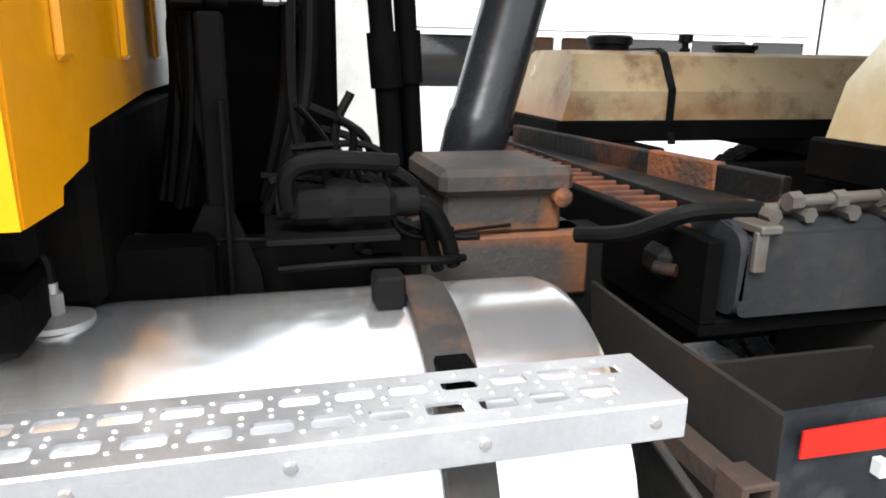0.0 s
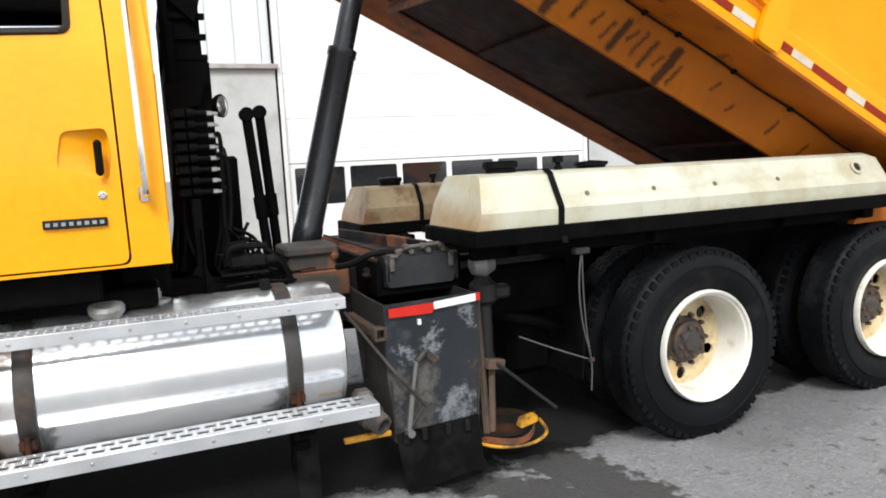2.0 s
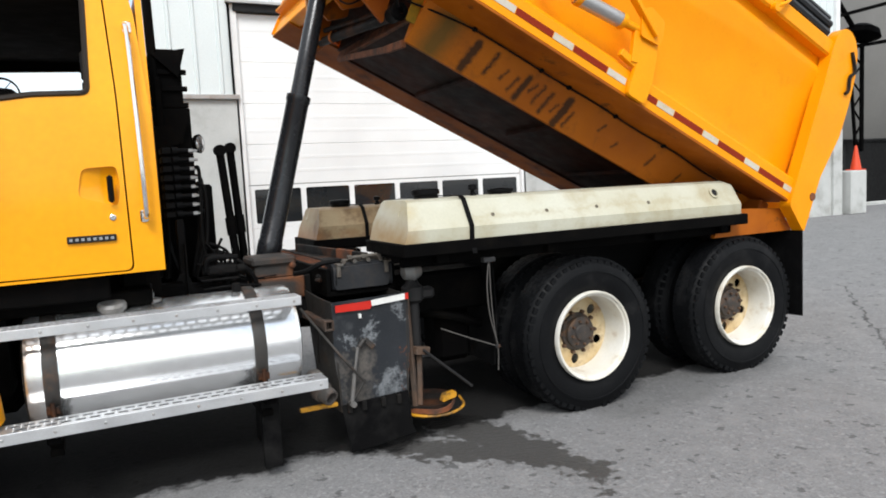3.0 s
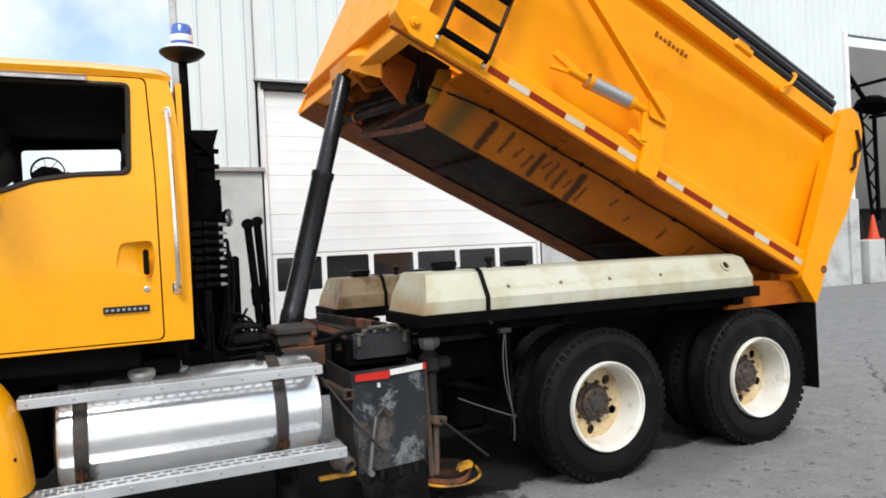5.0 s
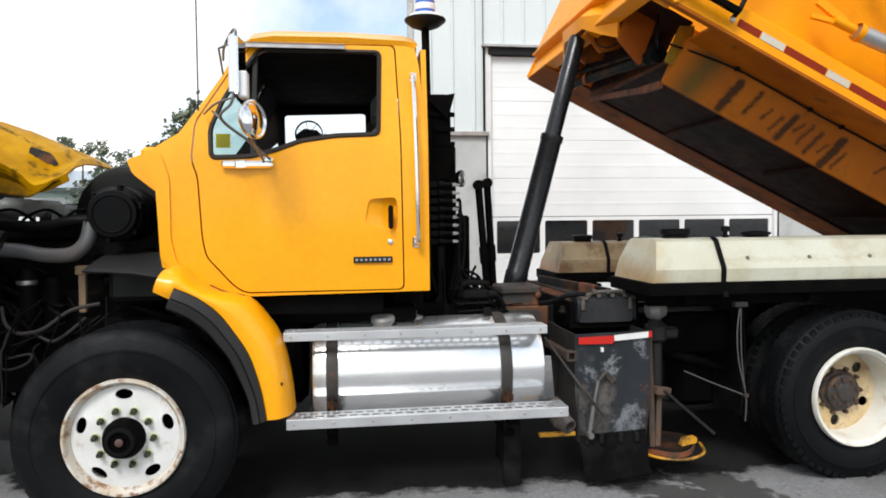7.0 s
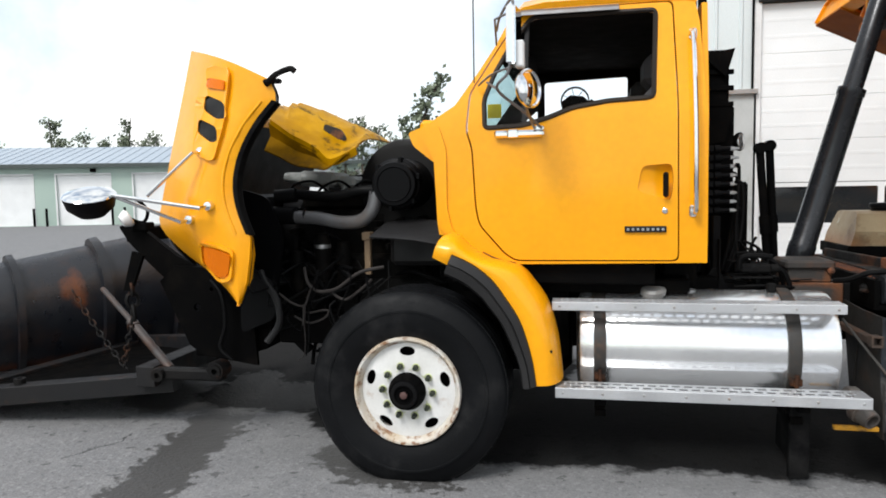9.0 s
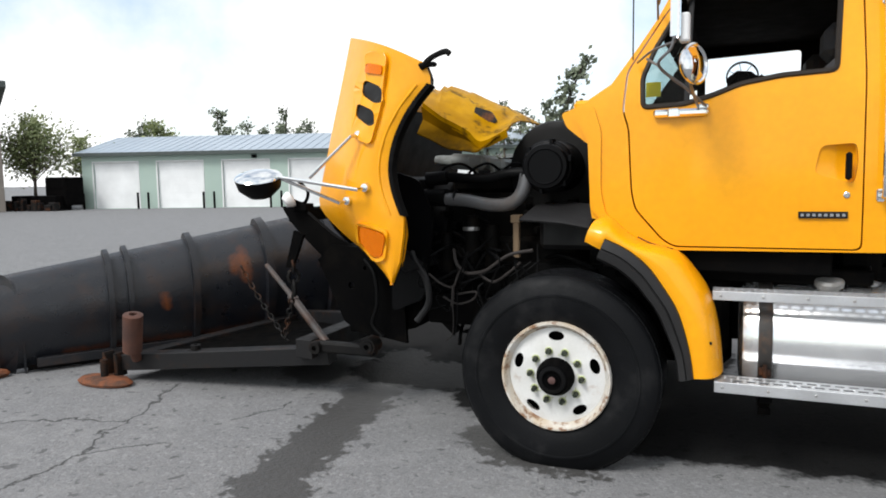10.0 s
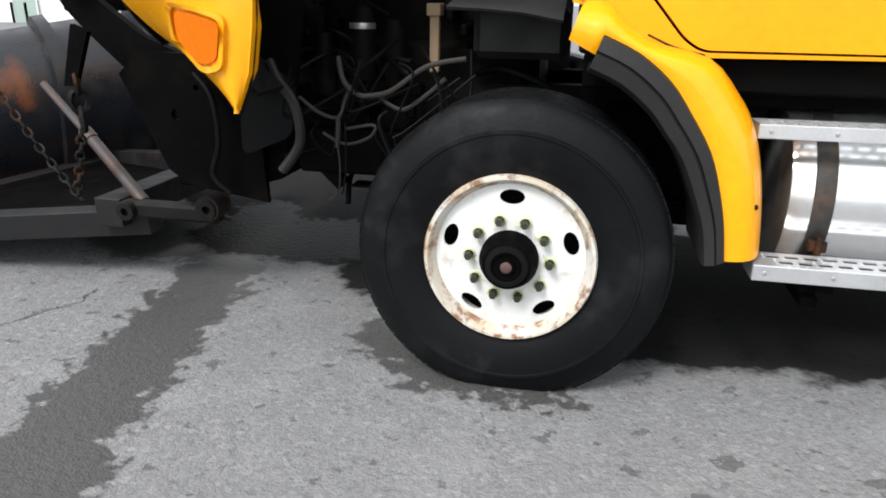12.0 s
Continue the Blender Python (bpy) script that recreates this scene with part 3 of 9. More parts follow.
def prism(bm, poly, fn, thick):
    return plate(bm, poly, [], fn, thick)


def xz(y, s=1):
    """Lays (u, v) as x and z on the plane y, going through to larger y (s = 1) or smaller."""
    return lambda u, v, w: Vector((u, y + s * w, v))


def xy(z):
    return lambda u, v, w: Vector((u, v, z - w))


def yz(x, s=1):
    return lambda u, v, w: Vector((x + s * w, u, v))


def round_poly(pts, r, n=4):
    """Rounds the corners of a polygon."""
    out = []
    for i, p in enumerate(pts):
        a, b, c = Vector(pts[i - 1]), Vector(p), Vector(pts[(i + 1) % len(pts)])
        d1, d2 = (a - b), (c - b)
        k = min(r, d1.length * 0.45, d2.length * 0.45)
        s, e = b + d1.normalized() * k, b + d2.normalized() * k
        for j in range(n + 1):
            t = j / n
            q = s * (1 - t) ** 2 + b * 2 * t * (1 - t) + e * t * t
            out.append((q.x, q.y))
    return out


def ring(u, v, ru, rv, n=16, a=0.0):
    return [(u + ru * math.cos(2 * math.pi * k / n) * math.cos(a) - rv * math.sin(2 * math.pi * k / n) * math.sin(a),
             v + ru * math.cos(2 * math.pi * k / n) * math.sin(a) + rv * math.sin(2 * math.pi * k / n) * math.cos(a)) for k in range(n)]


# ---- ground ----
def ground_height(x, y):
    """The yard is flat and rises a little towards the rear of the lorry."""
    t = min(1, max(0, (x - 0.2) / 1.1))
    return 0.03 * t * t * (3 - 2 * t)


bm = bmesh.new()
xs = [-900, -300, -120] + [-60 + 4 * i for i in range(13)] + [-11 + 0.5 * i for i in range(33)] + [8, 12, 20, 40, 120, 300, 900]
ys = [-900, -300, -100, -40, -20, -10] + [-6 + 0.6 * i for i in range(22)] + [9, 14, 22, 40, 80, 200, 500, 900]
grid = [[bm.verts.new((x, y, ground_height(x, y))) for y in ys] for x in xs]
for i in range(len(xs) - 1):
    for j in range(len(ys) - 1):
        bm.faces.new((grid[i][j], grid[i + 1][j], grid[i + 1][j + 1], grid[i][j + 1]))
tagged(part("ground", bm, ASPHALT), "old grey asphalt yard with cracks, dark wet streaks and painted shade under the lorry", "ground", kind="structure")


# ---- the workshop behind the lorry ----
def siding_panel(bm, x0, x1, y, z0, z1, pitch=0.3, depth=0.035, rib=0.06):
    """Metal siding with upright trapezoid ribs, facing -y."""
    prof, x = [], x0
    while x < x1:
        prof += [(x, y), (min(x + pitch - rib, x1), y), (min(x + pitch - rib * 0.7, x1), y - depth), (min(x + pitch - rib * 0.3, x1), y - depth)]
        x += pitch
    prof.append((x1, y))
    lo = [bm.verts.new((a, b, z0)) for a, b in prof]
    hi = [bm.verts.new((a, b, z1)) for a, b in prof]
    for i in range(len(prof) - 1):
        if (lo[i].co - lo[i + 1].co).length > 1e-5:
            bm.faces.new((lo[i], lo[i + 1], hi[i + 1], hi[i]))


WALL_Y = 5.79
workshop = thing("wall_north", (2, WALL_Y, 0), "pale metal-clad workshop wall on a concrete base", "wall", kind="structure")
bm = bmesh.new()
rbox(bm, -2.2, -1.12, WALL_Y, WALL_Y + 0.3, -0.05, 2.8, 0.01)
rbox(bm, 3.22, 6.0, WALL_Y, WALL_Y + 0.3, -0.05, 2.8, 0.01)
part("concrete_base", bm, CONCRETE, workshop, "bare grey concrete base wall", split=True)
bm = bmesh.new()
siding_panel(bm, -2.2, -1.2, WALL_Y - 0.02, 2.84, 8.2)
siding_panel(bm, -1.2, 3.3, WALL_Y - 0.02, 4.036, 8.2)
siding_panel(bm, 3.3, 6.0, WALL_Y - 0.02, 2.84, 8.2)
part("siding", bm, SIDING, workshop, "pale ribbed metal siding", sharp=20)
bm = bmesh.new()
rbox(bm, -2.2, 6.0, WALL_Y + 0.02, WALL_Y + 0.3, 4.06, 8.2, 0)
rbox(bm, -2.2, -1.2, WALL_Y + 0.02, WALL_Y + 0.3, 2.82, 4.06, 0)
rbox(bm, 3.3, 6.0, WALL_Y + 0.02, WALL_Y + 0.3, 2.82, 4.06, 0)
prism(bm, [(-2.2, WALL_Y + 0.3), (-1.9, WALL_Y + 0.3), (1.1, 22), (0.8, 22)], lambda u, v, w: Vector((u, v, w)), 8.2)
rbox(bm, 5.7, 6.0, WALL_Y + 0.3, 9.7, 0, 8.2, 0)
part("wall_core", bm, SIDING, workshop)
part("flashing", rbox(rbox(box(-2.22, -1.12, WALL_Y - 0.06, WALL_Y, 2.78, 2.84), -2.24, -2.16, WALL_Y - 0.05, WALL_Y + 0.03, 2.84, 8.2), -1.22, 3.3, WALL_Y - 0.08, WALL_Y + 0.02, 4.0, 4.035, 0.004), GALV, workshop, "pale metal flashing strip")
# The shadow gap over the door is painted as a near-black strip.
bm = bmesh.new()
rbox(bm, -1.12, 3.3, WALL_Y - 0.03, WALL_Y + 0.1, 3.905, 4.0, 0.004)
part("door_header", bm, TRIM, workshop, "header over the door, near-black to stand for its shadow gap")

door = thing("door_1", (1.05, WALL_Y + 0.1, 0), "closed white sectional overhead door with one row of windows", "garage door", kind="structure")
DX0, DX1, DY = -1.1, 3.2, WALL_Y + 0.06
zs = [0.0, 0.55, 1.08, 1.66, 2.2, 2.74, 3.28, 3.9]
for i, (z0, z1) in enumerate(zip(zs, zs[1:])):
    bm = bmesh.new()
    if i == 2:
        holes = [round_poly([(a, 1.14), (a + 0.63, 1.14), (a + 0.63, 1.6), (a, 1.6)], 0.03) for a in (-1.0 + 0.7 * k for k in range(6))]
        plate(bm, [(DX0, z0), (DX1, z0), (DX1, z1 - 0.008), (DX0, z1 - 0.008)], holes, xz(DY), 0.05)
    else:
        rbox(bm, DX0, DX1, DY, DY + 0.05, z0, z1 - 0.003, 0.003)
        for zz in (z0 + (z1 - z0) / 3, z0 + 2 * (z1 - z0) / 3):
            rbox(bm, DX0, DX1, DY - 0.002, DY + 0.01, zz - 0.02, zz + 0.02, 0.0015)
    part("door_section", bm, DOOR_WHITE, door)
for k in range(6):
    a = -1.0 + 0.7 * k
    part("pane", box(a - 0.01, a + 0.64, DY + 0.02, DY + 0.03, 1.13, 1.61, bev=0), DARK_GLASS, door, "dark window pane")
bm = bmesh.new()
rbox(bm, DX0 - 0.06, DX0 + 0.02, DY - 0.06, DY - 0.005, 0, 4.06, 0.003)
rbox(bm, DX1 - 0.02, DX1 + 0.06, DY - 0.06, DY - 0.005, 0, 4.06, 0.003)
part("door_stop", bm, WHITE, door, "white door stop strips", split=True)
tagged(part("ceiling", prism(bmesh.new(), [(-2.25, WALL_Y - 0.1), (6.1, WALL_Y - 0.1), (6.1, 22), (0.75, 22)], lambda u, v, w: Vector((u, v, 8.2 + w)), 0.2), ROOF_DARK), "flat roof of the workshop", "roof", kind="structure")
# Added sheet whose near-black colour stands for the unlit room.
tagged(part("wall_core", box(-1.8, 5.6, WALL_Y + 0.6, WALL_Y + 0.7, 0, 5, bev=0), INTERIOR), "near-black sheet behind the door in place of the unlit workshop", "wall", kind="structure")

# set-back wing of the workshop with an open bay
WY = 9.7
wing = thing("wall_east", (14, WY, 0), "pale metal-clad set-back wing with an open grey bay", "wall", kind="structure")
bm = bmesh.new()
siding_panel(bm, 6.0, 16.5, WY, 2.5, 9.5)
siding_panel(bm, 16.5, 30, WY, 7.35, 9.5)
part("siding", bm, SIDING, wing, sharp=20)
bm = bmesh.new()
rbox(bm, 6.0, 16.45, WY + 0.02, WY + 0.3, -0.05, 9.5, 0)
rbox(bm, 16.45, 30, WY + 0.02, WY + 0.3, 7.4, 9.5, 0)
rbox(bm, 24, 30, WY + 0.02, WY + 0.3, 0, 7.4, 0)
part("wall_core", bm, SIDING, wing)
part("concrete_base", rbox(box(6.0, 16.6, WY - 0.12, WY + 0.02, -0.05, 2.5, bev=0.01), 16.2, 16.6, WY - 0.2, WY + 0.3, -0.05, 2.5, 0.01), CONCRETE, wing, split=True)
part("door_jamb", rbox(box(16.45, 16.62, WY - 0.1, WY + 0.3, 2.5, 7.4), 16.62, 16.7, WY - 0.02, WY + 0.3, 2.5, 7.4, 0.01), WHITE, wing, "white steel door jamb", split=True)
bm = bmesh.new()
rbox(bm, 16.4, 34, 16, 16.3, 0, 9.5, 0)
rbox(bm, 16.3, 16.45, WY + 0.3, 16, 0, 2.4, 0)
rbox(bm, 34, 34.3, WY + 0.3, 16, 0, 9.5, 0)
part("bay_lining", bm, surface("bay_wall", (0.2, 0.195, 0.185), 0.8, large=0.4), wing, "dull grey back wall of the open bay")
bm = bmesh.new()
for i in range(8):
    z0, z1 = 1.9 + 0.5 * i, 2.4 + 0.5 * i
    l0, l1 = 21.3 - 0.055 * i, 21.3 - 0.055 * (i + 1)
    beam(bm, (l0, 12.2, z0), (l1, 12.2, z1), 0.09, 0.09)
    beam(bm, (21.62, 12.2, z0), (21.62, 12.2, z1), 0.12, 0.1)
    beam(bm, (l0 if i % 2 else 21.62, 12.2, z0), (21.62 if i % 2 else l1, 12.2, z1), 0.05, 0.05)
beam(bm, (20.3, 12.2, 6.5), (23.4, 12.2, 7.2), 0.12, 0.12)
beam(bm, (20.3, 12.2, 7.0), (21.6, 12.2, 5.7), 0.14, 0.1)
beam(bm, (21.4, 12.2, 5.55), (23.4, 12.2, 5.85), 0.12, 0.12)
lathe(bm, [(0, 0.28), (0.3, 0.26), (0.55, 0.1), (0.62, -0.12), (0.3, -0.26), (0, -0.3)], (21.6, 12.2, 6.0), (0.25, 0, 1), 20)
part("steel_truss", bm, BLACK, wing, "dark steel lattice column with a lamp in the bay")
part("bay_kerb", box(17.5, 34, 11.4, 11.6, -0.03, 0.14, bev=0.02), CONCRETE, wing, "pale concrete kerb of the bay")
# Dark block up to 2.3 m with a thin rim along its front.
part("bay_block", rbox(box(21.3, 33.5, 12.6, 15.9, 0.02, 2.3, bev=0.05), 21.2, 33.6, 12.5, 12.65, 2.25, 2.35, 0.02), TRIM, wing, "dark block with a top edge, filling the lower bay")


def traffic_cone(at):
    c = thing("traffic_cone", at, "red-orange traffic cone standing on a barrier beside the open bay", "traffic cone")
    x, y, z = at
    part("base", box(x - 0.19, x + 0.19, y - 0.19, y + 0.19, z, z + 0.03), CONE_RED, c)
    part("body", lathe(bmesh.new(), [(0.15, 0.03), (0.03, 0.72), (0.0, 0.72)], at, (0, 0, 1), 20), CONE_RED, c)
    part("collar", lathe(bmesh.new(), [(0.105, 0.27), (0.075, 0.42), (0.07, 0.42), (0.1, 0.27)], at, (0, 0, 1), 20), WHITE_TAPE, c, "white reflective collar")
    return c


tagged(part("concrete_block", box(16.72, 17.42, WY - 0.4, WY + 0.1, 0.02, 1.3, bev=0.03), CONCRETE), "pale grey concrete block barrier beside the bay", "barrier")
traffic_cone((17.2, WY - 0.2, 1.3))


# ---- buildings across the yard ----
def storage_building():
    """A long low shed: pale green walls, white roller doors, blue-grey roof."""
    a, b = Vector((-43.0, 30.0, 0)), Vector((-13.0, 39.0, 0))
    d = (b - a).normalized()
    nrm = Vector((d.y, -d.x, 0))
    if nrm.y > 0:
        nrm = -nrm
    m = Matrix((d, -nrm, Vector((0, 0, 1)))).transposed().to_4x4()
    m.translation = a
    L = (b - a).length
    t = thing("storage_building", a, "low pale green storage shed with white doors and blue-grey roof", "building")

    def add(name, bm, mat, label="", parent=None):
        bm.transform(m)
        return part(name, bm, mat, parent or t, label)

    starts = [0.8 + 4.4 * k for k in range(7)]
    bm = bmesh.new()
    plate(bm, [(0, 0), (L, 0), (L, 3.65), (0, 3.65)], [[(s, 0.02), (s + 3.05, 0.02), (s + 3.05, 3.0), (s, 3.0)] for s in starts], xz(0), 0.2)
    rbox(bm, 0, 0.2, 0.2, 10, 0, 3.65, 0)
    rbox(bm, L - 0.2, L, 0.2, 10, 0, 3.65, 0)
    rbox(bm, 0, L, 9.8, 10, 0, 3.65, 0)
    prism(bm, [(0, 3.65), (10, 3.65), (5, 4.8)], yz(0.0), 0.2)
    add("wall", bm, GREEN_SIDING)
    for s in starts:
        leaf = add("roller_door", box(s, s + 3.05, 0.11, 0.15, 0, 3.0, bev=0), DOOR_WHITE, "white sectional door")
        for i in range(6):
            add("door_section", box(s + 0.01, s + 3.04, 0.1, 0.115, 0.5 * i + 0.004, 0.5 * i + 0.496, bev=0.003), DOOR_WHITE, "", leaf)
        bm = bmesh.new()
        for q in (s - 0.09, s + 3.05):
            rbox(bm, q, q + 0.09, -0.03, 0.02, 0, 3.09, 0.004)
        rbox(bm, s - 0.09, s + 3.14, -0.03, 0.02, 3.0, 3.09, 0.004)
        add("door_frame", bm, WHITE, "white door frame")
    for s in starts:
        for q in (s - 0.35, s + 3.35):
            add("bollard", rod(bmesh.new(), (q, -0.7, 0), (q, -0.7, 1.05), 0.07), BLACK, "dark steel bollard")
    bm = bmesh.new()
    for y0, z0, y1, z1 in ((-0.45, 3.62, 5, 4.95), (5, 4.95, 10.45, 3.62)):
        vs = [bm.verts.new(p) for p in ((-0.3, y0, z0), (L + 0.3, y0, z0), (L + 0.3, y1, z1), (-0.3, y1, z1), (-0.3, y0, z0 - 0.12), (L + 0.3, y0, z0 - 0.12), (L + 0.3, y1, z1 - 0.12), (-0.3, y1, z1 - 0.12))]
        for f in ((0, 1, 2, 3), (7, 6, 5, 4), (0, 4, 5, 1), (1, 5, 6, 2), (2, 6, 7, 3), (3, 7, 4, 0)):
            bm.faces.new([vs[k] for k in f])
    roof = add("roof", bm, BLUE_ROOF, "blue-grey standing-seam metal roof")
    for k in range(int(L / 0.6)):
        seam = beam(bmesh.new(), (k * 0.6, -0.45, 3.64), (k * 0.6, 5, 4.97), 0.03, 0.02, bev=0)
        add("roof_seam", seam, BLUE_ROOF, "", roof)
    add("fascia", box(-0.3, L + 0.3, -0.5, -0.45, 3.42, 3.64, bev=0.004), ROOF_DARK, "dark eaves fascia")
    add("wall_lamp", box(11.6, 11.9, -0.2, 0.0, 3.15, 3.35, bev=0.02), BLACK, "small dark wall lamp")
    return t


def garage_building():
    """A taupe garage with a large white door, seen at the left across the yard."""
    a, d = Vector((-45.4, 26.1, 0)), Vector((-0.56, -0.83, 0)).normalized()
    m = Matrix((d, Vector((d.y, -d.x, 0)) * (1 if d.y * -d.x else 1), Vector((0, 0, 1)))).transposed().to_4x4()
    back = Vector((-d.y, d.x, 0))
    if back.y < 0:
        back = -back
    m = Matrix((d, back, Vector((0, 0, 1)))).transposed().to_4x4()
    m.translation = a
    t = thing("garage_building", a, "taupe block garage with a large white overhead door", "building")

    def add(name, bm, mat, label=""):
        bm.transform(m)
        return part(name, bm, mat, t, label)

    bm = bmesh.new()
    plate(bm, [(0, 0), (26, 0), (26, 9.5), (0, 7.5)], [[(2.6, 0.02), (9.0, 0.02), (9.0, 5.6), (2.6, 5.6)], [(12.6, 0.02), (19.0, 0.02), (19.0, 5.6), (12.6, 5.6)]], xz(0), 0.4)
    rbox(bm, 0, 0.4, 0.4, 18, 0, 7.2, 0)
    rbox(bm, 0, 26, 17.6, 18, 0, 7.2, 0)
    add("wall", bm, TAUPE)
    add("pier", rbox(box(-0.15, 1.7, -0.5, 0.0, 0, 7.55, bev=0.02), 10.2, 11.6, -0.5, 0, 0, 7.4, 0.02), TAUPE, "projecting taupe pier")
    for s in (2.6, 12.6):
        bm = bmesh.new()
        for i in range(9):
            rbox(bm, s, s + 6.4, 0.15, 0.22, 0.62 * i, 0.62 * i + 0.605, 0.01)
        add("overhead_door", bm, DOOR_WHITE, "white sectional door")
        for k in range(4):
            q = s + 0.6 + 1.5 * k
            add("pane", box(q, q + 0.8, 0.12, 0.15, 1.98, 2.42, bev=0.02), DARK_GLASS, "small dark door window")
    bm = bmesh.new()
    prism(bm, [(-0.6, 7.5), (27, 9.6), (27, 10.0), (-0.6, 7.88)], xz(-1.3), 19.5)
    add("roof", bm, ROOF_DARK, "dark flat roof with an overhang")
    add("wall_box", box(1.35, 1.6, -0.62, -0.5, 2.0, 2.3, bev=0.01), WHITE, "small white electrical box")
    return t


storage_building()
garage_building()


# ---- the lorry ----
truck = thing("dump_truck", (-1.5, 1.2, 0), "orange tandem-axle dump truck with raised box, open hood and brine tanks", "dump truck")
YC = 1.2


# chassis
chassis = part("chassis_rail", box(-6.0, 2.15, 0.76, 0.85, 0.74, 1.03, bev=0.008), POST, truck, "black steel frame rail")
part("chassis_rail", box(-6.0, 2.15, 1.55, 1.64, 0.74, 1.03, bev=0.008), BLACK, truck, "black steel frame rail")
bm = bmesh.new()
for xx in (-5.6, -3.2, -2.3, -1.0, 0.72, 2.0):
    rbox(bm, xx - 0.06, xx + 0.06, 0.84, 1.56, 0.78, 0.99, 0.006)
part("crossmember", bm, BLACK, chassis, split=True)
bm = bmesh.new()
for xx in (0.0, 1.425):
    rod(bm, (xx, 0.24, 0.51), (xx, 2.2, 0.51), 0.09)
    lathe(bm, [(0, -0.3), (0.13, -0.26), (0.22, -0.08), (0.22, 0.08), (0.13, 0.26), (0, 0.3)], (xx, YC, 0.51), (0, 1, 0), 20)
rod(bm, (-4.25, 0.2, 0.5), (-4.25, 2.2, 0.5), 0.07)
part("axle", bm, BLACK, chassis, split=True)
bm = bmesh.new()
for yy in (0.92, 1.48):
    for k in range(5):
        beam(bm, (0.1 - 0.1 * k, yy, 0.66 - 0.02 * k), (1.33 + 0.1 * k, yy, 0.66 - 0.02 * k), 0.09, 0.018)
    beam(bm, (-5.0, yy, 0.66), (-3.5, yy, 0.66), 0.09, 0.06)
part("leaf_spring", bm, BLACK_RUST, chassis, split=True)
bm = bmesh.new()
rod(bm, (-3.2, YC, 0.75), (0, YC, 0.55), 0.055)
rbox(bm, -3.9, -3.1, 0.95, 1.45, 0.55, 1.0, 0.05)
part("gearbox_and_shaft", bm, ENGINE_DARK, chassis)
bm = bmesh.new()
rbox(bm, -1.28, -0.55, 0.45, 0.76, 0.72, 1.0, 0.02)
rbox(bm, -0.95, -0.68, 0.5, 0.74, 0.36, 0.7, 0.04)
tube(bm, [(-1.2, 0.6, 0.75), (-0.9, 0.4, 0.7), (-0.6, 0.5, 0.6), (-0.4, 0.62, 0.66)], 0.03)
part("air_tank_bracket", bm, BLACK, chassis)


# wheels
def tyre_mesh(r, w, rim, lug):
    """A tyre lying round the y axis, its outer face at y = 0 and its body towards +y."""
    bm = bmesh.new()
    s = r - rim
    prof = [(rim - 0.01, 0.035), (rim + 0.02, 0.018), (rim + 0.3 * s, 0.0), (rim + 0.55 * s, -0.002), (rim + 0.56 * s, -0.006), (rim + 0.6 * s, -0.006), (rim + 0.61 * s, 0.0), (rim + 0.78 * s, 0.012), (r - 0.022, 0.03), (r - 0.006, 0.05)]
    prof = prof + [(r, 0.07), (r, w - 0.07)] + [(a, w - b) for a, b in reversed(prof)]
    lathe(bm, prof, (0, 0, 0), (0, 1, 0), 72)
    for v in bm.verts:
        if v.co.z < -min(r - 0.022, 0.517):
            v.co.z = -min(r - 0.022, 0.517)
    return bm


def tread_mesh(r, w, lug):
    """The tread blocks of a tyre."""
    bm = bmesh.new()
    n = 54 if lug else 60
    depth = 0.006 if lug else 0.005
    for k in range(n):
        a = 2 * math.pi * k / n
        if math.sin(a) < (-0.985 if lug else -0.91):
            continue
        for row in range(4):
            y = 0.05 + (w - 0.1) * (row + 0.5) / 4
            aa = a + (0.5 * 2 * math.pi / n if row % 2 else 0)
            wid, lng = (w - 0.1) / 4 * (0.86 if lug else 0.9), r * 2 * math.pi / n * (0.8 if lug else 0.9)
            m = Matrix.Rotation(-aa, 4, "Y") @ Matrix.Translation((r - 0.004, y, 0)) @ Matrix.Rotation(radians(14 if row % 2 else -14) if lug else 0, 4, "X")
            rbox(bm, -depth, depth, -wid / 2, wid / 2, -lng / 2, lng / 2, 0, m)
        if lug:
            worn = 0.014 * math.sin(3.1 * k) * math.cos(1.7 * k)
            m = Matrix.Rotation(-a, 4, "Y") @ Matrix.Translation((r - 0.035, 0.02, 0))
            rbox(bm, -0.034 + worn, 0.018, -0.004 - 0.3 * worn, 0.03, -0.019, 0.019, 0, m)
    return bm


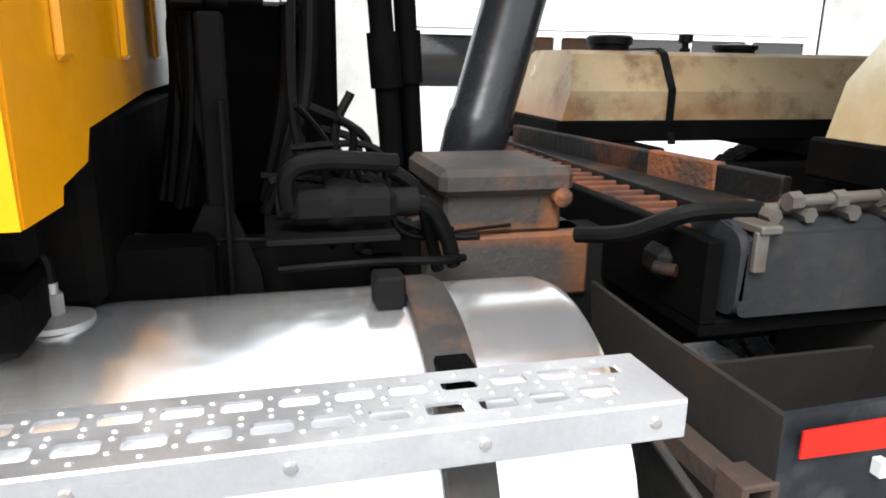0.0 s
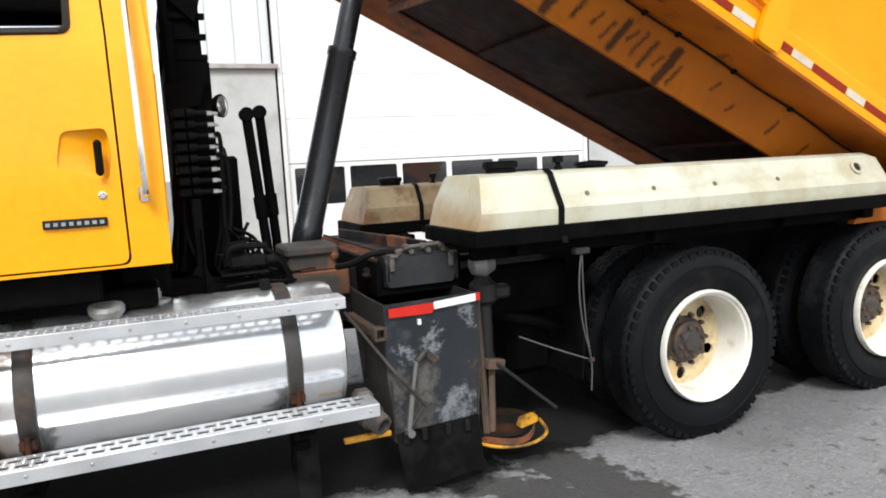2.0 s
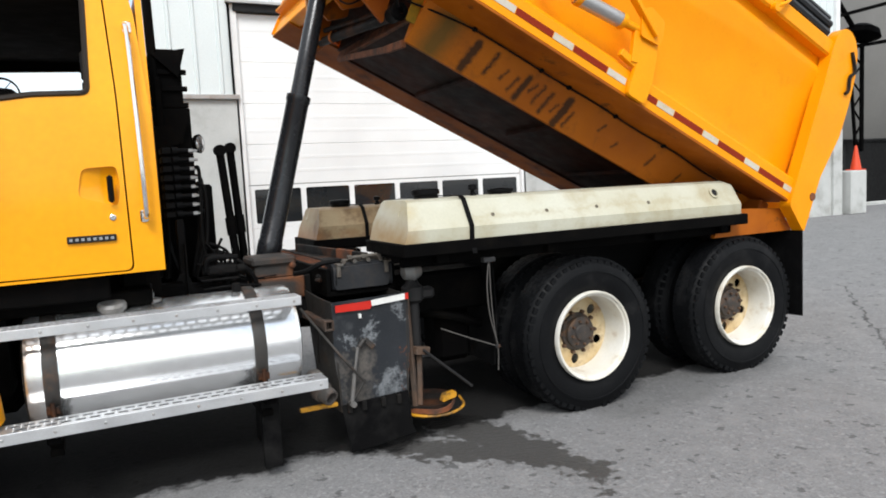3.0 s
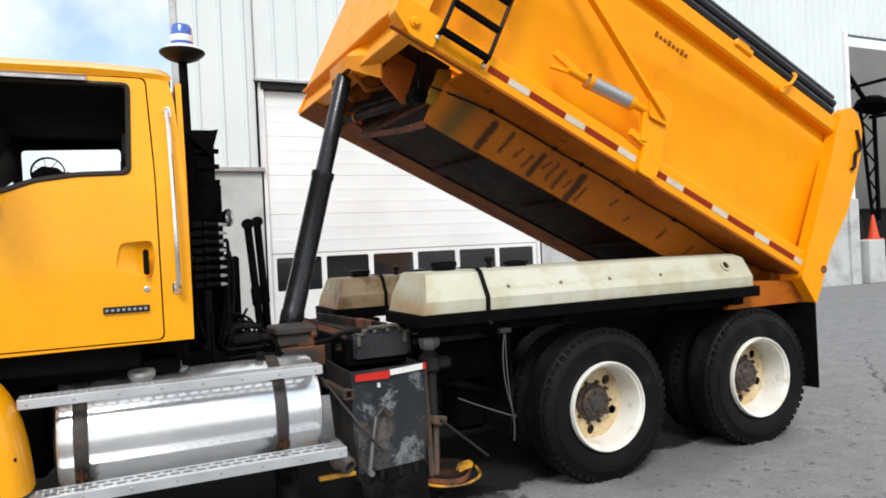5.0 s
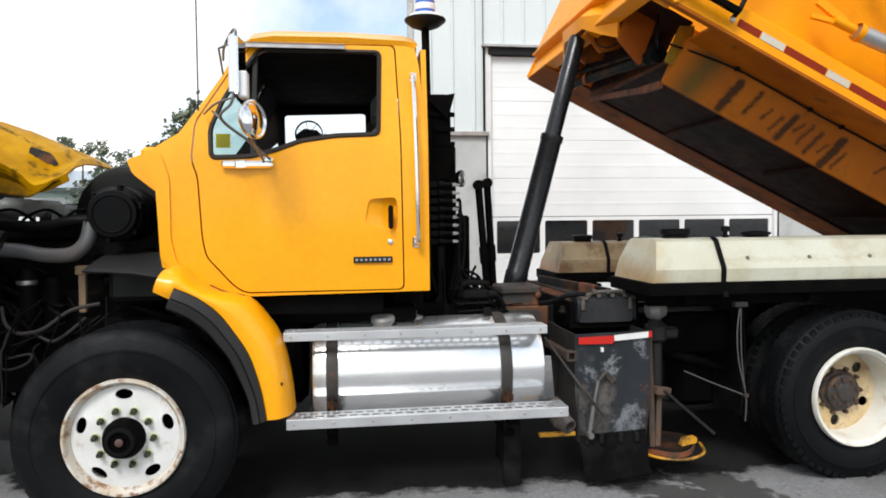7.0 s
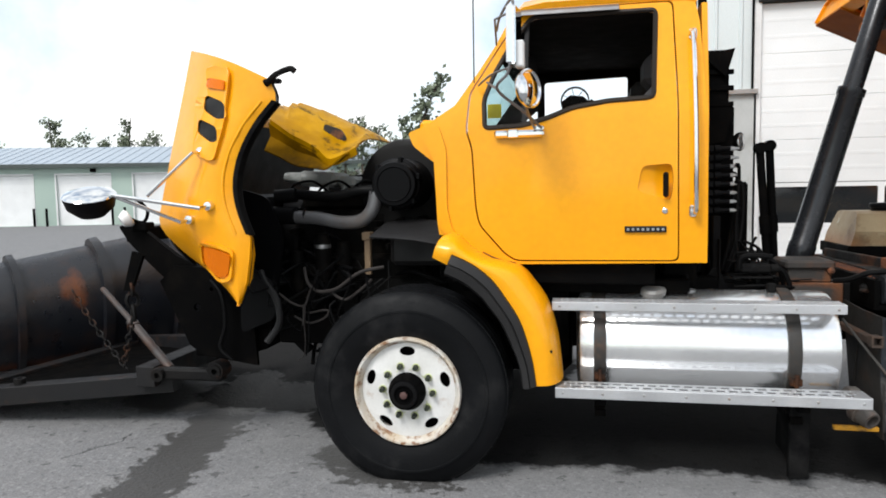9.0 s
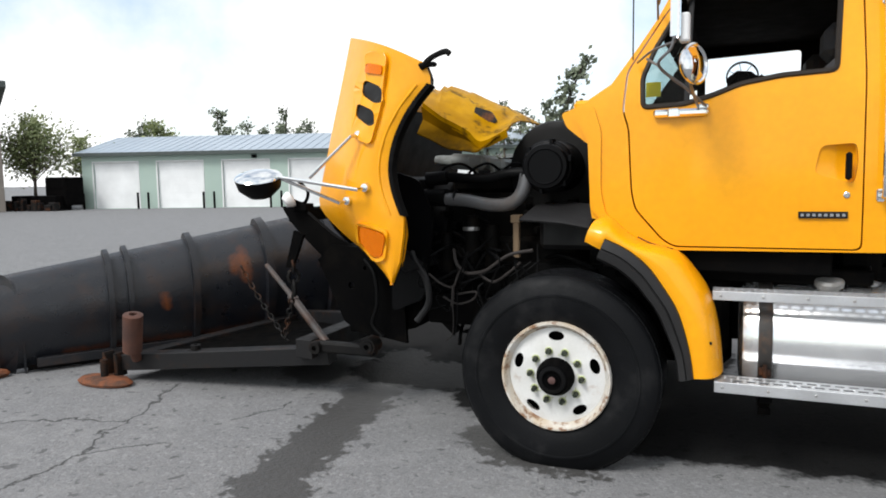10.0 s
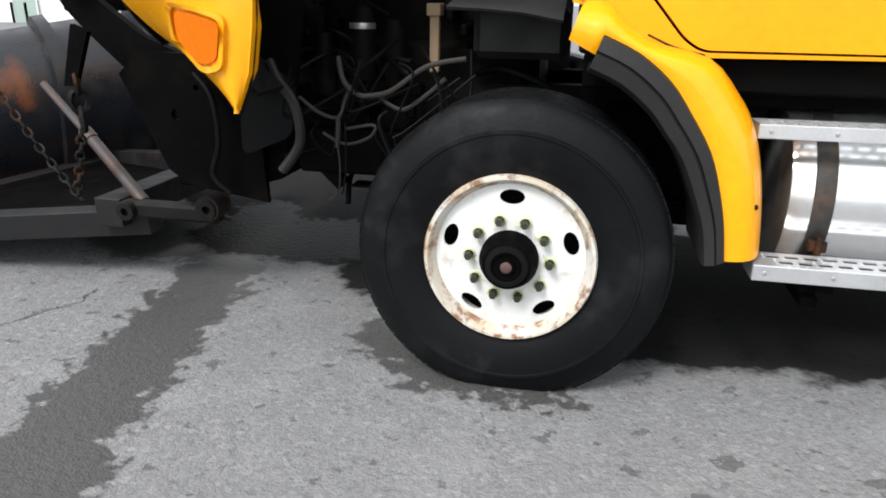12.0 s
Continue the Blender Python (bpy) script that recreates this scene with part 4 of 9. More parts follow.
def rear_wheel(at, outer=True):
    """The outer or inner wheel of a dual pair, built at a place."""
    x, y, z = at
    mv = Matrix.Translation(at)
    lip = lathe(bmesh.new(), [(0.305, 0.03), (0.305, 0.008), (0.298, -0.004), (0.288, 0.0), (0.281, 0.015), (0.272, 0.02), (0.262, 0.05), (0.255, 0.18), (0.25, 0.22), (0.25, 0.235), (0.275, 0.235), (0.275, 0.05)], at, (0, 1, 0), 64)
    w = part("wheel", lip, CREAM_WHEEL, truck, "cream-white steel dual wheel with a deep dish")
    t = tyre_mesh(0.528, 0.27, 0.3, True)
    t.transform(mv @ Matrix.Translation((0, 0.01, 0)))
    part("tyre", t, TYRE, w, "worn black lug-tread tyre")
    t = tread_mesh(0.528, 0.27, True)
    t.transform(mv @ Matrix.Translation((0, 0.01, 0)))
    part("tread", t, TYRE, w, "lug tread blocks")["kind"] = "stuff"
    if outer:
        bm = bmesh.new()
        plate(bm, ring(0, 0, 0.252, 0.252, 48), [ring(0.19 * math.cos(a), 0.19 * math.sin(a), 0.036, 0.031, 14, a) for a in (radians(-24 + 72 * k) for k in range(5))] + [ring(0, 0, 0.105, 0.105, 24)],
              lambda u, v, q: Vector((u, 0.2 + q, v)), 0.012)
        bm.transform(mv)
        part("disc", bm, WHEEL_TAN, w, "rust-stained cream wheel disc")
        part("hub", lathe(bmesh.new(), [(0.135, 0.2), (0.13, 0.185), (0.114, 0.175), (0.11, 0.15), (0.1, 0.142), (0.06, 0.138), (0.05, 0.125), (0.02, 0.12), (0, 0.12)], at, (0, 1, 0), 28), HUB, w, "grimy brown axle hub")
        bm = bmesh.new()
        for k in range(10):
            a = 2 * math.pi * k / 10
            rod(bm, (x + 0.143 * math.cos(a), y + 0.2, z + 0.143 * math.sin(a)), (x + 0.143 * math.cos(a), y + 0.172, z + 0.143 * math.sin(a)), 0.015, 0.012, 6)
        for k in range(8):
            a = 2 * math.pi * k / 8 + 0.2
            rod(bm, (x + 0.082 * math.cos(a), y + 0.145, z + 0.082 * math.sin(a)), (x + 0.082 * math.cos(a), y + 0.122, z + 0.082 * math.sin(a)), 0.012, 0.01, 6)
        part("lug_nut", bm, NUT_RUST, w, "rusty wheel nuts", split=True)
    return w


def front_wheel(at):
    x, y, z = at
    mv = Matrix.Translation(at)
    lip = lathe(bmesh.new(), [(0.305, 0.035), (0.306, 0.012), (0.3, -0.002), (0.29, -0.002), (0.283, 0.01), (0.278, 0.03), (0.262, 0.05), (0.258, 0.075), (0.262, 0.2), (0.28, 0.22), (0.29, 0.05)], at, (0, 1, 0), 72)
    w = part("wheel", lip, RIM_RUST, truck, "white steel front wheel with a rusty lip")
    t = tyre_mesh(0.558, 0.4, 0.302, False)
    t.transform(mv @ Matrix.Translation((0, -0.005, 0)))
    part("tyre", t, TYRE, w, "wide black front tyre")
    t = tread_mesh(0.558, 0.4, False)
    t.transform(mv @ Matrix.Translation((0, -0.005, 0)))
    part("tread", t, TYRE, w, "worn tread blocks")["kind"] = "stuff"
    bm = bmesh.new()
    holes = [ring(0.222 * math.cos(a), 0.222 * math.sin(a), 0.026, 0.044, 18, a) for a in (radians(90 + 72 * k) for k in range(5))] + [ring(0, 0, 0.098, 0.098, 32)]
    plate(bm, ring(0, 0, 0.266, 0.266, 64), holes, lambda u, v, q: Vector((u, 0.028 + 0.32 * max(0, math.hypot(u, v) - 0.2) ** 1.1 + q, v)), 0.012)
    bm.transform(mv)
    part("disc", bm, WHITE_WHEEL, w, "white painted wheel disc with five hand holes")
    # Flat black disc added to give the hand holes their dark depth.
    part("wheel_shade", lathe(bmesh.new(), [(0.26, 0.1), (0, 0.1)], at, (0, 1, 0), 32), BLACK, w, "black disc that darkens the hand holes")
    part("hub", lathe(bmesh.new(), [(0.105, 0.06), (0.104, 0.0), (0.094, -0.025), (0.085, -0.055), (0.05, -0.068), (0.048, -0.06), (0.03, -0.058), (0.028, -0.068), (0, -0.07)], at, (0, 1, 0), 32), BLACK, w, "greasy black hub")
    part("hub_cap", lathe(bmesh.new(), [(0.02, -0.06), (0.02, -0.072), (0.014, -0.076), (0, -0.076)], at, (0, 1, 0), 16), surface("pinkish_rust", (0.09, 0.045, 0.04), 0.7), w, "small rusty centre plug")
    part("grease_ring", lathe(bmesh.new(), [(0.075, -0.058), (0.072, -0.066), (0.056, -0.069), (0.052, -0.064)], at, (0, 1, 0), 28), POST, w, "greasy hub ring")
    bm, gm = bmesh.new(), bmesh.new()
    for k in range(10):
        a = 2 * math.pi * (k + 0.93) / 10
        c, s = math.cos(a), math.sin(a)
        rod(bm, (x + 0.143 * c, y + 0.03, z + 0.143 * s), (x + 0.143 * c, y - 0.012, z + 0.143 * s), 0.016, 0.013, 6)
        lathe(gm, [(0.0215, 0.03), (0.0225, 0.022), (0.0185, 0.018)], (x + 0.143 * c, y, z + 0.143 * s), (0, 1, 0), 12)
        b2 = a + 0.25
        tube(gm, [(x + 0.143 * c, y + 0.02, z + 0.143 * s), (x + 0.12 * math.cos(b2), y + 0.018, z + 0.12 * math.sin(b2))], 0.0018, 5, False)
    part("lug_nut", bm, surface("dark_green_nut", (0.02, 0.028, 0.014), 0.5, other=(0.012, 0.014, 0.01)), w, "dark green wheel nuts", split=True)
    part("nut_indicator", gm, surface("green_yellow_plastic", (0.5, 0.55, 0.26), 0.5, bump=0), w, "yellow-green wheel nut indicators", split=True)
    return w


FRONT = (-4.25, -0.12, 0.515)
front_wheel(FRONT)
far = front_wheel((-4.25, 2.1, 0.515))
far.name = "wheel"
R1, R2 = (-0.02, 0.0, 0.506), (1.425, 0.0, 0.532)
for hub in (R1, R2):
    rear_wheel(hub)
    rear_wheel((hub[0], 0.36, hub[2]), False)
    rear_wheel((hub[0], 1.8, hub[2]), False)
    rear_wheel((hub[0], 2.12, hub[2]), False)


# cab
def cab_y(z, y0=0.13):
    """The cab's side leans inwards above the belt line."""
    return y0 + (0.0 if z < 2.0 else 0.16 * (z - 2.0)) + (0.05 * max(0.0, (1.45 - z)) if z < 1.45 else 0)


def near(u, v, w):
    return Vector((u, cab_y(v) + w, v))


def far_side(u, v, w):
    return Vector((u, 2 * YC - cab_y(v) - w, v))


SIDE = [(-2.638, 1.21), (-2.643, 2.0), (-2.68, 2.5), (-2.705, 2.62), (-3.62, 2.63), (-3.70, 2.56), (-3.77, 2.43), (-3.87, 2.28), (-4.0, 2.1), (-4.11, 2.03), (-4.2, 1.96), (-4.125, 1.80), (-4.116, 1.6), (-4.109, 1.43), (-4.1, 1.37), (-3.976, 1.345), (-3.854, 1.243), (-3.69, 1.2)]
DOOR = round_poly([(-2.79, 1.225), (-2.80, 2.1), (-2.822, 2.612), (-3.60, 2.612), (-3.73, 2.44), (-3.91, 2.16), (-3.93, 1.95), (-3.90, 1.86), (-3.882, 1.525), (-3.862, 1.425), (-3.72, 1.262), (-3.66, 1.225)], 0.035)
WINDOW = round_poly([(-2.92, 2.10), (-2.905, 2.575), (-3.57, 2.575), (-3.67, 2.45), (-3.775, 2.27), (-3.835, 2.12), (-3.83, 1.965), (-3.62, 1.972), (-3.48, 2.01), (-3.35, 2.06), (-3.16, 2.09)], 0.03)
FAR_WINDOW = round_poly([(-2.93, 2.05), (-2.93, 2.52), (-3.60, 2.50), (-3.60, 2.0)], 0.03)
FAR_QUARTER = round_poly([(-3.66, 2.0), (-3.66, 2.28), (-3.76, 2.2), (-3.8, 2.0)], 0.02)
DOOR_GAP = round_poly([(-2.782, 1.2175), (-2.792, 2.1), (-2.814, 2.62), (-3.604, 2.62), (-3.737, 2.446), (-3.92, 2.163), (-3.94, 1.95), (-3.909, 1.857), (-3.891, 1.521), (-3.87, 1.42), (-3.726, 1.254), (-3.664, 1.2165)], 0.035)
CUTS = [((0, 2.0, 0), (0, 1, 0)), ((0, 1.45, 0), (0, 1, 0))]
bm = bmesh.new()
plate(bm, SIDE, [DOOR_GAP], near, 0.05, CUTS)
cab = part("cab", bm, ORANGE, truck, "orange painted day cab", sharp=30)
part("far_side_panel", plate(bmesh.new(), SIDE, [FAR_WINDOW, FAR_QUARTER], far_side, 0.012, CUTS), ORANGE, cab, "orange cab side with passenger window", sharp=30)
y0r, y1r = cab_y(2.62), 2 * YC - cab_y(2.62)
rows = []
for k in range(17):
    t = k / 16
    y = y0r - 0.014 + (y1r - y0r + 0.028) * t
    e = min(t, 1 - t) * 16
    lift = 0.06 * (1 - math.exp(-1.1 * e)) + 0.03
    drop = 0.02 * max(0.0, 1 - e)
    rows.append([(-2.685, y, 2.615 + 0.3 * lift), (-2.70, y, 2.63 + 0.75 * lift - drop), (-2.76, y, 2.632 + lift - drop), (-3.1, y, 2.644 + lift - drop), (-3.5, y, 2.642 + lift - drop), (-3.62, y, 2.622 + lift - drop), (-3.70, y, 2.565 + 0.7 * lift), (-3.715, y, 2.545 + 0.4 * lift)])
part("roof_panel", sheet(bmesh.new(), rows, 0.03), ORANGE, cab, "orange cab roof with a rolled edge", sharp=30)
bm = bmesh.new()
plate(bm, [(0.15, 1.21), (0.29, 1.205), (0.3, 1.225), (0.43, 1.235), (0.46, 1.275), (1.0, 1.3), (1.4, 1.3), (1.94, 1.275), (2.25, 1.21), (2.25, 2.0), (2.16, 2.6), (0.24, 2.6), (0.15, 2.0)], [round_poly([(0.7, 2.05), (1.7, 2.05), (1.7, 2.45), (0.7, 2.45)], 0.06)], yz(-2.637, -1), 0.03)
part("rear_wall", bm, ORANGE, cab, "orange cab rear wall", sharp=30)
bm = bmesh.new()
for yy in (0.36, 0.78, 1.2, 1.62, 2.04):
    rbox(bm, -2.642, -2.628, yy - 0.03, yy + 0.03, 1.36, 1.98, 0.008)
part("rear_rib", bm, ORANGE, cab, split=True)
bm = bmesh.new()
rbox(bm, -4.07, -2.7, 0.2, 2.2, 1.2, 1.3, 0.01)
rbox(bm, -4.08, -4.02, 0.2, 2.2, 1.25, 1.98, 0.01)
rbox(bm, -4.02, -3.62, 0.24, 2.16, 1.6, 1.96, 0.05)
rbox(bm, -2.72, -2.69, 0.22, 2.18, 1.25, 2.05, 0.01)
rbox(bm, -3.69, -2.69, 0.25, 2.15, 2.575, 2.615, 0)
for y0_, y1_ in ((0.34, 1.14), (1.26, 2.06)):
    rbox(bm, -0.012, 0.012, y0_, y1_, -0.26, 0.0, 0.008, Matrix.Translation((-3.64, 0, 2.6)) @ Matrix.Rotation(radians(28), 4, "Y"))
plate(bm, [(-2.7, 1.25), (-2.7, 2.59), (-3.70, 2.585), (-4.13, 2.02), (-4.06, 1.9), (-4.05, 1.3)], [FAR_WINDOW, FAR_QUARTER], lambda u, v, w: far_side(u, v, 0.016 + w), 0.03, CUTS)
part("cab_lining", bm, INTERIOR, cab, "dark cab lining and dashboard", split=True)
bm = bmesh.new()
for yy in (0.42, 1.5):
    rbox(bm, -3.25, -2.82, yy, yy + 0.5, 1.5, 1.66, 0.05)
    rbox(bm, -2.95, -2.8, yy, yy + 0.5, 1.62, 2.2, 0.05)
    rbox(bm, -2.94, -2.82, yy + 0.1, yy + 0.4, 2.22, 2.4, 0.04)
part("seat", bm, SEAT, cab, "dark cloth seats", split=True)
bm = bmesh.new()
sx, sy, sz = frame_of((0.75, 0, 0.66))
wheel_at = Vector((-3.56, 0.67, 1.86))
pts = [wheel_at + 0.21 * (math.cos(a) * sx + math.sin(a) * sy) for a in (2 * math.pi * k / 28 for k in range(28))]
tube(bm, pts + [pts[0]], 0.014, 8, False)
for k in range(3):
    a = 2 * math.pi * k / 3 + 0.5
    tube(bm, [wheel_at, wheel_at + 0.2 * (math.cos(a) * sx + math.sin(a) * sy)], 0.013, 6, False)
rod(bm, wheel_at, wheel_at - Vector((0.28, 0, 0.24)), 0.03)
lathe(bm, [(0, 0.02), (0.05, 0.015), (0.06, -0.02), (0, -0.03)], wheel_at, sz, 16)
part("steering_wheel", bm, PLASTIC, cab, "black steering wheel")
FAN = Vector((-3.34, 0.87, 2.185))
bm = bmesh.new()
for r_, d_ in ((0.088, 0.0), (0.088, 0.03)):
    pts = [FAN + Vector((r_ * math.cos(a), d_, r_ * math.sin(a))) for a in (2 * math.pi * k / 28 for k in range(28))]
    tube(bm, pts + [pts[0]], 0.0045, 5, False)
for k in range(7):
    a = 2 * math.pi * k / 7
    tube(bm, [FAN + Vector((0.02 * math.cos(a), -0.014, 0.02 * math.sin(a))), FAN + Vector((0.07 * math.cos(a), -0.012, 0.07 * math.sin(a))), FAN + Vector((0.088 * math.cos(a), 0.0, 0.088 * math.sin(a)))], 0.0025, 4, False)
part("cab_fan", bm, PLASTIC, cab, "small black fan with a wire guard on the dashboard")
part("fan_motor", rbox(lathe(bmesh.new(), [(0, -0.01), (0.038, -0.008), (0.045, 0.02), (0.05, 0.06), (0.03, 0.09), (0, 0.09)], FAN - Vector((0, 0, 0.01)), (0, 1, 0), 16), FAN.x - 0.085, FAN.x + 0.085, FAN.y + 0.01, FAN.y + 0.04, FAN.z - 0.075, FAN.z - 0.01, 0.015), PLASTIC, cab, "black fan motor and blades")
part("fan_blade", prism(bmesh.new(), [(FAN.x + 0.085 * math.cos(a), FAN.z + 0.085 * math.sin(a)) for a in (math.pi + math.pi * k / 12 for k in range(13))] + [(FAN.x + 0.05, FAN.z + 0.03), (FAN.x - 0.03, FAN.z + 0.04)], xz(FAN.y + 0.012), 0.004), PLASTIC, cab)
part("fan_stalk", tube(bmesh.new(), [FAN + Vector((0, 0.03, -0.05)), FAN + Vector((-0.02, 0.04, -0.2)), FAN + Vector((-0.12, 0.05, -0.42))], 0.014, 6), PLASTIC, cab)
part("gear_knob", lathe(tube(bmesh.new(), [(-3.2, 0.9, 1.3), (-3.22, 0.9, 1.8), (-3.235, 0.88, 2.15)], 0.008, 6), [(0, -0.03), (0.016, -0.02), (0.018, 0.01), (0, 0.025)], (-3.235, 0.88, 2.17), (0, 0, 1), 12), PLASTIC, cab, "gear lever with a black knob")
part("windscreen", prism(bmesh.new(), [(0.22, 0), (2.18, 0), (2.1, 0.66), (0.3, 0.66)], lambda u, v, w: Vector((-4.03 + 0.57 * v + 0.78 * w, u, 2.06 + 0.8 * v - 0.62 * w)), 0.006), WINDSHIELD, cab, "clear windscreen").visible_shadow = False
bm = bmesh.new()
rbox(bm, -3.71, -3.66, 0.26, 2.14, 2.55, 2.6, 0.01)
rbox(bm, -4.22, -4.08, 0.2, 2.2, 1.92, 2.03, 0.02)
part("windscreen_frame", bm, ORANGE, cab)
part("cowl_tip", prism(bmesh.new(), round_poly([(-4.28, 1.955), (-4.25, 1.88), (-4.14, 1.79), (-4.09, 1.76), (-4.09, 2.0), (-4.16, 2.0)], 0.02), xz(0.16), 0.3), ORANGE, cab, "orange cowl corner")

bm = bmesh.new()
RECESS = round_poly([(-3.005, 1.6), (-2.83, 1.545), (-2.815, 1.65), (-2.825, 1.745), (-2.98, 1.735)], 0.03)
plate(bm, DOOR, [WINDOW, RECESS], lambda u, v, w: near(u, v, w - 0.004), 0.06, CUTS)
cab_door = part("cab_door", bm, ORANGE, truck, "closed orange driver's door, window rolled down", sharp=30)
# pressed recess round the handle, grip, lock, badge
bowl = []
for x_, d_ in ((-3.012, 0.004), (-2.97, 0.014), (-2.92, 0.03), (-2.87, 0.042), (-2.835, 0.044), (-2.815, 0.03), (-2.808, 0.004)):
    bowl.append([near(x_, 1.535, 0.004), near(x_, 1.56, 0.7 * d_ + 0.002), near(x_, 1.64, d_ + 0.002), near(x_, 1.73, 0.8 * d_ + 0.002), near(x_, 1.76, 0.004)])
part("handle_recess", sheet(bmesh.new(), bowl, -0.004), ORANGE, cab_door, "pressed recess for the door handle", sharp=60)
part("door_handle", rbox(box(-2.873, -2.845, 0.085, 0.12, 1.565, 1.7, bev=0.01), -2.868, -2.85, 0.11, 0.14, 1.58, 1.69, 0.004), PLASTIC, cab_door, "black plastic pull handle")
part("door_lock", lathe(bmesh.new(), [(0.015, 0.008), (0.015, -0.006), (0.01, -0.009), (0.008, -0.006), (0, -0.006)], (-2.86, 0.127, 1.492), (0, 1, 0), 20), CHROME, cab_door, "chrome lock barrel")
# rubber seal round the window
lp = WINDOW + [WINDOW[0]]
part("window_seal", tube(bmesh.new(), [near(u, v, -0.004) for u, v in lp], 0.014, 6, False), SEAL, cab_door, "black rubber window seal")
part("vent_bar", beam(bmesh.new(), near(-3.612, 1.975, 0.02), near(-3.597, 2.575, 0.02), 0.03, 0.02, up=(0, 1, 0)), TRIM, cab_door, "black quarter-light bar")
part("quarter_light", prism(bmesh.new(), [(-3.62, 1.98), (-3.605, 2.56), (-3.67, 2.44), (-3.77, 2.265), (-3.83, 2.12), (-3.825, 1.975)], lambda u, v, w: near(u, v, 0.03 + w), 0.005), WINDSHIELD, cab_door, "clear quarter-light glass").visible_shadow = False
part("badge", box(-3.07, -2.852, 0.115, 0.125, 1.377, 1.411, bev=0.003), TRIM, cab_door, "small black name plate with silver bars")
bm = bmesh.new()
for k in range(8):
    rbox(bm, -3.06 + 0.026 * k, -3.045 + 0.026 * k, 0.1115, 0.116, 1.387, 1.401, 0)
part("badge_mark", bm, CHROME, cab_door, split=True)
part("window_visor", sheet(bmesh.new(), [[near(x, 2.615, -0.005 - d) + Vector((0, 0, -0.04 * k)) for k, d in ((0, 0.0), (0.6, 0.05), (1, 0.055))] for x in (-3.66, -3.5, -3.3, -3.1)], 0.004), PIPE, cab, "dull metal rain visor over the door")

bm = bmesh.new()
tube(bm, [near(-2.728, 2.43, 0.0), near(-2.728, 2.43, -0.06), near(-2.722, 2.36, -0.07), near(-2.715, 1.95, -0.07), near(-2.71, 1.56, -0.07), near(-2.71, 1.49, -0.06), near(-2.71, 1.49, 0.0)], 0.0125, 10)
part("grab_rail", bm, CHROME, cab, "long chrome grab rail")
bm = bmesh.new()
for z in (2.43, 1.49):
    rbox(bm, -2.735, -2.697, cab_y(z) - 0.012, cab_y(z) + 0.004, z - 0.03, z + 0.03, 0.006)
part("rail_foot", bm, CHROME, cab, "chrome rail feet", split=True)
bm = bmesh.new()
rbox(bm, -4.05, -2.9, 0.2, 2.2, 1.08, 1.2, 0.01)
rbox(bm, -4.0, -2.7, 0.3, 0.7, 1.02, 1.1, 0.01)
part("cab_underside", bm, BLACK, cab, "black cab sill and floor pan")
# Filler boxes added to darken the space below the cab.
bm = bmesh.new()
rbox(bm, -3.95, -3.36, 0.62, 1.85, 0.46, 1.1, 0.05)
rbox(bm, -3.36, -2.3, 1.55, 2.0, 0.42, 1.05, 0.08)
rbox(bm, -3.55, -3.38, 0.3, 0.62, 0.6, 1.05, 0.04)
part("underbody_box", bm, BLACK, cab, "black filler boxes added below the cab", split=True)

# quarter fender fixed behind the front wheel
FEND_IN = [(-4.098, 1.259), (-4.012, 1.215), (-3.993, 1.264), (-3.885, 1.215), (-3.785, 1.135), (-3.716, 1.045), (-3.64, 0.925), (-3.598, 0.81), (-3.568, 0.69), (-3.55, 0.565)]
FEND_OUT = [(-4.06, 1.372), (-4.02, 1.385), (-3.976, 1.368), (-3.854, 1.263), (-3.645, 1.207), (-3.54, 1.1), (-3.475, 0.995), (-3.435, 0.86), (-3.413, 0.72), (-3.4, 0.575)]
FLARE_IN = [(-4.028, 1.175), (-3.925, 1.128), (-3.83, 1.052), (-3.775, 0.985), (-3.715, 0.905), (-3.66, 0.785), (-3.62, 0.68), (-3.6, 0.555)]


def fender_rows(inner, outer, y_in, y_out):
    """From the arch lip over the flat face and round to the rear edge."""
    rows = []
    lip = [Vector((a, 0, c)) for a, c in inner[:2]] + spline([(a, 0, c) for a, c in inner[2:]], 3)
    edge = [Vector((a, 0, c)) for a, c in outer[:2]] + spline([(a, 0, c) for a, c in outer[2:]], 3)
    for p, q in zip(lip, edge):
        xi, zi, xo, zo = p.x, p.z, q.x, q.z
        row = [(xi, y_in + 0.03, zi), (xi, y_in, zi)]
        for k in range(1, 10):
            t = k / 9
            f = math.sin(math.pi / 2 * t) ** 1.1
            row.append((xi + (xo - xi) * f, y_in + (y_out - y_in) * (1 - math.cos(math.pi / 2 * t)) ** 1.5 - 0.018 * math.sin(math.pi * t), zi + (zo - zi) * f))
        row.append((xo - 0.004, y_out + 0.03, zo - 0.004))
        rows.append(row)
    return rows


fender = part("quarter_fender", sheet(bmesh.new(), fender_rows(FEND_IN, FEND_OUT, -0.085, 0.12), 0.008), ORANGE, truck, "orange rear quarter of the front mudguard", sharp=50)
rows = []
for p, q in zip(spline([(a, 0, c) for a, c in FEND_IN[2:]], 3), spline([(a, 0, c) for a, c in FLARE_IN], 3)):
    row = []
    for f, y_ in ((-0.04, -0.08), (0.0, -0.096), (0.4, -0.112), (0.48, -0.104), (0.56, -0.116), (0.9, -0.112), (1.0, -0.095), (1.02, 0.0), (1.02, 0.3)):
        row.append((p.x + (q.x - p.x) * f, y_, p.z + (q.z - p.z) * f))
    rows.append(row)
part("rubber_flare", sheet(bmesh.new(), rows, 0.012), FLARE, fender, "black rubber mudguard flare", sharp=40)
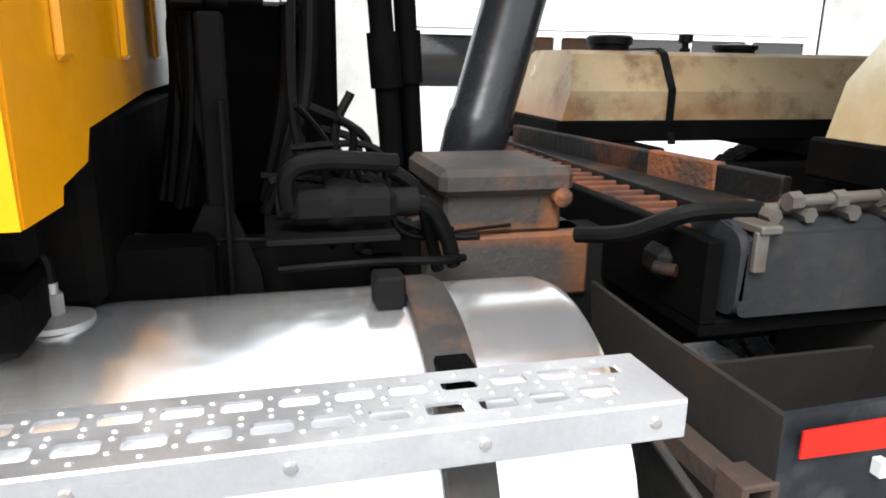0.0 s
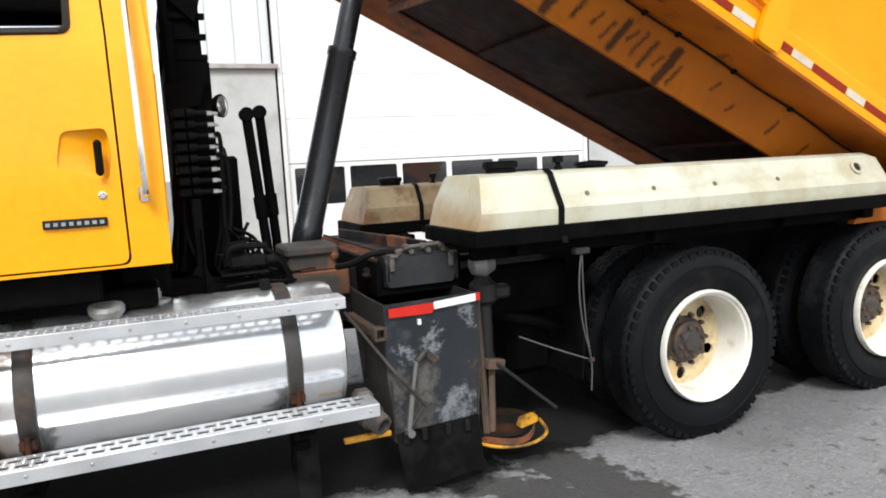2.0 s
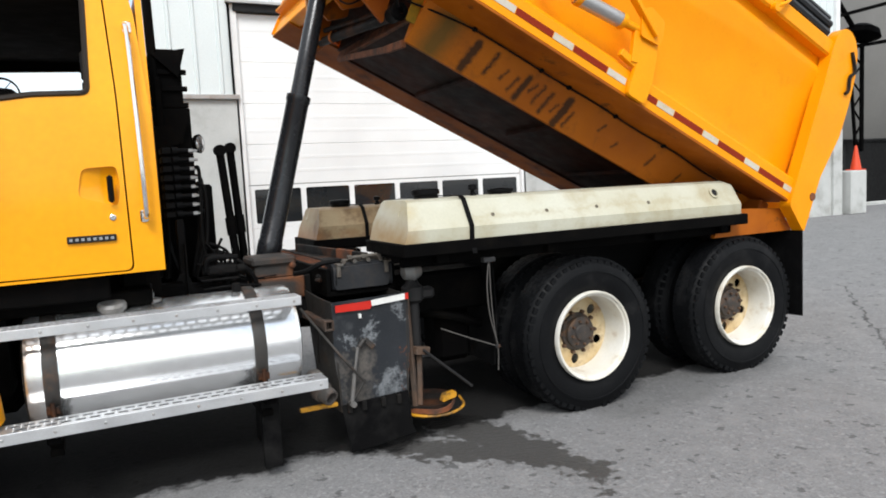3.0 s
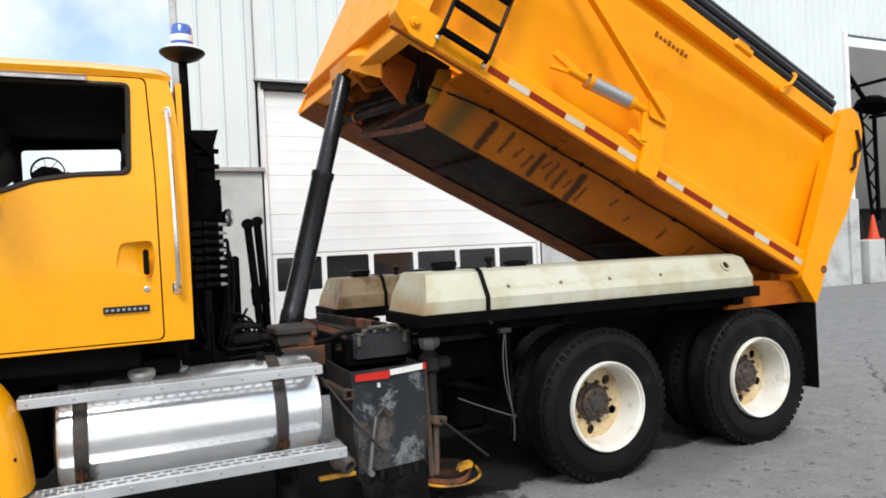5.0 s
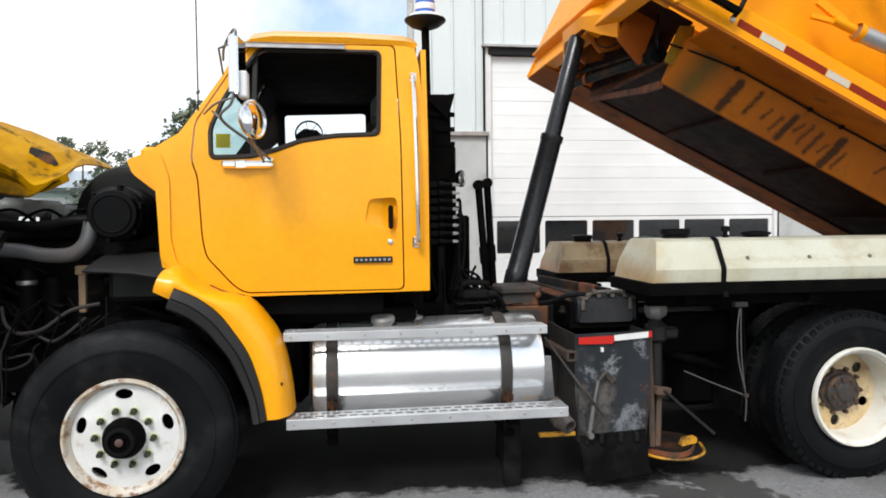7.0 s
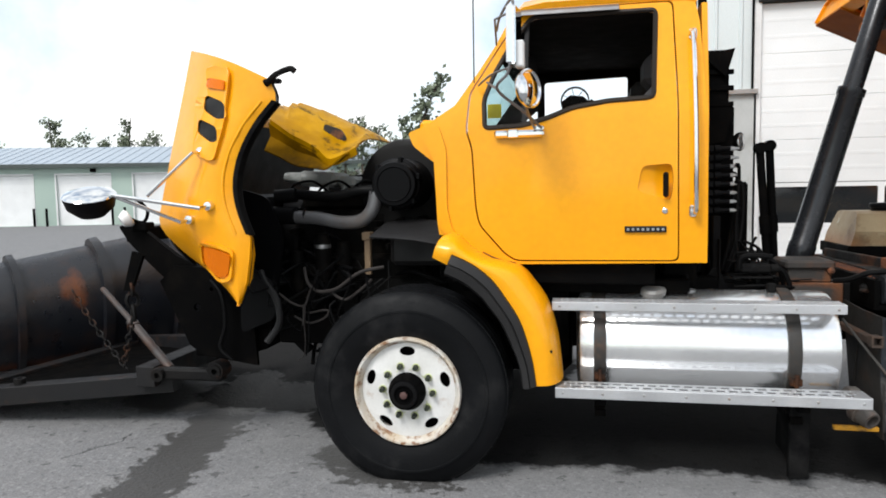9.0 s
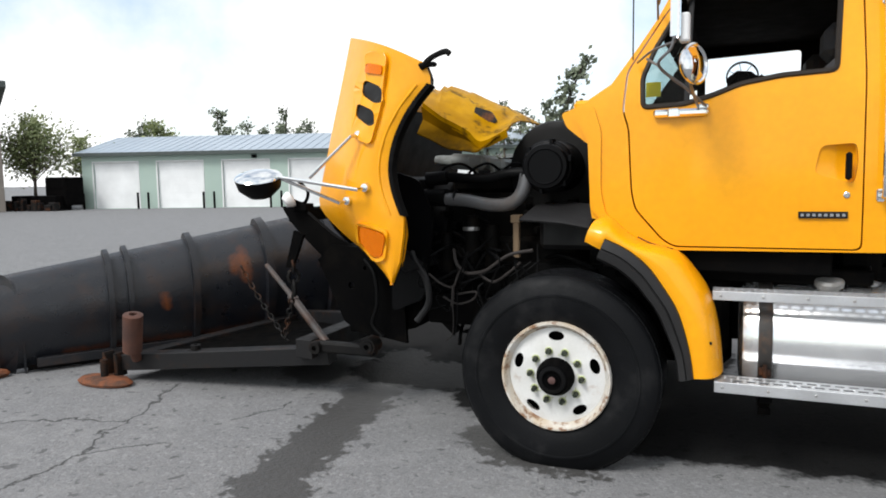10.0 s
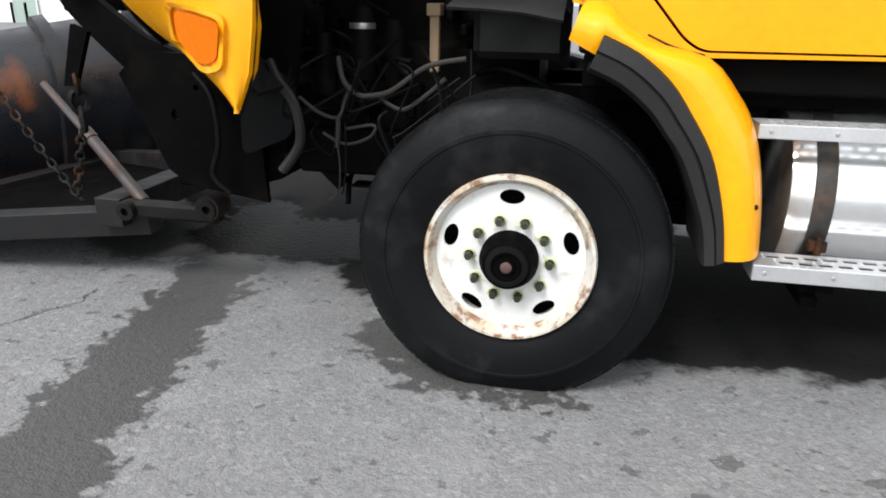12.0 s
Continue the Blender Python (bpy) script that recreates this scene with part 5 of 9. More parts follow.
part("fender_inner", sheet(bmesh.new(), [[(a[0] + 0.03, 0.0, a[1] + 0.02), (a[0] + 0.05, 0.5, a[1] + 0.03), (a[0] + 0.05, 0.74, a[1] + 0.03)] for a in FEND_IN], 0.01), BLACK, fender, "black inner splash guard")
part("fender_bolt", lathe(bmesh.new(), [(0.009, 0.01), (0.009, -0.006), (0, -0.008)], (-3.462, -0.06, 0.75), (0, 1, 0), 8), BLACK_RUST, fender)
part("fender_seam", tube(bmesh.new(), [(-3.845, 0.1, 1.272), (-3.76, 0.075, 1.236), (-3.66, 0.085, 1.212)], 0.004, 6), TRIM, fender, "dark seam along the top of the mudguard")
COWL = [(-4.16, 1.985), (-4.09, 1.985), (-4.05, 1.85), (-4.05, 1.53), (-4.023, 1.4), (-3.985, 1.36), (-4.06, 1.372), (-4.106, 1.42), (-4.113, 1.6), (-4.122, 1.795), (-4.19, 1.92)]
part("cowl_panel", plate(bmesh.new(), round_poly(COWL, 0.02, 3), [], lambda u, v, w: near(u, v, w - 0.012), 0.0125, CUTS), ORANGE, cab, "orange cowl panel ahead of the door", sharp=30)

# mirrors on the door
bm = bmesh.new()
tube(bm, [(-3.51, 0.1, 1.95), (-3.6, -0.06, 2.03), (-3.72, -0.2, 2.13), (-3.66, -0.25, 2.2), (-3.635, -0.25, 2.3)], 0.0075, 8)
tube(bm, [(-3.55, 0.1, 1.95), (-3.56, -0.1, 1.985), (-3.57, -0.28, 2.04), (-3.58, -0.26, 2.2)], 0.0075, 8)
tube(bm, [(-3.86, 0.12, 2.2), (-3.76, -0.1, 2.22), (-3.64, -0.25, 2.23)], 0.006, 8)
tube(bm, [(-3.76, 0.16, 2.5), (-3.72, -0.05, 2.52), (-3.64, -0.25, 2.56), (-3.63, -0.25, 2.5)], 0.007, 6)
tube(bm, [(-3.76, 0.14, 2.42), (-3.74, -0.1, 2.5), (-3.635, -0.25, 2.5)], 0.006, 6, False)
tube(bm, [(-3.72, -0.2, 2.13), (-3.8, 0.02, 2.2)], 0.006, 6, False)
mirror = part("door_mirror", bm, PIPE, truck, "chrome west-coast mirror on dull tube arms")
HEAD = Matrix.Translation((-3.622, -0.25, -0.06)) @ Matrix.Rotation(radians(-7), 4, "Z")
part("mirror_head", rbox(bmesh.new(), -0.03, 0.014, -0.08, 0.08, 2.29, 2.58, 0.012, HEAD), CHROME, mirror, "tall chrome mirror head")
part("mirror_face", rbox(bmesh.new(), 0.0145, 0.018, -0.07, 0.07, 2.3, 2.57, 0, HEAD), MIRROR, mirror, "mirror glass")
part("mirror_clamp", box(-3.622, -3.575, -0.3, -0.22, 2.22, 2.35, bev=0.008), WHITE, mirror, "white mirror clamp")
RMC, RMN = (-3.555, -0.28, 2.115), (0.85, -0.52, 0.05)
part("round_mirror", lathe(bmesh.new(), [(0, -0.045), (0.05, -0.04), (0.085, -0.02), (0.097, 0.0), (0.097, 0.01), (0.088, 0.014), (0.08, 0.006)], RMC, RMN, 28), CHROME, mirror, "round chrome mirror shell")
part("convex_glass", lathe(bmesh.new(), [(0.082, 0.006), (0.05, 0.018), (0, 0.024)], RMC, RMN, 28), MIRROR, mirror, "convex mirror glass")
part("mirror_bracket", rbox(rbox(box(-3.775, -3.50, 0.085, 0.125, 1.905, 1.945, bev=0.012), -3.70, -3.64, 0.078, 0.128, 1.902, 1.948, 0.006), -3.55, -3.5, 0.09, 0.125, 1.94, 1.965, 0.006), CHROME, mirror, "chrome mirror bracket on the door")
part("antenna", tube(bmesh.new(), [(-3.87, 0.02, 2.2), (-3.87, 0.02, 3.3)], 0.004, 5, False), TRIM, mirror, "thin black whip antenna")
part("roof_marker_lamp", lathe(bmesh.new(), [(0.05, 0), (0.05, 0.015), (0.03, 0.035), (0, 0.04)], (-3.52, 0.45, 2.655), (0, 0, 1), 16), AMBER, cab, "amber roof marker lamp")
part("roof_antenna", rod(bmesh.new(), (-3.15, 1.2, 2.66), (-3.15, 1.2, 2.8), 0.012, 0.006), TRIM, cab, "stub roof antenna")
part("sticker", box(-3.84, -3.76, 0.34, 0.345, 2.04, 2.12, bev=0), STICKER, cab, "yellow sticker inside the windscreen")

# beacon on its pole behind the cab
bm = bmesh.new()
tube(bm, [(-2.52, 0.95, 1.1), (-2.54, 0.95, 1.9), (-2.555, 0.95, 2.95)], 0.028, 10, False)
beacon = part("beacon_pole", bm, BLACK, truck, "black pole carrying a blue beacon")
BX, BY, BZ = -2.555, 0.95, 2.965
part("beacon_disc", lathe(bmesh.new(), [(0, -0.02), (0.06, -0.02), (0.125, 0.006), (0.13, 0.016), (0.1, 0.04), (0.07, 0.05), (0, 0.05)], (BX, BY, BZ), (0, 0, 1), 32), WHITE, beacon, "white dished beacon base")
part("beacon_skirt", lathe(bmesh.new(), [(0, -0.052), (0.05, -0.05), (0.1, -0.03), (0.138, 0.0), (0.142, 0.01), (0.138, 0.016)], (BX, BY, BZ - 0.004), (0, 0, 1), 32), TRIM, beacon, "black bowl under the beacon")
part("beacon_lens", lathe(bmesh.new(), [(0.068, 0.05), (0.07, 0.06), (0.066, 0.16), (0.055, 0.18), (0, 0.19)], (BX, BY, BZ), (0, 0, 1), 24), BLUE_LENS, beacon, "blue beacon lens")
part("beacon_band", lathe(bmesh.new(), [(0.07, 0.07), (0.072, 0.08), (0.072, 0.1), (0.07, 0.11)], (BX, BY, BZ), (0, 0, 1), 24), WHITE, beacon, "pale band on the beacon")


# ---- open hood, tilted forward ----
H_LEFT = [(-5.2, 1.0), (-5.375, 1.135), (-5.53, 1.25), (-5.672, 1.4), (-5.655, 1.55), (-5.61, 1.72), (-5.565, 1.89), (-5.485, 2.175), (-5.412, 2.45)]
H_RIGHT = [(-5.19, 1.0), (-5.14, 1.13), (-5.107, 1.40), (-5.16, 1.548), (-5.172, 1.69), (-5.13, 1.847), (-5.038, 2.0), (-4.925, 2.123), (-4.955, 2.236)]


def hood_side(s):
    """One side of the hood, s = 1 near, -1 far: crown edge to wheel-arch edge."""
    rows = []
    left, right = spline([(a, 0, b) for a, b in H_LEFT], 3), spline([(a, 0, b) for a, b in H_RIGHT], 3)
    for p, q in zip(left, right):
        row = []
        for k in range(11):
            t = k / 10
            y = -0.2 + 0.3 * (1 - t) ** 3.2 - 0.035 * math.sin(math.pi * t)
            row.append((p.x + (q.x - p.x) * t - 0.58 * (y + 0.2), YC + s * (y - YC), p.z + (q.z - p.z) * t + 0.1 * (y + 0.2)))
        rows.append(row)
    return rows


bm = bmesh.new()
sheet(bm, hood_side(1), -0.01)
sheet(bm, [[(c[0], c[1], c[2] - 0.09) for c in row[:6]] for row in hood_side(-1) if row[0][2] < 1.75], 0.01)
crown = spline([(a - 0.17, 0, b + 0.03) for a, b in H_LEFT[2:-1]], 3)
rows = []
for p in crown:
    rows.append([(p.x - 0.1 * math.sin(math.pi * k / 10), 0.1 + 2.2 * k / 10, p.z + 0.02 * math.sin(math.pi * k / 10)) for k in range(11)])
sheet(bm, rows, 0.01)
hood = part("hood", bm, ORANGE, truck, "orange hood and front mudguards, tilted open", sharp=40)
# Inner sheet of the crown, black where the other lining is yellowish.
bm = bmesh.new()
rows = []
for p in crown:
    rows.append([(p.x + 0.04 - 0.09 * math.sin(math.pi * k / 10), 0.13 + 2.14 * k / 10, p.z - 0.09 + 0.02 * math.sin(math.pi * k / 10)) for k in range(11)])
sheet(bm, rows, 0.006)
part("hood_liner", bm, PLASTIC, hood, "inside of the hood's crown, coloured black")
bm = bmesh.new()
RIDGE = [(-5.52, 2.26), (-5.424, 2.25), (-5.317, 2.266), (-5.192, 2.222), (-5.026, 2.146), (-4.862, 2.07), (-4.76, 2.006)]
LIP = [(-5.31, 2.1), (-5.24, 2.05), (-5.168, 2.0), (-5.08, 1.955), (-4.994, 1.905), (-4.896, 1.83), (-4.72, 1.9)]
HEM = [(-5.33, 1.9), (-5.24, 1.86), (-5.125, 1.8), (-5.05, 1.785), (-4.98, 1.775), (-4.903, 1.77), (-4.78, 1.86)]
shake = random.Random(8)
rows, face = [], []
for t_, n_, m_ in zip(spline([(a, 1.1, c) for a, c in RIDGE], 4), spline([(a, 0.55, c) for a, c in LIP], 4), spline([(a, 0.5, c) for a, c in HEM], 4)):
    j = Vector((0, 0, shake.uniform(-0.012, 0.016)))
    rows.append([(t_.x + 0.02, 1.85, t_.z - 0.06), (t_.x, 1.5, t_.z - 0.01), t_ + j, t_.lerp(n_, 0.35) + Vector((0, 0, 0.025)) + j, t_.lerp(n_, 0.7) + Vector((0, 0, 0.02)), n_, n_ + Vector((0, 0.02, -0.03))])
    face.append([n_ + Vector((-0.01, 0.012, -0.01)), n_.lerp(m_, 0.5) + Vector((0, 0.06, 0)), m_])
sheet(bm, rows, 0.012)
for y_ in (0.9, 1.45):
    lathe(bm, [(0.055, 0.0), (0.06, 0.02), (0.05, 0.05), (0.02, 0.06), (0, 0.06)], (-5.14, y_, 2.03), (0.5, -0.2, 0.85), 16)
part("hood_lining", bm, HOOD_INSIDE, hood, "yellowish dirty inside of the hood", sharp=40)
part("hood_brace_panel", sheet(bmesh.new(), face, 0.01), surface("brown_hood_panel", (0.24, 0.12, 0.0), 0.6, other=(0.15, 0.07, 0.0), dirt=(0.02, 0.012, 0.006), dirt_amount=0.7, dirt_scale=5, large=4, spec=0.06), hood, "brown inner brace panel of the hood", sharp=40)
part("hinge_plate", prism(bmesh.new(), round_poly([(-5.02, 2.09), (-4.9, 2.05), (-4.86, 1.98), (-4.96, 1.95), (-5.03, 2.0)], 0.02), lambda u, v, w: Vector((u, 0.78 + w, v)), 0.02), GREY_STEEL, hood, "dull grey plate on the hood's inside")
edge = [Vector((a, -0.215, b)) for a, b in H_RIGHT[2:-1]]
rows = [[p + Vector((-0.006, -0.006, 0)), p + Vector((0.012, -0.01, -0.006)), p + Vector((0.016, 0.015, -0.01)), p + Vector((0.008, 0.05, -0.01))] for p in spline(edge, 4)]
part("arch_trim", sheet(bmesh.new(), rows, 0.01), RUBBER, hood, "black rubber wheel-arch trim", sharp=60)
part("arch_liner", sheet(bmesh.new(), [[p + Vector((0.0, 0.02, -0.01)), p + Vector((-0.16, 0.3, 0.0)), p + Vector((-0.34, 0.62, 0.02))] for p in spline([Vector((a, -0.2, b)) for a, b in H_RIGHT], 4)], 0.01), PLASTIC, hood, "black inner arch liner")
part("lower_return", sheet(bmesh.new(), [[(-5.2, -0.2, 1.0), (-5.195, -0.19, 1.005), (-5.19, -0.17, 1.01)], [(-5.145, -0.2, 1.13), (-5.14, -0.17, 1.13), (-5.15, -0.12, 1.14)], [(-5.12, -0.2, 1.28), (-5.115, -0.17, 1.28), (-5.13, -0.11, 1.28)], [(-5.11, -0.2, 1.395), (-5.11, -0.18, 1.39), (-5.12, -0.15, 1.39)]], 0.008), ORANGE, hood, "rolled lower edge of the mudguard")


def hood_depth(x, z):
    """How far out the near hood side lies at a place of its outline."""
    best = None
    left, right = spline([(a, 0, b) for a, b in H_LEFT], 3), spline([(a, 0, b) for a, b in H_RIGHT], 3)
    for p, q in zip(left, right):
        for k in range(41):
            t = k / 40
            d = (p.x + (q.x - p.x) * t - x) ** 2 + (p.z + (q.z - p.z) * t - z) ** 2
            if best is None or d < best[0]:
                best = (d, -0.2 + 0.3 * (1 - t) ** 3.2 - 0.035 * math.sin(math.pi * t))
    return best[1]


def on_hood(x, z, lift=0.0):
    """A point on the near hood side."""
    y = hood_depth(x, z)
    return Vector((x - 0.58 * (y + 0.2), y - lift, z + 0.1 * (y + 0.2)))


def hood_patch(poly, lift, thick):
    return lambda u, v, w: on_hood(u, v, lift - w)


vent_frame = round_poly([(-5.335, 2.28), (-5.24, 2.255), (-5.275, 2.03), (-5.335, 1.86), (-5.43, 1.90), (-5.405, 2.12)], 0.03)
v_top = round_poly([(-5.345, 2.155), (-5.265, 2.115), (-5.255, 2.05), (-5.30, 2.045), (-5.36, 2.09)], 0.02)
v_bot = round_poly([(-5.395, 2.025), (-5.315, 1.985), (-5.315, 1.925), (-5.345, 1.92), (-5.405, 1.965)], 0.02)
marker = round_poly([(-5.335, 2.255), (-5.26, 2.235), (-5.265, 2.195), (-5.345, 2.215)], 0.012)
def grown(poly, k, dx):
    """A polygon scaled about its middle and moved along x."""
    cx, cz = sum(p[0] for p in poly) / len(poly), sum(p[1] for p in poly) / len(poly)
    return [(cx + dx + k * (p[0] - cx), cz + k * (p[1] - cz)) for p in poly]


vent_frame, v_top, v_bot, marker = grown(vent_frame, 1.28, 0.035), grown(v_top, 1.3, 0.035), grown(v_bot, 1.3, 0.035), grown(marker, 1.3, 0.045)
vent = part("hood_vent", plate(bmesh.new(), vent_frame, [v_top, v_bot], hood_patch(vent_frame, 0.022, 0), 0.024), ORANGE, hood, "raised orange vent surround")
for q in (v_top, v_bot):
    part("vent_hole", prism(bmesh.new(), q, hood_patch(vent_frame, 0.012, 0), 0.006), TRIM, vent, "black vent opening")
part("side_marker", prism(bmesh.new(), marker, hood_patch(vent_frame, 0.034, 0), 0.014), AMBER, hood, "amber side marker lamp")
lampq = round_poly([(-5.395, 1.335), (-5.30, 1.325), (-5.215, 1.30), (-5.235, 1.16), (-5.30, 1.135), (-5.39, 1.22)], 0.03)
lampf = round_poly([(-5.41, 1.35), (-5.30, 1.34), (-5.2, 1.315), (-5.222, 1.145), (-5.30, 1.115), (-5.405, 1.21)], 0.03)
part("lamp_surround", plate(bmesh.new(), lampf, [lampq], hood_patch(lampf, 0.02, 0), 0.022), ORANGE, hood, "orange lamp recess")
lc = on_hood(-5.305, 1.235)
gx = (on_hood(-5.24, 1.235) - on_hood(-5.37, 1.235)) / 0.13
gz = (on_hood(-5.305, 1.29) - on_hood(-5.305, 1.18)) / 0.11
part("turn_signal", prism(bmesh.new(), lampq, lambda u, v, w: lc + gx * 0.88 * (u + 5.305) + gz * 0.88 * (v - 1.235) + Vector((0, w - 0.014, 0)), 0.014), AMBER, hood, "amber turn signal lens")
part("hood_latch", rbox(tube(bmesh.new(), [(-4.97, -0.21, 2.21), (-4.9, -0.25, 2.25), (-4.81, -0.27, 2.275), (-4.78, -0.27, 2.26)], 0.016, 8), -4.98, -4.88, -0.24, -0.2, 2.21, 2.235, 0.008), RUBBER, hood, "black rubber hood latch strap")
part("grille_edge", tube(bmesh.new(), [(-5.36, 0.04, 1.12), (-5.45, 0.05, 1.17), (-5.62, 0.1, 1.32), (-5.73, 0.12, 1.47)], 0.016, 8), CHROME, hood, "bright grille surround")
part("grille", sheet(bmesh.new(), [[(-5.25, 0.1 + 2.2 * k / 8, 1.03), (-5.5, 0.1 + 2.2 * k / 8, 1.2), (-5.74, 0.1 + 2.2 * k / 8, 1.46)] for k in range(9)], 0.02), TRIM, hood, "black grille")
part("arch_lip", tube(bmesh.new(), [on_hood(p.x - 0.085, p.z, -0.002) for p in spline([Vector((a, 0, b)) for a, b in H_RIGHT[2:-1]], 4)], 0.009, 8, False), ORANGE, hood, "raised orange lip along the wheel arch")
# hood mirror on three arms
bm = bmesh.new()
MC = Vector((-6.0, -0.33, 1.63))
for p in ((-5.37, 1.86), (-5.34, 1.56), (-5.46, 1.48)):
    a = on_hood(p[0], p[1], 0.0)
    b = a + Vector((-0.02, -0.07, -0.01))
    e = Vector((-5.66, -0.3, 1.62)) if p[1] > 1.8 else MC + Vector((0.12, 0, 0.0 if p[1] > 1.5 else 0.005))
    tube(bm, [a, b, e] if p[1] > 1.8 else [a, b, b.lerp(e, 0.5), e], 0.011, 8, False)
    lathe(bm, [(0, -0.03), (0.024, -0.026), (0.03, 0.0), (0.024, 0.02)], a, (0.1, 1, 0), 16)
arms = part("hood_mirror", bm, CHROME, truck, "black hood mirror on chrome arms")
part("mirror_shell", lathe(bmesh.new(), [(0, -0.13), (0.07, -0.12), (0.125, -0.07), (0.14, -0.01), (0.14, 0.0)], MC, (0.1, -0.28, 0.95), 28), PLASTIC, arms, "black round mirror shell")
part("mirror_face", lathe(bmesh.new(), [(0.142, -0.002), (0.13, 0.012), (0.07, 0.03), (0, 0.036)], MC, (0.1, -0.28, 0.95), 28), MIRROR, arms, "convex mirror glass")

# ---- engine bay ----
engine = part("engine_block", rbox(rbox(rbox(box(-5.35, -4.25, 0.85, 1.55, 0.75, 1.5, bev=0.03), -5.2, -4.3, 0.78, 0.86, 0.85, 1.2, 0.03), -5.1, -4.4, 0.95, 1.45, 0.55, 0.76, 0.05), -5.25, -4.4, 0.9, 1.5, 1.5, 1.62, 0.03), ENGINE_DARK, truck, "grimy black diesel engine", split=True)
bm = bmesh.new()
lathe(bm, [(0, -0.005), (0.028, 0.0), (0.034, 0.02), (0.04, 0.12), (0.055, 0.14), (0.058, 0.3), (0.05, 0.325), (0, 0.33)], (-5.375, 0.92, 1.74), (0.33, 0.0, -0.03), 20)
rbox(bm, -5.12, -4.98, 0.85, 1.2, 1.66, 1.765, 0.025)
rbox(bm, -4.97, -4.84, 0.87, 1.25, 1.65, 1.735, 0.025)
rbox(bm, -5.06, -5.03, 0.83, 0.87, 1.62, 1.7, 0.008)
rbox(bm, -4.93, -4.9, 0.83, 0.88, 1.62, 1.69, 0.008)
part("valve_cover", bm, ENGINE_GREY, engine, "pale grey ribbed valve cover", split=True)
bm = bmesh.new()
prism(bm, round_poly([(-5.45, 0.7), (-4.15, 0.7), (-4.15, 1.86), (-4.6, 1.84), (-5.0, 1.78), (-5.45, 1.76)], 0.05), xz(1.95), 0.03)
part("far_mudguard_liner", bm, PLASTIC, engine, "black inner mudguard beyond the engine")
bm = bmesh.new()
for k in range(5):
    tube(bm, [(-5.3 + 0.2 * k, 0.8, 1.6), (-5.22 + 0.2 * k, 0.72, 1.68 - 0.02 * k), (-5.1 + 0.19 * k, 0.75, 1.7), (-5.02 + 0.19 * k, 0.85, 1.62)], 0.01, 6)
part("injector_line", bm, HOSE, engine, "black lines looping over the engine", split=True)
bm = bmesh.new()
tube(bm, [(-5.22, 0.55, 1.47), (-5.0, 0.52, 1.46), (-4.82, 0.5, 1.43), (-4.68, 0.48, 1.44), (-4.6, 0.47, 1.51), (-4.57, 0.47, 1.62)], 0.043, 14)
part("charge_pipe", bm, PIPE, engine, "dull metal charge-air pipe with an elbow")
bm = bmesh.new()
tube(bm, [(-5.2, 0.62, 1.62), (-5.0, 0.6, 1.6), (-4.85, 0.58, 1.6), (-4.7, 0.56, 1.63), (-4.55, 0.56, 1.63)], 0.035, 12)
tube(bm, [(-5.3, 0.58, 1.6), (-5.16, 0.6, 1.61)], 0.048, 12, False)
tube(bm, [(-5.3, 0.55, 1.48), (-5.14, 0.54, 1.475)], 0.06, 12, False)
for xx in (-5.2, -5.13, -5.07):
    lathe(bm, [(0.05, -0.01), (0.056, 0), (0.05, 0.01)], (xx, 0.54 if xx > -5.1 else 0.56, 1.475), (1, 0, 0), 14)
part("coolant_hose", bm, HOSE, engine, "black coolant hoses", split=True)
bm = bmesh.new()
AIR = (-4.436, 0.4, 1.668)
lathe(bm, [(0, 0.0), (0.1, 0.0), (0.106, -0.006), (0.112, 0.0), (0.132, 0.002), (0.139, 0.012), (0.14, 0.05), (0.152, 0.055), (0.155, 0.07), (0.165, 0.08), (0.165, 0.46), (0, 0.46)], AIR, (0.0, 1, 0.0), 40)
air = part("air_cleaner", bm, PLASTIC, truck, "round black air cleaner housing")
bm = bmesh.new()
for k in range(6):
    a = 2 * math.pi * k / 6 + 0.3
    cx, cz = AIR[0] + 0.152 * math.cos(a), AIR[2] + 0.152 * math.sin(a)
    rbox(bm, cx - 0.012, cx + 0.012, 0.43, 0.5, cz - 0.02, cz + 0.02, 0.004)
part("clip", bm, PLASTIC, air, split=True)
part("intake_shroud", lathe(bmesh.new(), [(0, 0.02), (0.28, 0.0), (0.325, 0.02), (0.335, 0.05), (0.335, 0.2), (0.31, 0.22), (0, 0.22)], (-4.48, 0.82, 1.64), (0.12, 1, 0.05), 40), surface("dusty_shroud_plastic", (0.0055, 0.0055, 0.006), 0.6, other=(0.011, 0.0105, 0.01), spec=0.15, bump=0.15), engine, "black air shroud behind the filter")
bm = bmesh.new()
rbox(bm, -5.52, -5.42, 0.5, 1.9, 0.75, 1.62, 0.02)
prism(bm, round_poly([(-5.52, 0.7), (-5.28, 0.8), (-5.2, 1.35), (-5.3, 1.6), (-5.5, 1.66)], 0.05), xz(0.45), 0.03)
lathe(bm, [(0.42, 0.0), (0.44, 0.03), (0.44, 0.16), (0.42, 0.18)], (-5.42, YC, 1.2), (1, 0, 0), 36)
part("radiator_shroud", bm, PLASTIC, engine, "black radiator shroud")
bm = bmesh.new()
for xx, zz, r, h in ((-5.02, 1.02, 0.055, 0.3), (-4.87, 1.0, 0.05, 0.26), (-5.2, 0.95, 0.045, 0.25)):
    lathe(bm, [(0, 0), (r, 0.01), (r, h - 0.02), (r * 0.8, h), (r * 0.8, h + 0.03), (0, h + 0.03)], (xx, 0.68, zz), (0, 0, 1), 20)
part("oil_filter", bm, ENGINE_DARK, engine, "dark spin-on filters", split=True)
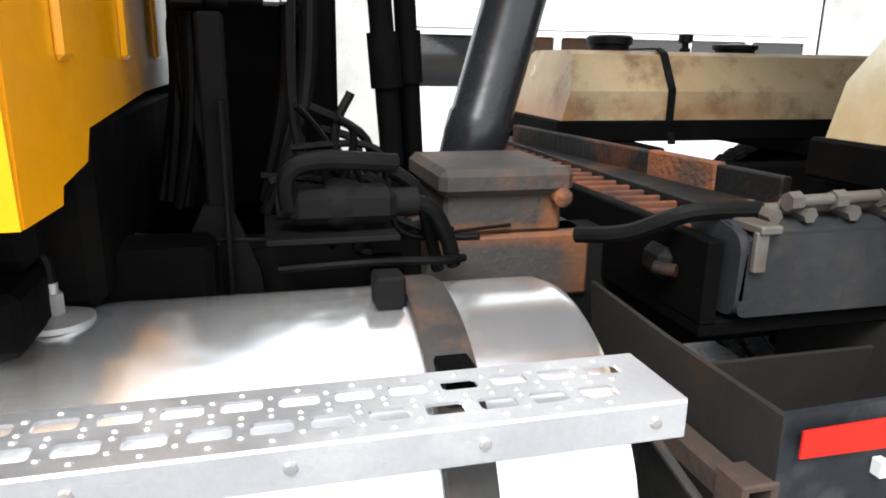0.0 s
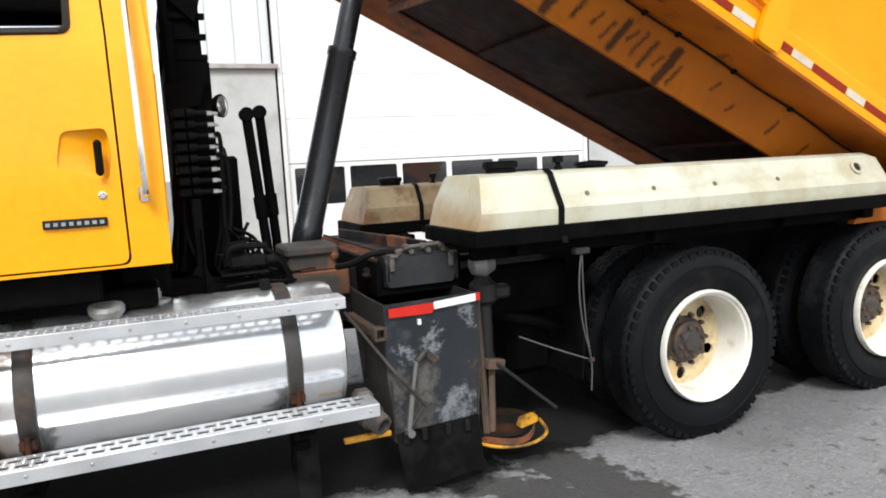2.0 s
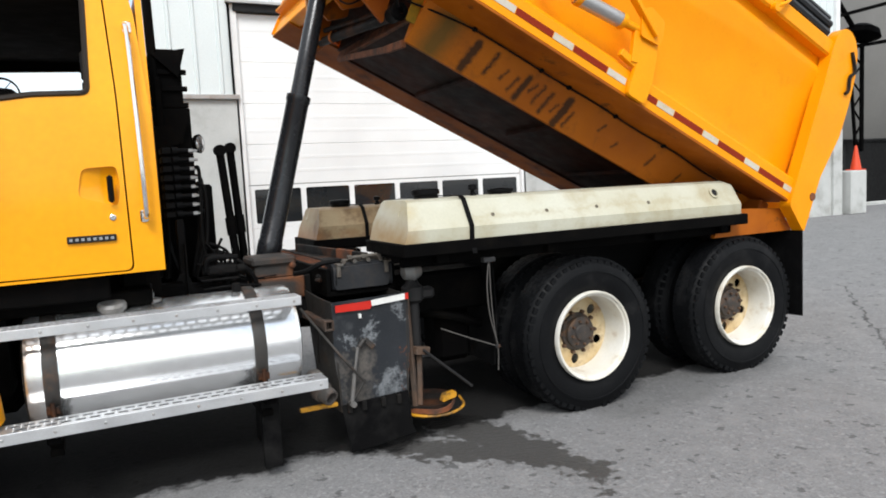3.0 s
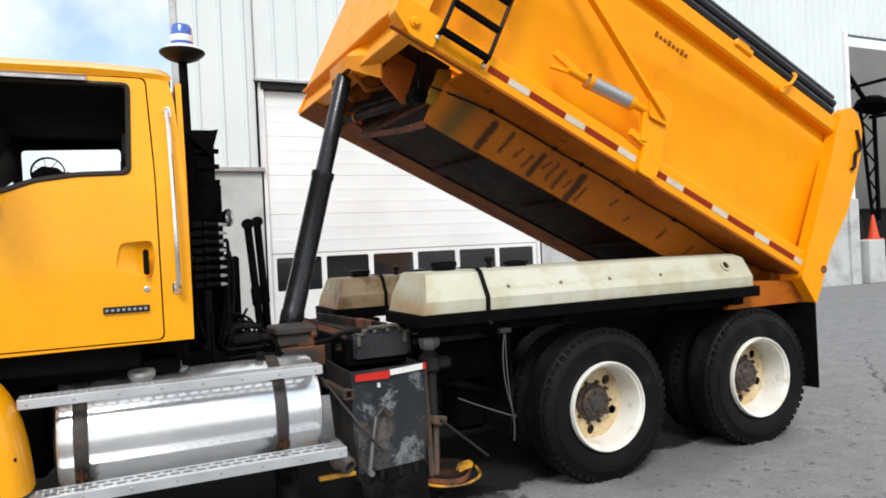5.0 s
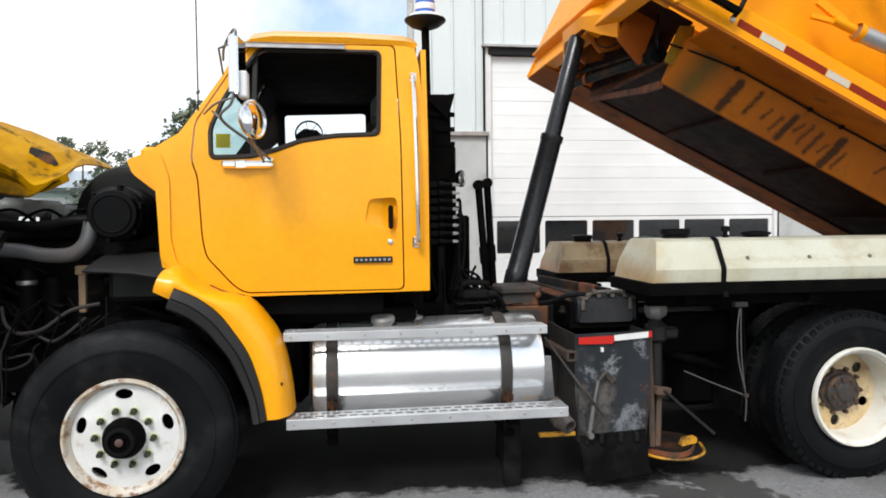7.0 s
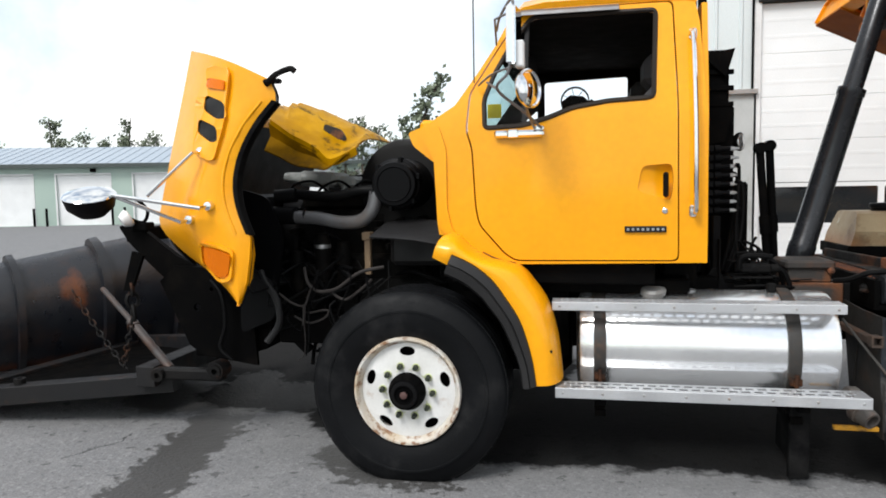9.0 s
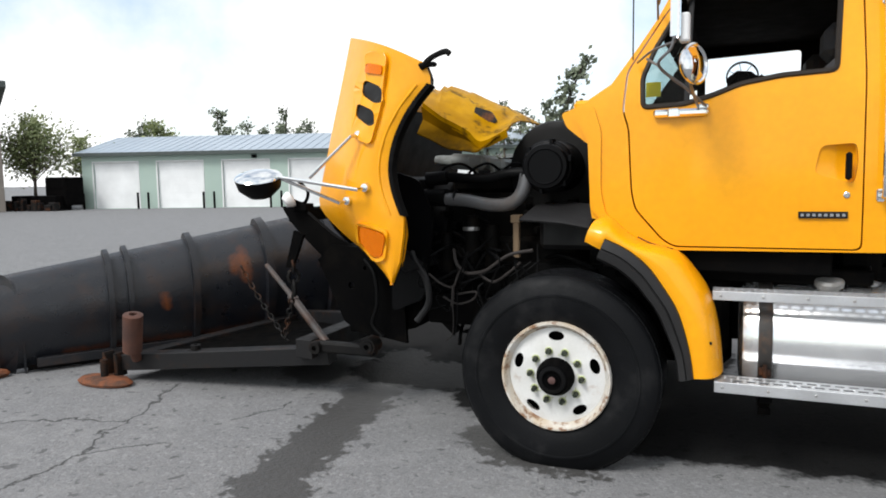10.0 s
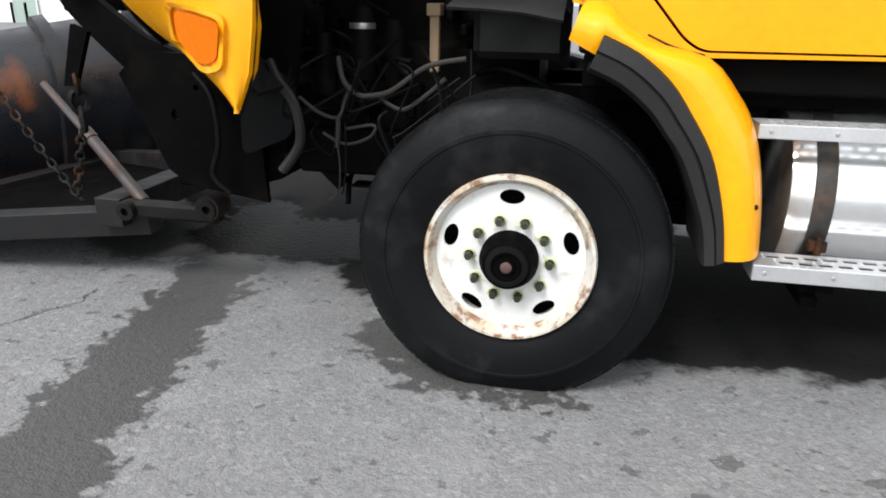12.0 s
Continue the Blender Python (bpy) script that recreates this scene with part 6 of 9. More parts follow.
part("filter_band", lathe(bmesh.new(), [(0.057, 0.23), (0.058, 0.235), (0.058, 0.25), (0.057, 0.255)], (-5.02, 0.68, 1.02), (0, 0, 1), 20), GALV, engine)
bm = bmesh.new()
sheet(bm, [[(-4.567, 0.28, 1.35), (-4.56, 0.3, 1.36), (-4.53, 0.55, 1.43)], [(-4.42, 0.24, 1.345), (-4.42, 0.26, 1.36), (-4.42, 0.55, 1.44)], [(-4.28, 0.22, 1.335), (-4.28, 0.24, 1.35), (-4.3, 0.55, 1.445)], [(-4.13, 0.2, 1.31), (-4.13, 0.22, 1.325), (-4.13, 0.55, 1.43)]], 0.012)
rbox(bm, -4.5, -4.12, 0.5, 0.8, 1.15, 1.36, 0.03)
part("battery_tray", bm, FLARE, engine, "dusty black cover below the air cleaner", split=True)
part("bracket_strap", rbox(box(-4.70, -4.66, 0.6, 0.64, 1.08, 1.33, bev=0.004), -4.71, -4.65, 0.58, 0.66, 1.31, 1.36, 0.004), surface("pale_rusty_strap", (0.4, 0.27, 0.16), 0.7), engine, "pale rusty steel strap")
rnd = random.Random(3)
bm = bmesh.new()
for k in range(26):
    x0, z0 = rnd.uniform(-5.3, -4.3), rnd.uniform(0.75, 1.35)
    y0 = rnd.uniform(0.55, 0.75)
    pts = [(x0, y0, z0)]
    for j in range(3):
        pts.append((pts[-1][0] + rnd.uniform(-0.18, 0.25), y0 + rnd.uniform(-0.12, 0.06), pts[-1][2] + rnd.uniform(-0.16, 0.1)))
    tube(bm, pts, rnd.choice((0.006, 0.009, 0.014)), 6)
part("engine_wiring", bm, HOSE, engine, "tangle of black hoses and wiring", split=True)
bm = bmesh.new()
for k in range(34):
    x0, z0 = rnd.uniform(-5.3, -4.2), rnd.uniform(0.62, 1.4)
    w, h = rnd.uniform(0.03, 0.1), rnd.uniform(0.03, 0.12)
    rbox(bm, x0, x0 + w, rnd.uniform(0.66, 0.76), 0.86, z0, z0 + h, 0.008)
part("engine_fitting", bm, ENGINE_DARK, engine, "dark pump, bracket or casting", split=True)
bm = bmesh.new()
tube(bm, [(-5.03, 0.38, 1.15), (-5.0, 0.35, 1.06), (-4.94, 0.35, 1.005), (-4.87, 0.35, 1.005), (-4.79, 0.34, 1.03), (-4.65, 0.34, 1.125), (-4.5, 0.36, 1.157)], 0.011, 8)
tube(bm, [(-5.2, 0.36, 0.985), (-5.11, 0.35, 0.926), (-5.024, 0.34, 0.912), (-5.0, 0.36, 0.98), (-4.98, 0.38, 1.04)], 0.008, 6)
tube(bm, [(-5.024, 0.34, 0.915), (-5.026, 0.34, 0.85), (-5.033, 0.34, 0.786)], 0.01, 6)
tube(bm, [(-5.03, 0.34, 0.79), (-5.02, 0.33, 0.7), (-5.03, 0.33, 0.6), (-5.07, 0.33, 0.56)], 0.004, 6)
tube(bm, [(-4.86, 0.37, 1.0), (-4.76, 0.36, 0.95), (-4.66, 0.36, 1.01), (-4.58, 0.36, 1.08)], 0.009, 6)
tube(bm, [(-5.1, 0.36, 0.84), (-5.0, 0.35, 0.8), (-4.9, 0.36, 0.83), (-4.88, 0.37, 0.88), (-5.0, 0.37, 0.86)], 0.007, 6)
part("loose_cable", bm, surface("dusty_cable", (0.035, 0.03, 0.028), 0.6, spec=0.25), engine, "dusty grey loose cables", split=True)
part("drain_hose", tube(bmesh.new(), [(-5.34, 0.4, 1.12), (-5.29, 0.36, 1.05), (-5.22, 0.34, 0.97), (-5.19, 0.33, 0.87), (-5.2, 0.33, 0.78), (-5.275, 0.32, 0.675)], 0.022, 10), FLARE, engine, "dusty black drain hose")
part("dip_tube", tube(bmesh.new(), [(-5.28, 0.5, 1.4), (-5.26, 0.48, 1.2), (-5.29, 0.46, 1.02)], 0.022, 8), RUBBER, engine)

# Crossmember, second axle beam and springs, added to block light under the nose.
bm = bmesh.new()
prism(bm, [(-5.62, 0.5), (-5.42, 0.56), (-5.34, 0.9), (-5.6, 0.9)], xz(0.62), 1.2)
rbox(bm, -5.3, -4.7, 0.55, 0.66, 0.62, 0.82, 0.015)
rbox(bm, -4.36, -4.16, 0.3, 2.1, 0.42, 0.56, 0.03)
for yy in (0.56, 1.74):
    for k in range(4):
        rbox(bm, -5.05 + 0.1 * k, -3.5 - 0.1 * k, yy, yy + 0.09, 0.56 + 0.018 * k, 0.573 + 0.018 * k, 0.002)
    beam(bm, (-5.1, yy + 0.04, 0.56), (-5.3, yy + 0.04, 0.75), 0.06, 0.06)
part("front_axle", bm, BLACK, engine, "black front crossmember, axle and leaf springs added to block light", split=True)
bm = bmesh.new()
for k in range(16):
    x0 = rnd.uniform(-5.25, -4.55)
    y0, z0 = rnd.uniform(0.32, 0.6), rnd.uniform(0.8, 1.2)
    pts = [(x0, y0, z0), (x0 + rnd.uniform(-0.06, 0.1), y0 - 0.03, z0 - rnd.uniform(0.05, 0.15)), (x0 + rnd.uniform(-0.05, 0.2), y0, z0 - rnd.uniform(0.12, 0.3)), (x0 + rnd.uniform(0.05, 0.3), y0 + 0.05, z0 - rnd.uniform(0.0, 0.2))]
    tube(bm, pts, rnd.choice((0.005, 0.006, 0.009)), 6)
tube(bm, [(-4.98, 0.3, 0.9), (-4.98, 0.29, 0.7), (-5.0, 0.29, 0.6)], 0.004, 5)
part("hanging_wire", bm, HOSE, engine, "loops of thin black wire hanging below the engine", split=True)

# ---- fuel tank and its steps ----
TY, TZ, TR = 0.44, 0.712, 0.31
bm = bmesh.new()
lathe(bm, [(0, -0.012), (TR * 0.6, -0.01), (TR - 0.04, 0.0), (TR - 0.008, 0.012), (TR, 0.035), (TR, 1.335), (TR - 0.008, 1.358), (TR - 0.04, 1.37), (TR * 0.6, 1.38), (0, 1.382)], (-3.32, TY, TZ), (1, 0, 0), 72)
tank = part("fuel_tank", bm, ALU, truck, "polished round aluminium fuel tank")
for xx in (-3.2, -2.19):
    part("tank_strap", lathe(bmesh.new(), [(TR + 0.002, -0.034), (TR + 0.012, -0.032), (TR + 0.014, -0.02), (TR + 0.014, 0.02), (TR + 0.012, 0.032), (TR + 0.002, 0.034)], (xx, TY, TZ), (1, 0, 0), 64), STRAP, tank, "black steel strap with rubber edge")
    part("strap_bolt", rbox(rod(bmesh.new(), (xx, 0.1, 0.46), (xx, 0.1, 0.62), 0.012), xx - 0.03, xx + 0.03, 0.1, 0.135, 0.56, 0.6, 0.004), BLACK_RUST, tank)
part("strap_block", rbox(box(-2.272, -2.228, 0.38, 0.43, 1.02, 1.068, bev=0.004), -2.212, -2.168, 0.1, 0.13, 0.42, 0.47, 0.004), POST, tank, "dark strap bracket", split=True)
part("filler_cap", lathe(bmesh.new(), [(0.055, -0.06), (0.055, 0.0), (0.07, 0.004), (0.072, 0.03), (0.06, 0.045), (0.03, 0.05), (0, 0.05)], (-2.9, 0.32, 1.015), (0, -0.35, 1), 24), surface("weathered_alloy", (0.36, 0.36, 0.35), 0.55, 0.5, other=(0.22, 0.21, 0.2), dirt=(0.1, 0.09, 0.075), dirt_amount=0.6, dirt_scale=20, large=12, bump=0.4), tank, "dull metal filler cap")
bm = bmesh.new()
lathe(bm, [(0, 0), (0.05, 0.0), (0.05, 0.008), (0.03, 0.014), (0, 0.014)], (-2.7, 0.43, 1.018), (0, 0, 1), 20)
rod(bm, (-2.7, 0.43, 1.03), (-2.7, 0.43, 1.06), 0.014, 0.014, 6)
rod(bm, (-2.7, 0.43, 1.055), (-2.7, 0.43, 1.075), 0.009)
part("tank_vent", bm, GALV, tank, "steel tank vent fitting")
part("vent_hose", tube(bmesh.new(), [(-2.7, 0.43, 1.075), (-2.705, 0.43, 1.11), (-2.74, 0.44, 1.1), (-2.74, 0.5, 1.05), (-2.7, 0.6, 1.02)], 0.008, 8), HOSE, tank, "thin black vent hose")


def step_plate(x0, x1, y0, y1, z, lip, name, label):
    """A punched aluminium tread plate with a folded lip, rows of slots and raised bumps."""
    pitch, holes, bumps = 0.0615, [], []
    n = int((x1 - x0 - 0.05) / pitch)
    rows_ = [y0 + (y1 - y0) * f for f in (0.32, 0.72)]
    for r, yy in enumerate(rows_):
        for k in range(n):
            xx = x1 - 0.06 - pitch * (k + 0.5 * (r == 0))
            if xx - 0.03 > x0 + 0.02:
                holes.append(round_poly([(xx - 0.022, yy - 0.013), (xx + 0.022, yy - 0.013), (xx + 0.022, yy + 0.013), (xx - 0.022, yy + 0.013)], 0.004, 1))
                for dx, dy in ((-0.031, 0.014), (-0.031, -0.014), (0.0, 0.026), (0.0, -0.026)):
                    bumps.append((xx + dx, yy + dy))
    bm = plate(bmesh.new(), [(x0, y0 + 0.003), (x1, y0 + 0.003), (x1, y1), (x0, y1)], holes, xy(z), 0.004)
    rbox(bm, x0, x1, y0, y0 + 0.006, z - lip, z - 0.001, 0.002)
    rbox(bm, x0, x0 + 0.005, y0 + 0.006, y1, z - lip, z - 0.001, 0.001)
    rbox(bm, x1 - 0.005, x1, y0 + 0.006, y1, z - lip, z - 0.001, 0.001)
    st = part(name, bm, TREAD, tank, label)
    verts, faces = [], []
    for bx, by in bumps:
        base = len(verts)
        verts += [(bx + 0.005 * math.cos(a), by + 0.005 * math.sin(a), z + 0.0) for a in (math.pi * k / 3 for k in range(6))]
        verts += [(bx + 0.003 * math.cos(a), by + 0.003 * math.sin(a), z + 0.002) for a in (math.pi * k / 3 for k in range(6))]
        faces += [[base + k, base + (k + 1) % 6, base + 6 + (k + 1) % 6, base + 6 + k] for k in range(6)] + [[base + 6 + k for k in range(6)]]
    me = bpy.data.meshes.new("tread_bump")
    me.from_pydata(verts, [], faces)
    me.materials.append(TREAD)
    ob = new("tread_bump", me)
    ob.parent, ob.matrix_parent_inverse = tank, tank.matrix_world.inverted()
    ob["kind"] = "stuff"
    rv = bmesh.new()
    for k in range(8):
        xx = x0 + 0.04 + (x1 - x0 - 0.08) * k / 7
        lathe(rv, [(0.008, 0), (0.006, -0.004), (0, -0.005)], (xx, y0, z - lip / 2), (0, 1, 0), 8)
    part("rivet", rv, GALV, st, split=True)
    return st


step_plate(-3.46, -1.965, 0.07, 0.205, 1.0, 0.048, "upper_step", "punched aluminium tread step above the tank")
step_plate(-3.44, -1.885, -0.07, 0.075, 0.556, 0.055, "lower_step", "punched aluminium tread step below the tank")
bm = bmesh.new()
for xx in (-3.2, -2.19):
    rbox(bm, xx - 0.03, xx + 0.03, 0.08, 0.76, 0.36, 0.4, 0.004)
    rbox(bm, xx - 0.03, xx + 0.03, -0.04, 0.2, 0.46, 0.5, 0.004)
    rbox(bm, xx - 0.03, xx + 0.03, 0.72, 0.77, 0.38, 1.0, 0.004)
    rbox(bm, xx - 0.03, xx + 0.03, 0.12, 0.15, 0.38, 0.5, 0.004)
    rbox(bm, xx - 0.025, xx + 0.025, 0.2, 0.3, 0.955, 0.99, 0.004)
part("step_bracket", bm, BLACK, tank, "black tank and step brackets", split=True)
bm = bmesh.new()
rbox(bm, -2.22, -2.12, 0.1, 0.14, 0.06, 0.5, 0.004)
sheet(bm, [[(-2.16 + 0.01 * math.sin(3 * t), 0.12 + 0.45 * t, 0.06 + 0.03 * t), (-2.15, 0.12 + 0.45 * t, 0.3), (-2.15, 0.12 + 0.45 * t, 0.52)] for t in (0, 0.25, 0.5, 0.75, 1)], 0.012)
part("splash_flap", bm, RUBBER, tank, "hanging black rubber splash flap")

# ---- behind the cab: post, valve rack, cooler, tilt rams ----
rack = part("hydraulic_rack", rbox(rbox(rbox(box(-2.56, -2.385, 0.95, 1.9, 2.12, 2.475, bev=0.01), -2.55, -2.355, 0.93, 1.9, 1.6, 2.12, 0.01), -2.54, -2.25, 1.0, 1.85, 1.05, 1.645, 0.015), -2.56, -2.51, 0.9, 1.95, 1.0, 2.3, 0.01), BLACK, truck, "black hydraulic valve rack and oil tank", split=True)
bm = bmesh.new()
for z in (2.12, 2.22, 2.32):
    rbox(bm, -2.58, -2.36, 0.93, 0.96, z, z + 0.03, 0.003)
prism(bm, [(-2.56, 2.44), (-2.36, 2.475), (-2.41, 2.3)], xz(0.91), 0.03)
prism(bm, [(-2.58, 2.0), (-2.38, 2.04), (-2.42, 1.9), (-2.58, 1.86)], xz(0.88), 0.03)
# Plain blocks added to fill the dark space under the cab's rear.
part("rear_bulk", rbox(rbox(box(-2.92, -2.64, 0.45, 1.95, 1.02, 1.29, bev=0.02), -2.85, -2.7, 0.38, 0.5, 1.1, 1.25, 0.02), -2.95, -2.5, 0.55, 0.68, 0.98, 1.08, 0.015), BLACK, rack, "black filler blocks added under the cab's rear")
part("rack_bracket", bm, BLACK, rack, "dusty brackets of the rack", split=True)
bm, cm = bmesh.new(), bmesh.new()
for k in range(8):
    z = 1.47 + 0.054 * k
    rod(bm, (-2.5, 0.78, z), (-2.465, 0.785, z), 0.025)
    rod(bm, (-2.465, 0.785, z), (-2.405, 0.8, z), 0.015)
    rbox(bm, -2.56, -2.5, 0.76, 0.95, z - 0.02, z + 0.02, 0.006)
    rod(cm, (-2.41, 0.8, z), (-2.375, 0.805, z), 0.012, 0.012, 6)
    rod(cm, (-2.372, 0.805, z), (-2.35, 0.81, z), 0.009, 0.007, 6)
part("valve_spool", bm, PLASTIC, rack, "row of black spool valves", split=True)
part("spool_fitting", cm, GALV, rack, "bright fittings on the spool valves", split=True)
bm = bmesh.new()
for k in range(14):
    y = rnd.uniform(0.78, 0.98)
    z = 1.5 + 0.05 * (k % 8)
    x = rnd.uniform(-2.57, -2.52) if k < 8 else rnd.uniform(-2.36, -2.3)
    tube(bm, [(-2.5 if k < 8 else -2.37, y, z), (x, y + 0.02, z - 0.05), (x - 0.01, y + 0.03, 1.3), (x + rnd.uniform(-0.1, 0.06), y, 1.08)], rnd.choice((0.011, 0.014, 0.017)), 8)
part("hydraulic_hose", bm, HOSE, rack, "bundle of black hydraulic hoses", split=True)
bm = bmesh.new()
tube(bm, [(-2.38, 0.6, 1.13), (-2.38, 0.58, 1.19), (-2.33, 0.58, 1.21), (-2.2, 0.6, 1.2)], 0.016, 10)
tube(bm, [(-2.2, 0.62, 1.13), (-2.14, 0.62, 1.12), (-2.1, 0.64, 1.06), (-2.08, 0.66, 1.0)], 0.015, 10)
tube(bm, [(-2.2, 0.66, 1.18), (-2.15, 0.66, 1.14), (-2.12, 0.68, 1.05), (-2.1, 0.7, 0.98)], 0.013, 10)
tube(bm, [(-2.4, 0.62, 1.02), (-2.25, 0.6, 1.03), (-2.12, 0.62, 1.02), (-2.06, 0.66, 1.01)], 0.008, 8)
tube(bm, [(-3.3, 0.7, 1.04), (-3.0, 0.68, 1.05), (-2.7, 0.66, 1.04), (-2.5, 0.7, 1.05)], 0.012, 8)
for k in range(14):
    a_ = Vector((rnd.uniform(-2.45, -2.2), rnd.uniform(0.66, 0.95), rnd.uniform(1.12, 1.32)))
    b_ = Vector((rnd.uniform(-2.4, -2.02), rnd.uniform(0.64, 0.9), rnd.uniform(1.0, 1.06)))
    tube(bm, [a_, a_.lerp(b_, 0.35) + Vector((rnd.uniform(-0.04, 0.06), 0, rnd.uniform(0.0, 0.06))), a_.lerp(b_, 0.75) + Vector((rnd.uniform(-0.03, 0.03), 0, -0.02)), b_], rnd.choice((0.007, 0.009, 0.012)), 7)
for k in range(4):
    x0, y0 = -3.1 + 0.12 * k, rnd.uniform(0.66, 0.76)
    tube(bm, [(x0, y0, 1.04 + rnd.uniform(0, 0.02)), (x0 + 0.25, y0 - 0.02, 1.045 + rnd.uniform(0, 0.04)), (x0 + 0.5, y0, 1.04), (x0 + 0.8, y0 + 0.03, 1.05)], 0.004, 6)
part("suction_hose", bm, HOSE, rack, "thick black suction hoses", split=True)
bm = bmesh.new()
rbox(bm, -2.38, -2.2, 0.58, 0.66, 1.1, 1.16, 0.015)
lathe(bm, [(0.04, -0.02), (0.045, 0.0), (0.04, 0.03), (0.03, 0.05)], (-2.3, 0.62, 1.13), (1, 0, 0), 14)
rod(bm, (-2.4, 0.62, 1.13), (-2.16, 0.62, 1.13), 0.025)
part("shutoff_valve", bm, POST, rack, "dusty dark shut-off valve")
part("drip_shelf", box(-2.42, -2.2, 0.56, 0.76, 1.075, 1.085, bev=0.002), POST, rack)
bm = bmesh.new()
lathe(bm, [(0, 0.06), (0.03, 0.05), (0.055, 0.02), (0.06, 0.0), (0.055, -0.006)], (-2.31, 0.97, 1.9), (-0.8, 0.55, 0), 24)
wl_ = part("work_lamp", bm, BLACK, truck, "round black work lamp")
part("lens", lathe(bmesh.new(), [(0.054, -0.002), (0.04, -0.012), (0, -0.016)], (-2.31, 0.97, 1.9), (-0.8, 0.55, 0), 24), LAMP_GLASS, wl_, "clear lamp lens")
bm = bmesh.new()
rbox(bm, -2.515, -2.47, 0.70, 0.76, 0.98, 1.44, 0.005)
rbox(bm, -2.485, -2.475, 0.655, 0.7, 0.95, 1.3, 0.003)
prism(bm, [(-2.6, 0.88), (-2.42, 0.88), (-2.43, 1.0), (-2.475, 1.12), (-2.52, 1.12), (-2.57, 1.02)], xz(0.69), 0.025)
part("frame_post", bm, POST, rack, "dark grey upright post with gussets")
for foot, head in (((-2.13, 0.98, 1.08), (-2.19, 0.98, 1.845)), ((-2.06, 1.1, 1.08), (-2.105, 1.1, 1.865))):
    foot, head = Vector(foot), Vector(head)
    bm = bmesh.new()
    rod(bm, foot, head, 0.026, 0.026)
    rod(bm, head + Vector((0, -0.035, 0.01)), head + Vector((0, 0.035, 0.01)), 0.036)
    rod(bm, foot.lerp(head, 0.3), foot.lerp(head, 0.45), 0.034)
    rod(bm, foot + Vector((0, -0.06, 0)), foot + Vector((0, 0.08, 0)), 0.04)
    part("tilt_ram", bm, BLACK, rack, "slim black hydraulic ram standing on end")

# ---- hoist cylinder and its base ----
base = part("hoist_base", rbox(rbox(box(-2.075, -1.825, 0.75, 1.0, 1.03, 1.115, bev=0.008), -2.12, -1.76, 0.74, 1.66, 0.89, 1.03, 0.008), -2.09, -1.81, 0.725, 1.03, 1.11, 1.165, 0.014), BASE_STEEL, truck, "brown-grey rusty steel hoist base", split=True)
part("base_bolt", lathe(bmesh.new(), [(0.02, 0.02), (0.02, -0.008), (0.013, -0.014), (0, -0.016)], (-1.835, 0.73, 1.105), (0, 1, 0), 16), RUSTY, base, "rusty pivot bolt")
bm = bmesh.new()
P0, P1 = Vector((-1.896, 1.2, 1.1)), Vector((-1.381, 1.2, 3.0))
ax = (P1 - P0)
lathe(bm, [(0, 0), (0.08, 0), (0.083, 0.06), (0.085, 0.08), (0.085, 0.13), (0.08, 0.14), (0.078, 1.12), (0.084, 1.13), (0.084, 1.17), (0.068, 1.175)], P0, ax, 32)
hoist = part("hoist_cylinder", bm, HOIST, truck, "dark telescopic hoist cylinder, extended")
part("upper_stage", lathe(bmesh.new(), [(0.061, 1.17), (0.06, 1.9), (0.045, 1.93), (0.0, 1.93)], P0, ax, 32), HOIST, hoist, "slimmer blue-black upper stage")
part("pin_eye", lathe(bmesh.new(), [(0, -0.14), (0.05, -0.14), (0.062, -0.1), (0.062, 0.1), (0.05, 0.14), (0, 0.14)], P1 + Vector((0.005, 0, 0.0)), (0, 1, 0), 20), RUSTY, hoist, "rusty hoist pin")

# ---- cross conveyor and chute ----
conv = part("conveyor_trough", rbox(rbox(rbox(box(-1.72, -1.69, 0.4, 2.1, 0.94, 1.09, bev=0.004), -1.3, -1.27, 0.4, 2.1, 0.94, 1.09, 0.004), -1.72, -1.27, 0.4, 2.1, 0.92, 0.95, 0.004), -1.70, -1.29, 1.0, 2.1, 1.04, 1.06, 0.003), BLACK, truck, "dark steel cross-conveyor trough", split=True)
bm = bmesh.new()
for k in range(24):
    y = 0.52 + 0.066 * k
    rbox(bm, -1.685, -1.575, y, y + 0.014, 1.07, 1.09, 0.003)
part("conveyor_cover", rbox(box(-1.57, -1.3, 0.5, 2.08, 1.06, 1.085, bev=0.004), -1.578, -1.568, 0.5, 2.08, 1.07, 1.1, 0.002), BLACK_RUST, conv, "dark rusty cover strip")
part("conveyor_slat", bm, SLAT_RUST, conv, "rusty conveyor slats", split=True)
bm = bmesh.new()
beam(bm, (-1.5, 1.9, 1.1), (-1.36, 0.66, 1.1), 0.03, 0.09, up=(0, 0, 1))
part("cover_bar", bm, BLACK_RUST, conv, "dark flat bar along the conveyor")
part("bar_patch", beam(bmesh.new(), (-1.413, 1.1, 1.1025), (-1.385, 0.85, 1.1025), 0.034, 0.094, up=(0, 0, 1)), RUSTY, conv, "orange rust patch")
bm = bmesh.new()
prism(bm, round_poly([(-1.67, 0.96), (-1.32, 0.96), (-1.30, 1.1), (-1.66, 1.1)], 0.02), xz(0.38), 0.02)
prism(bm, round_poly([(0.38, 0.96), (0.62, 0.96), (0.62, 1.06), (0.5, 1.13), (0.38, 1.1)], 0.03), yz(-1.675), 0.015)
prism(bm, round_poly([(0.38, 0.96), (0.62, 0.96), (0.62, 1.06), (0.5, 1.13), (0.38, 1.1)], 0.03), yz(-1.31), 0.015)
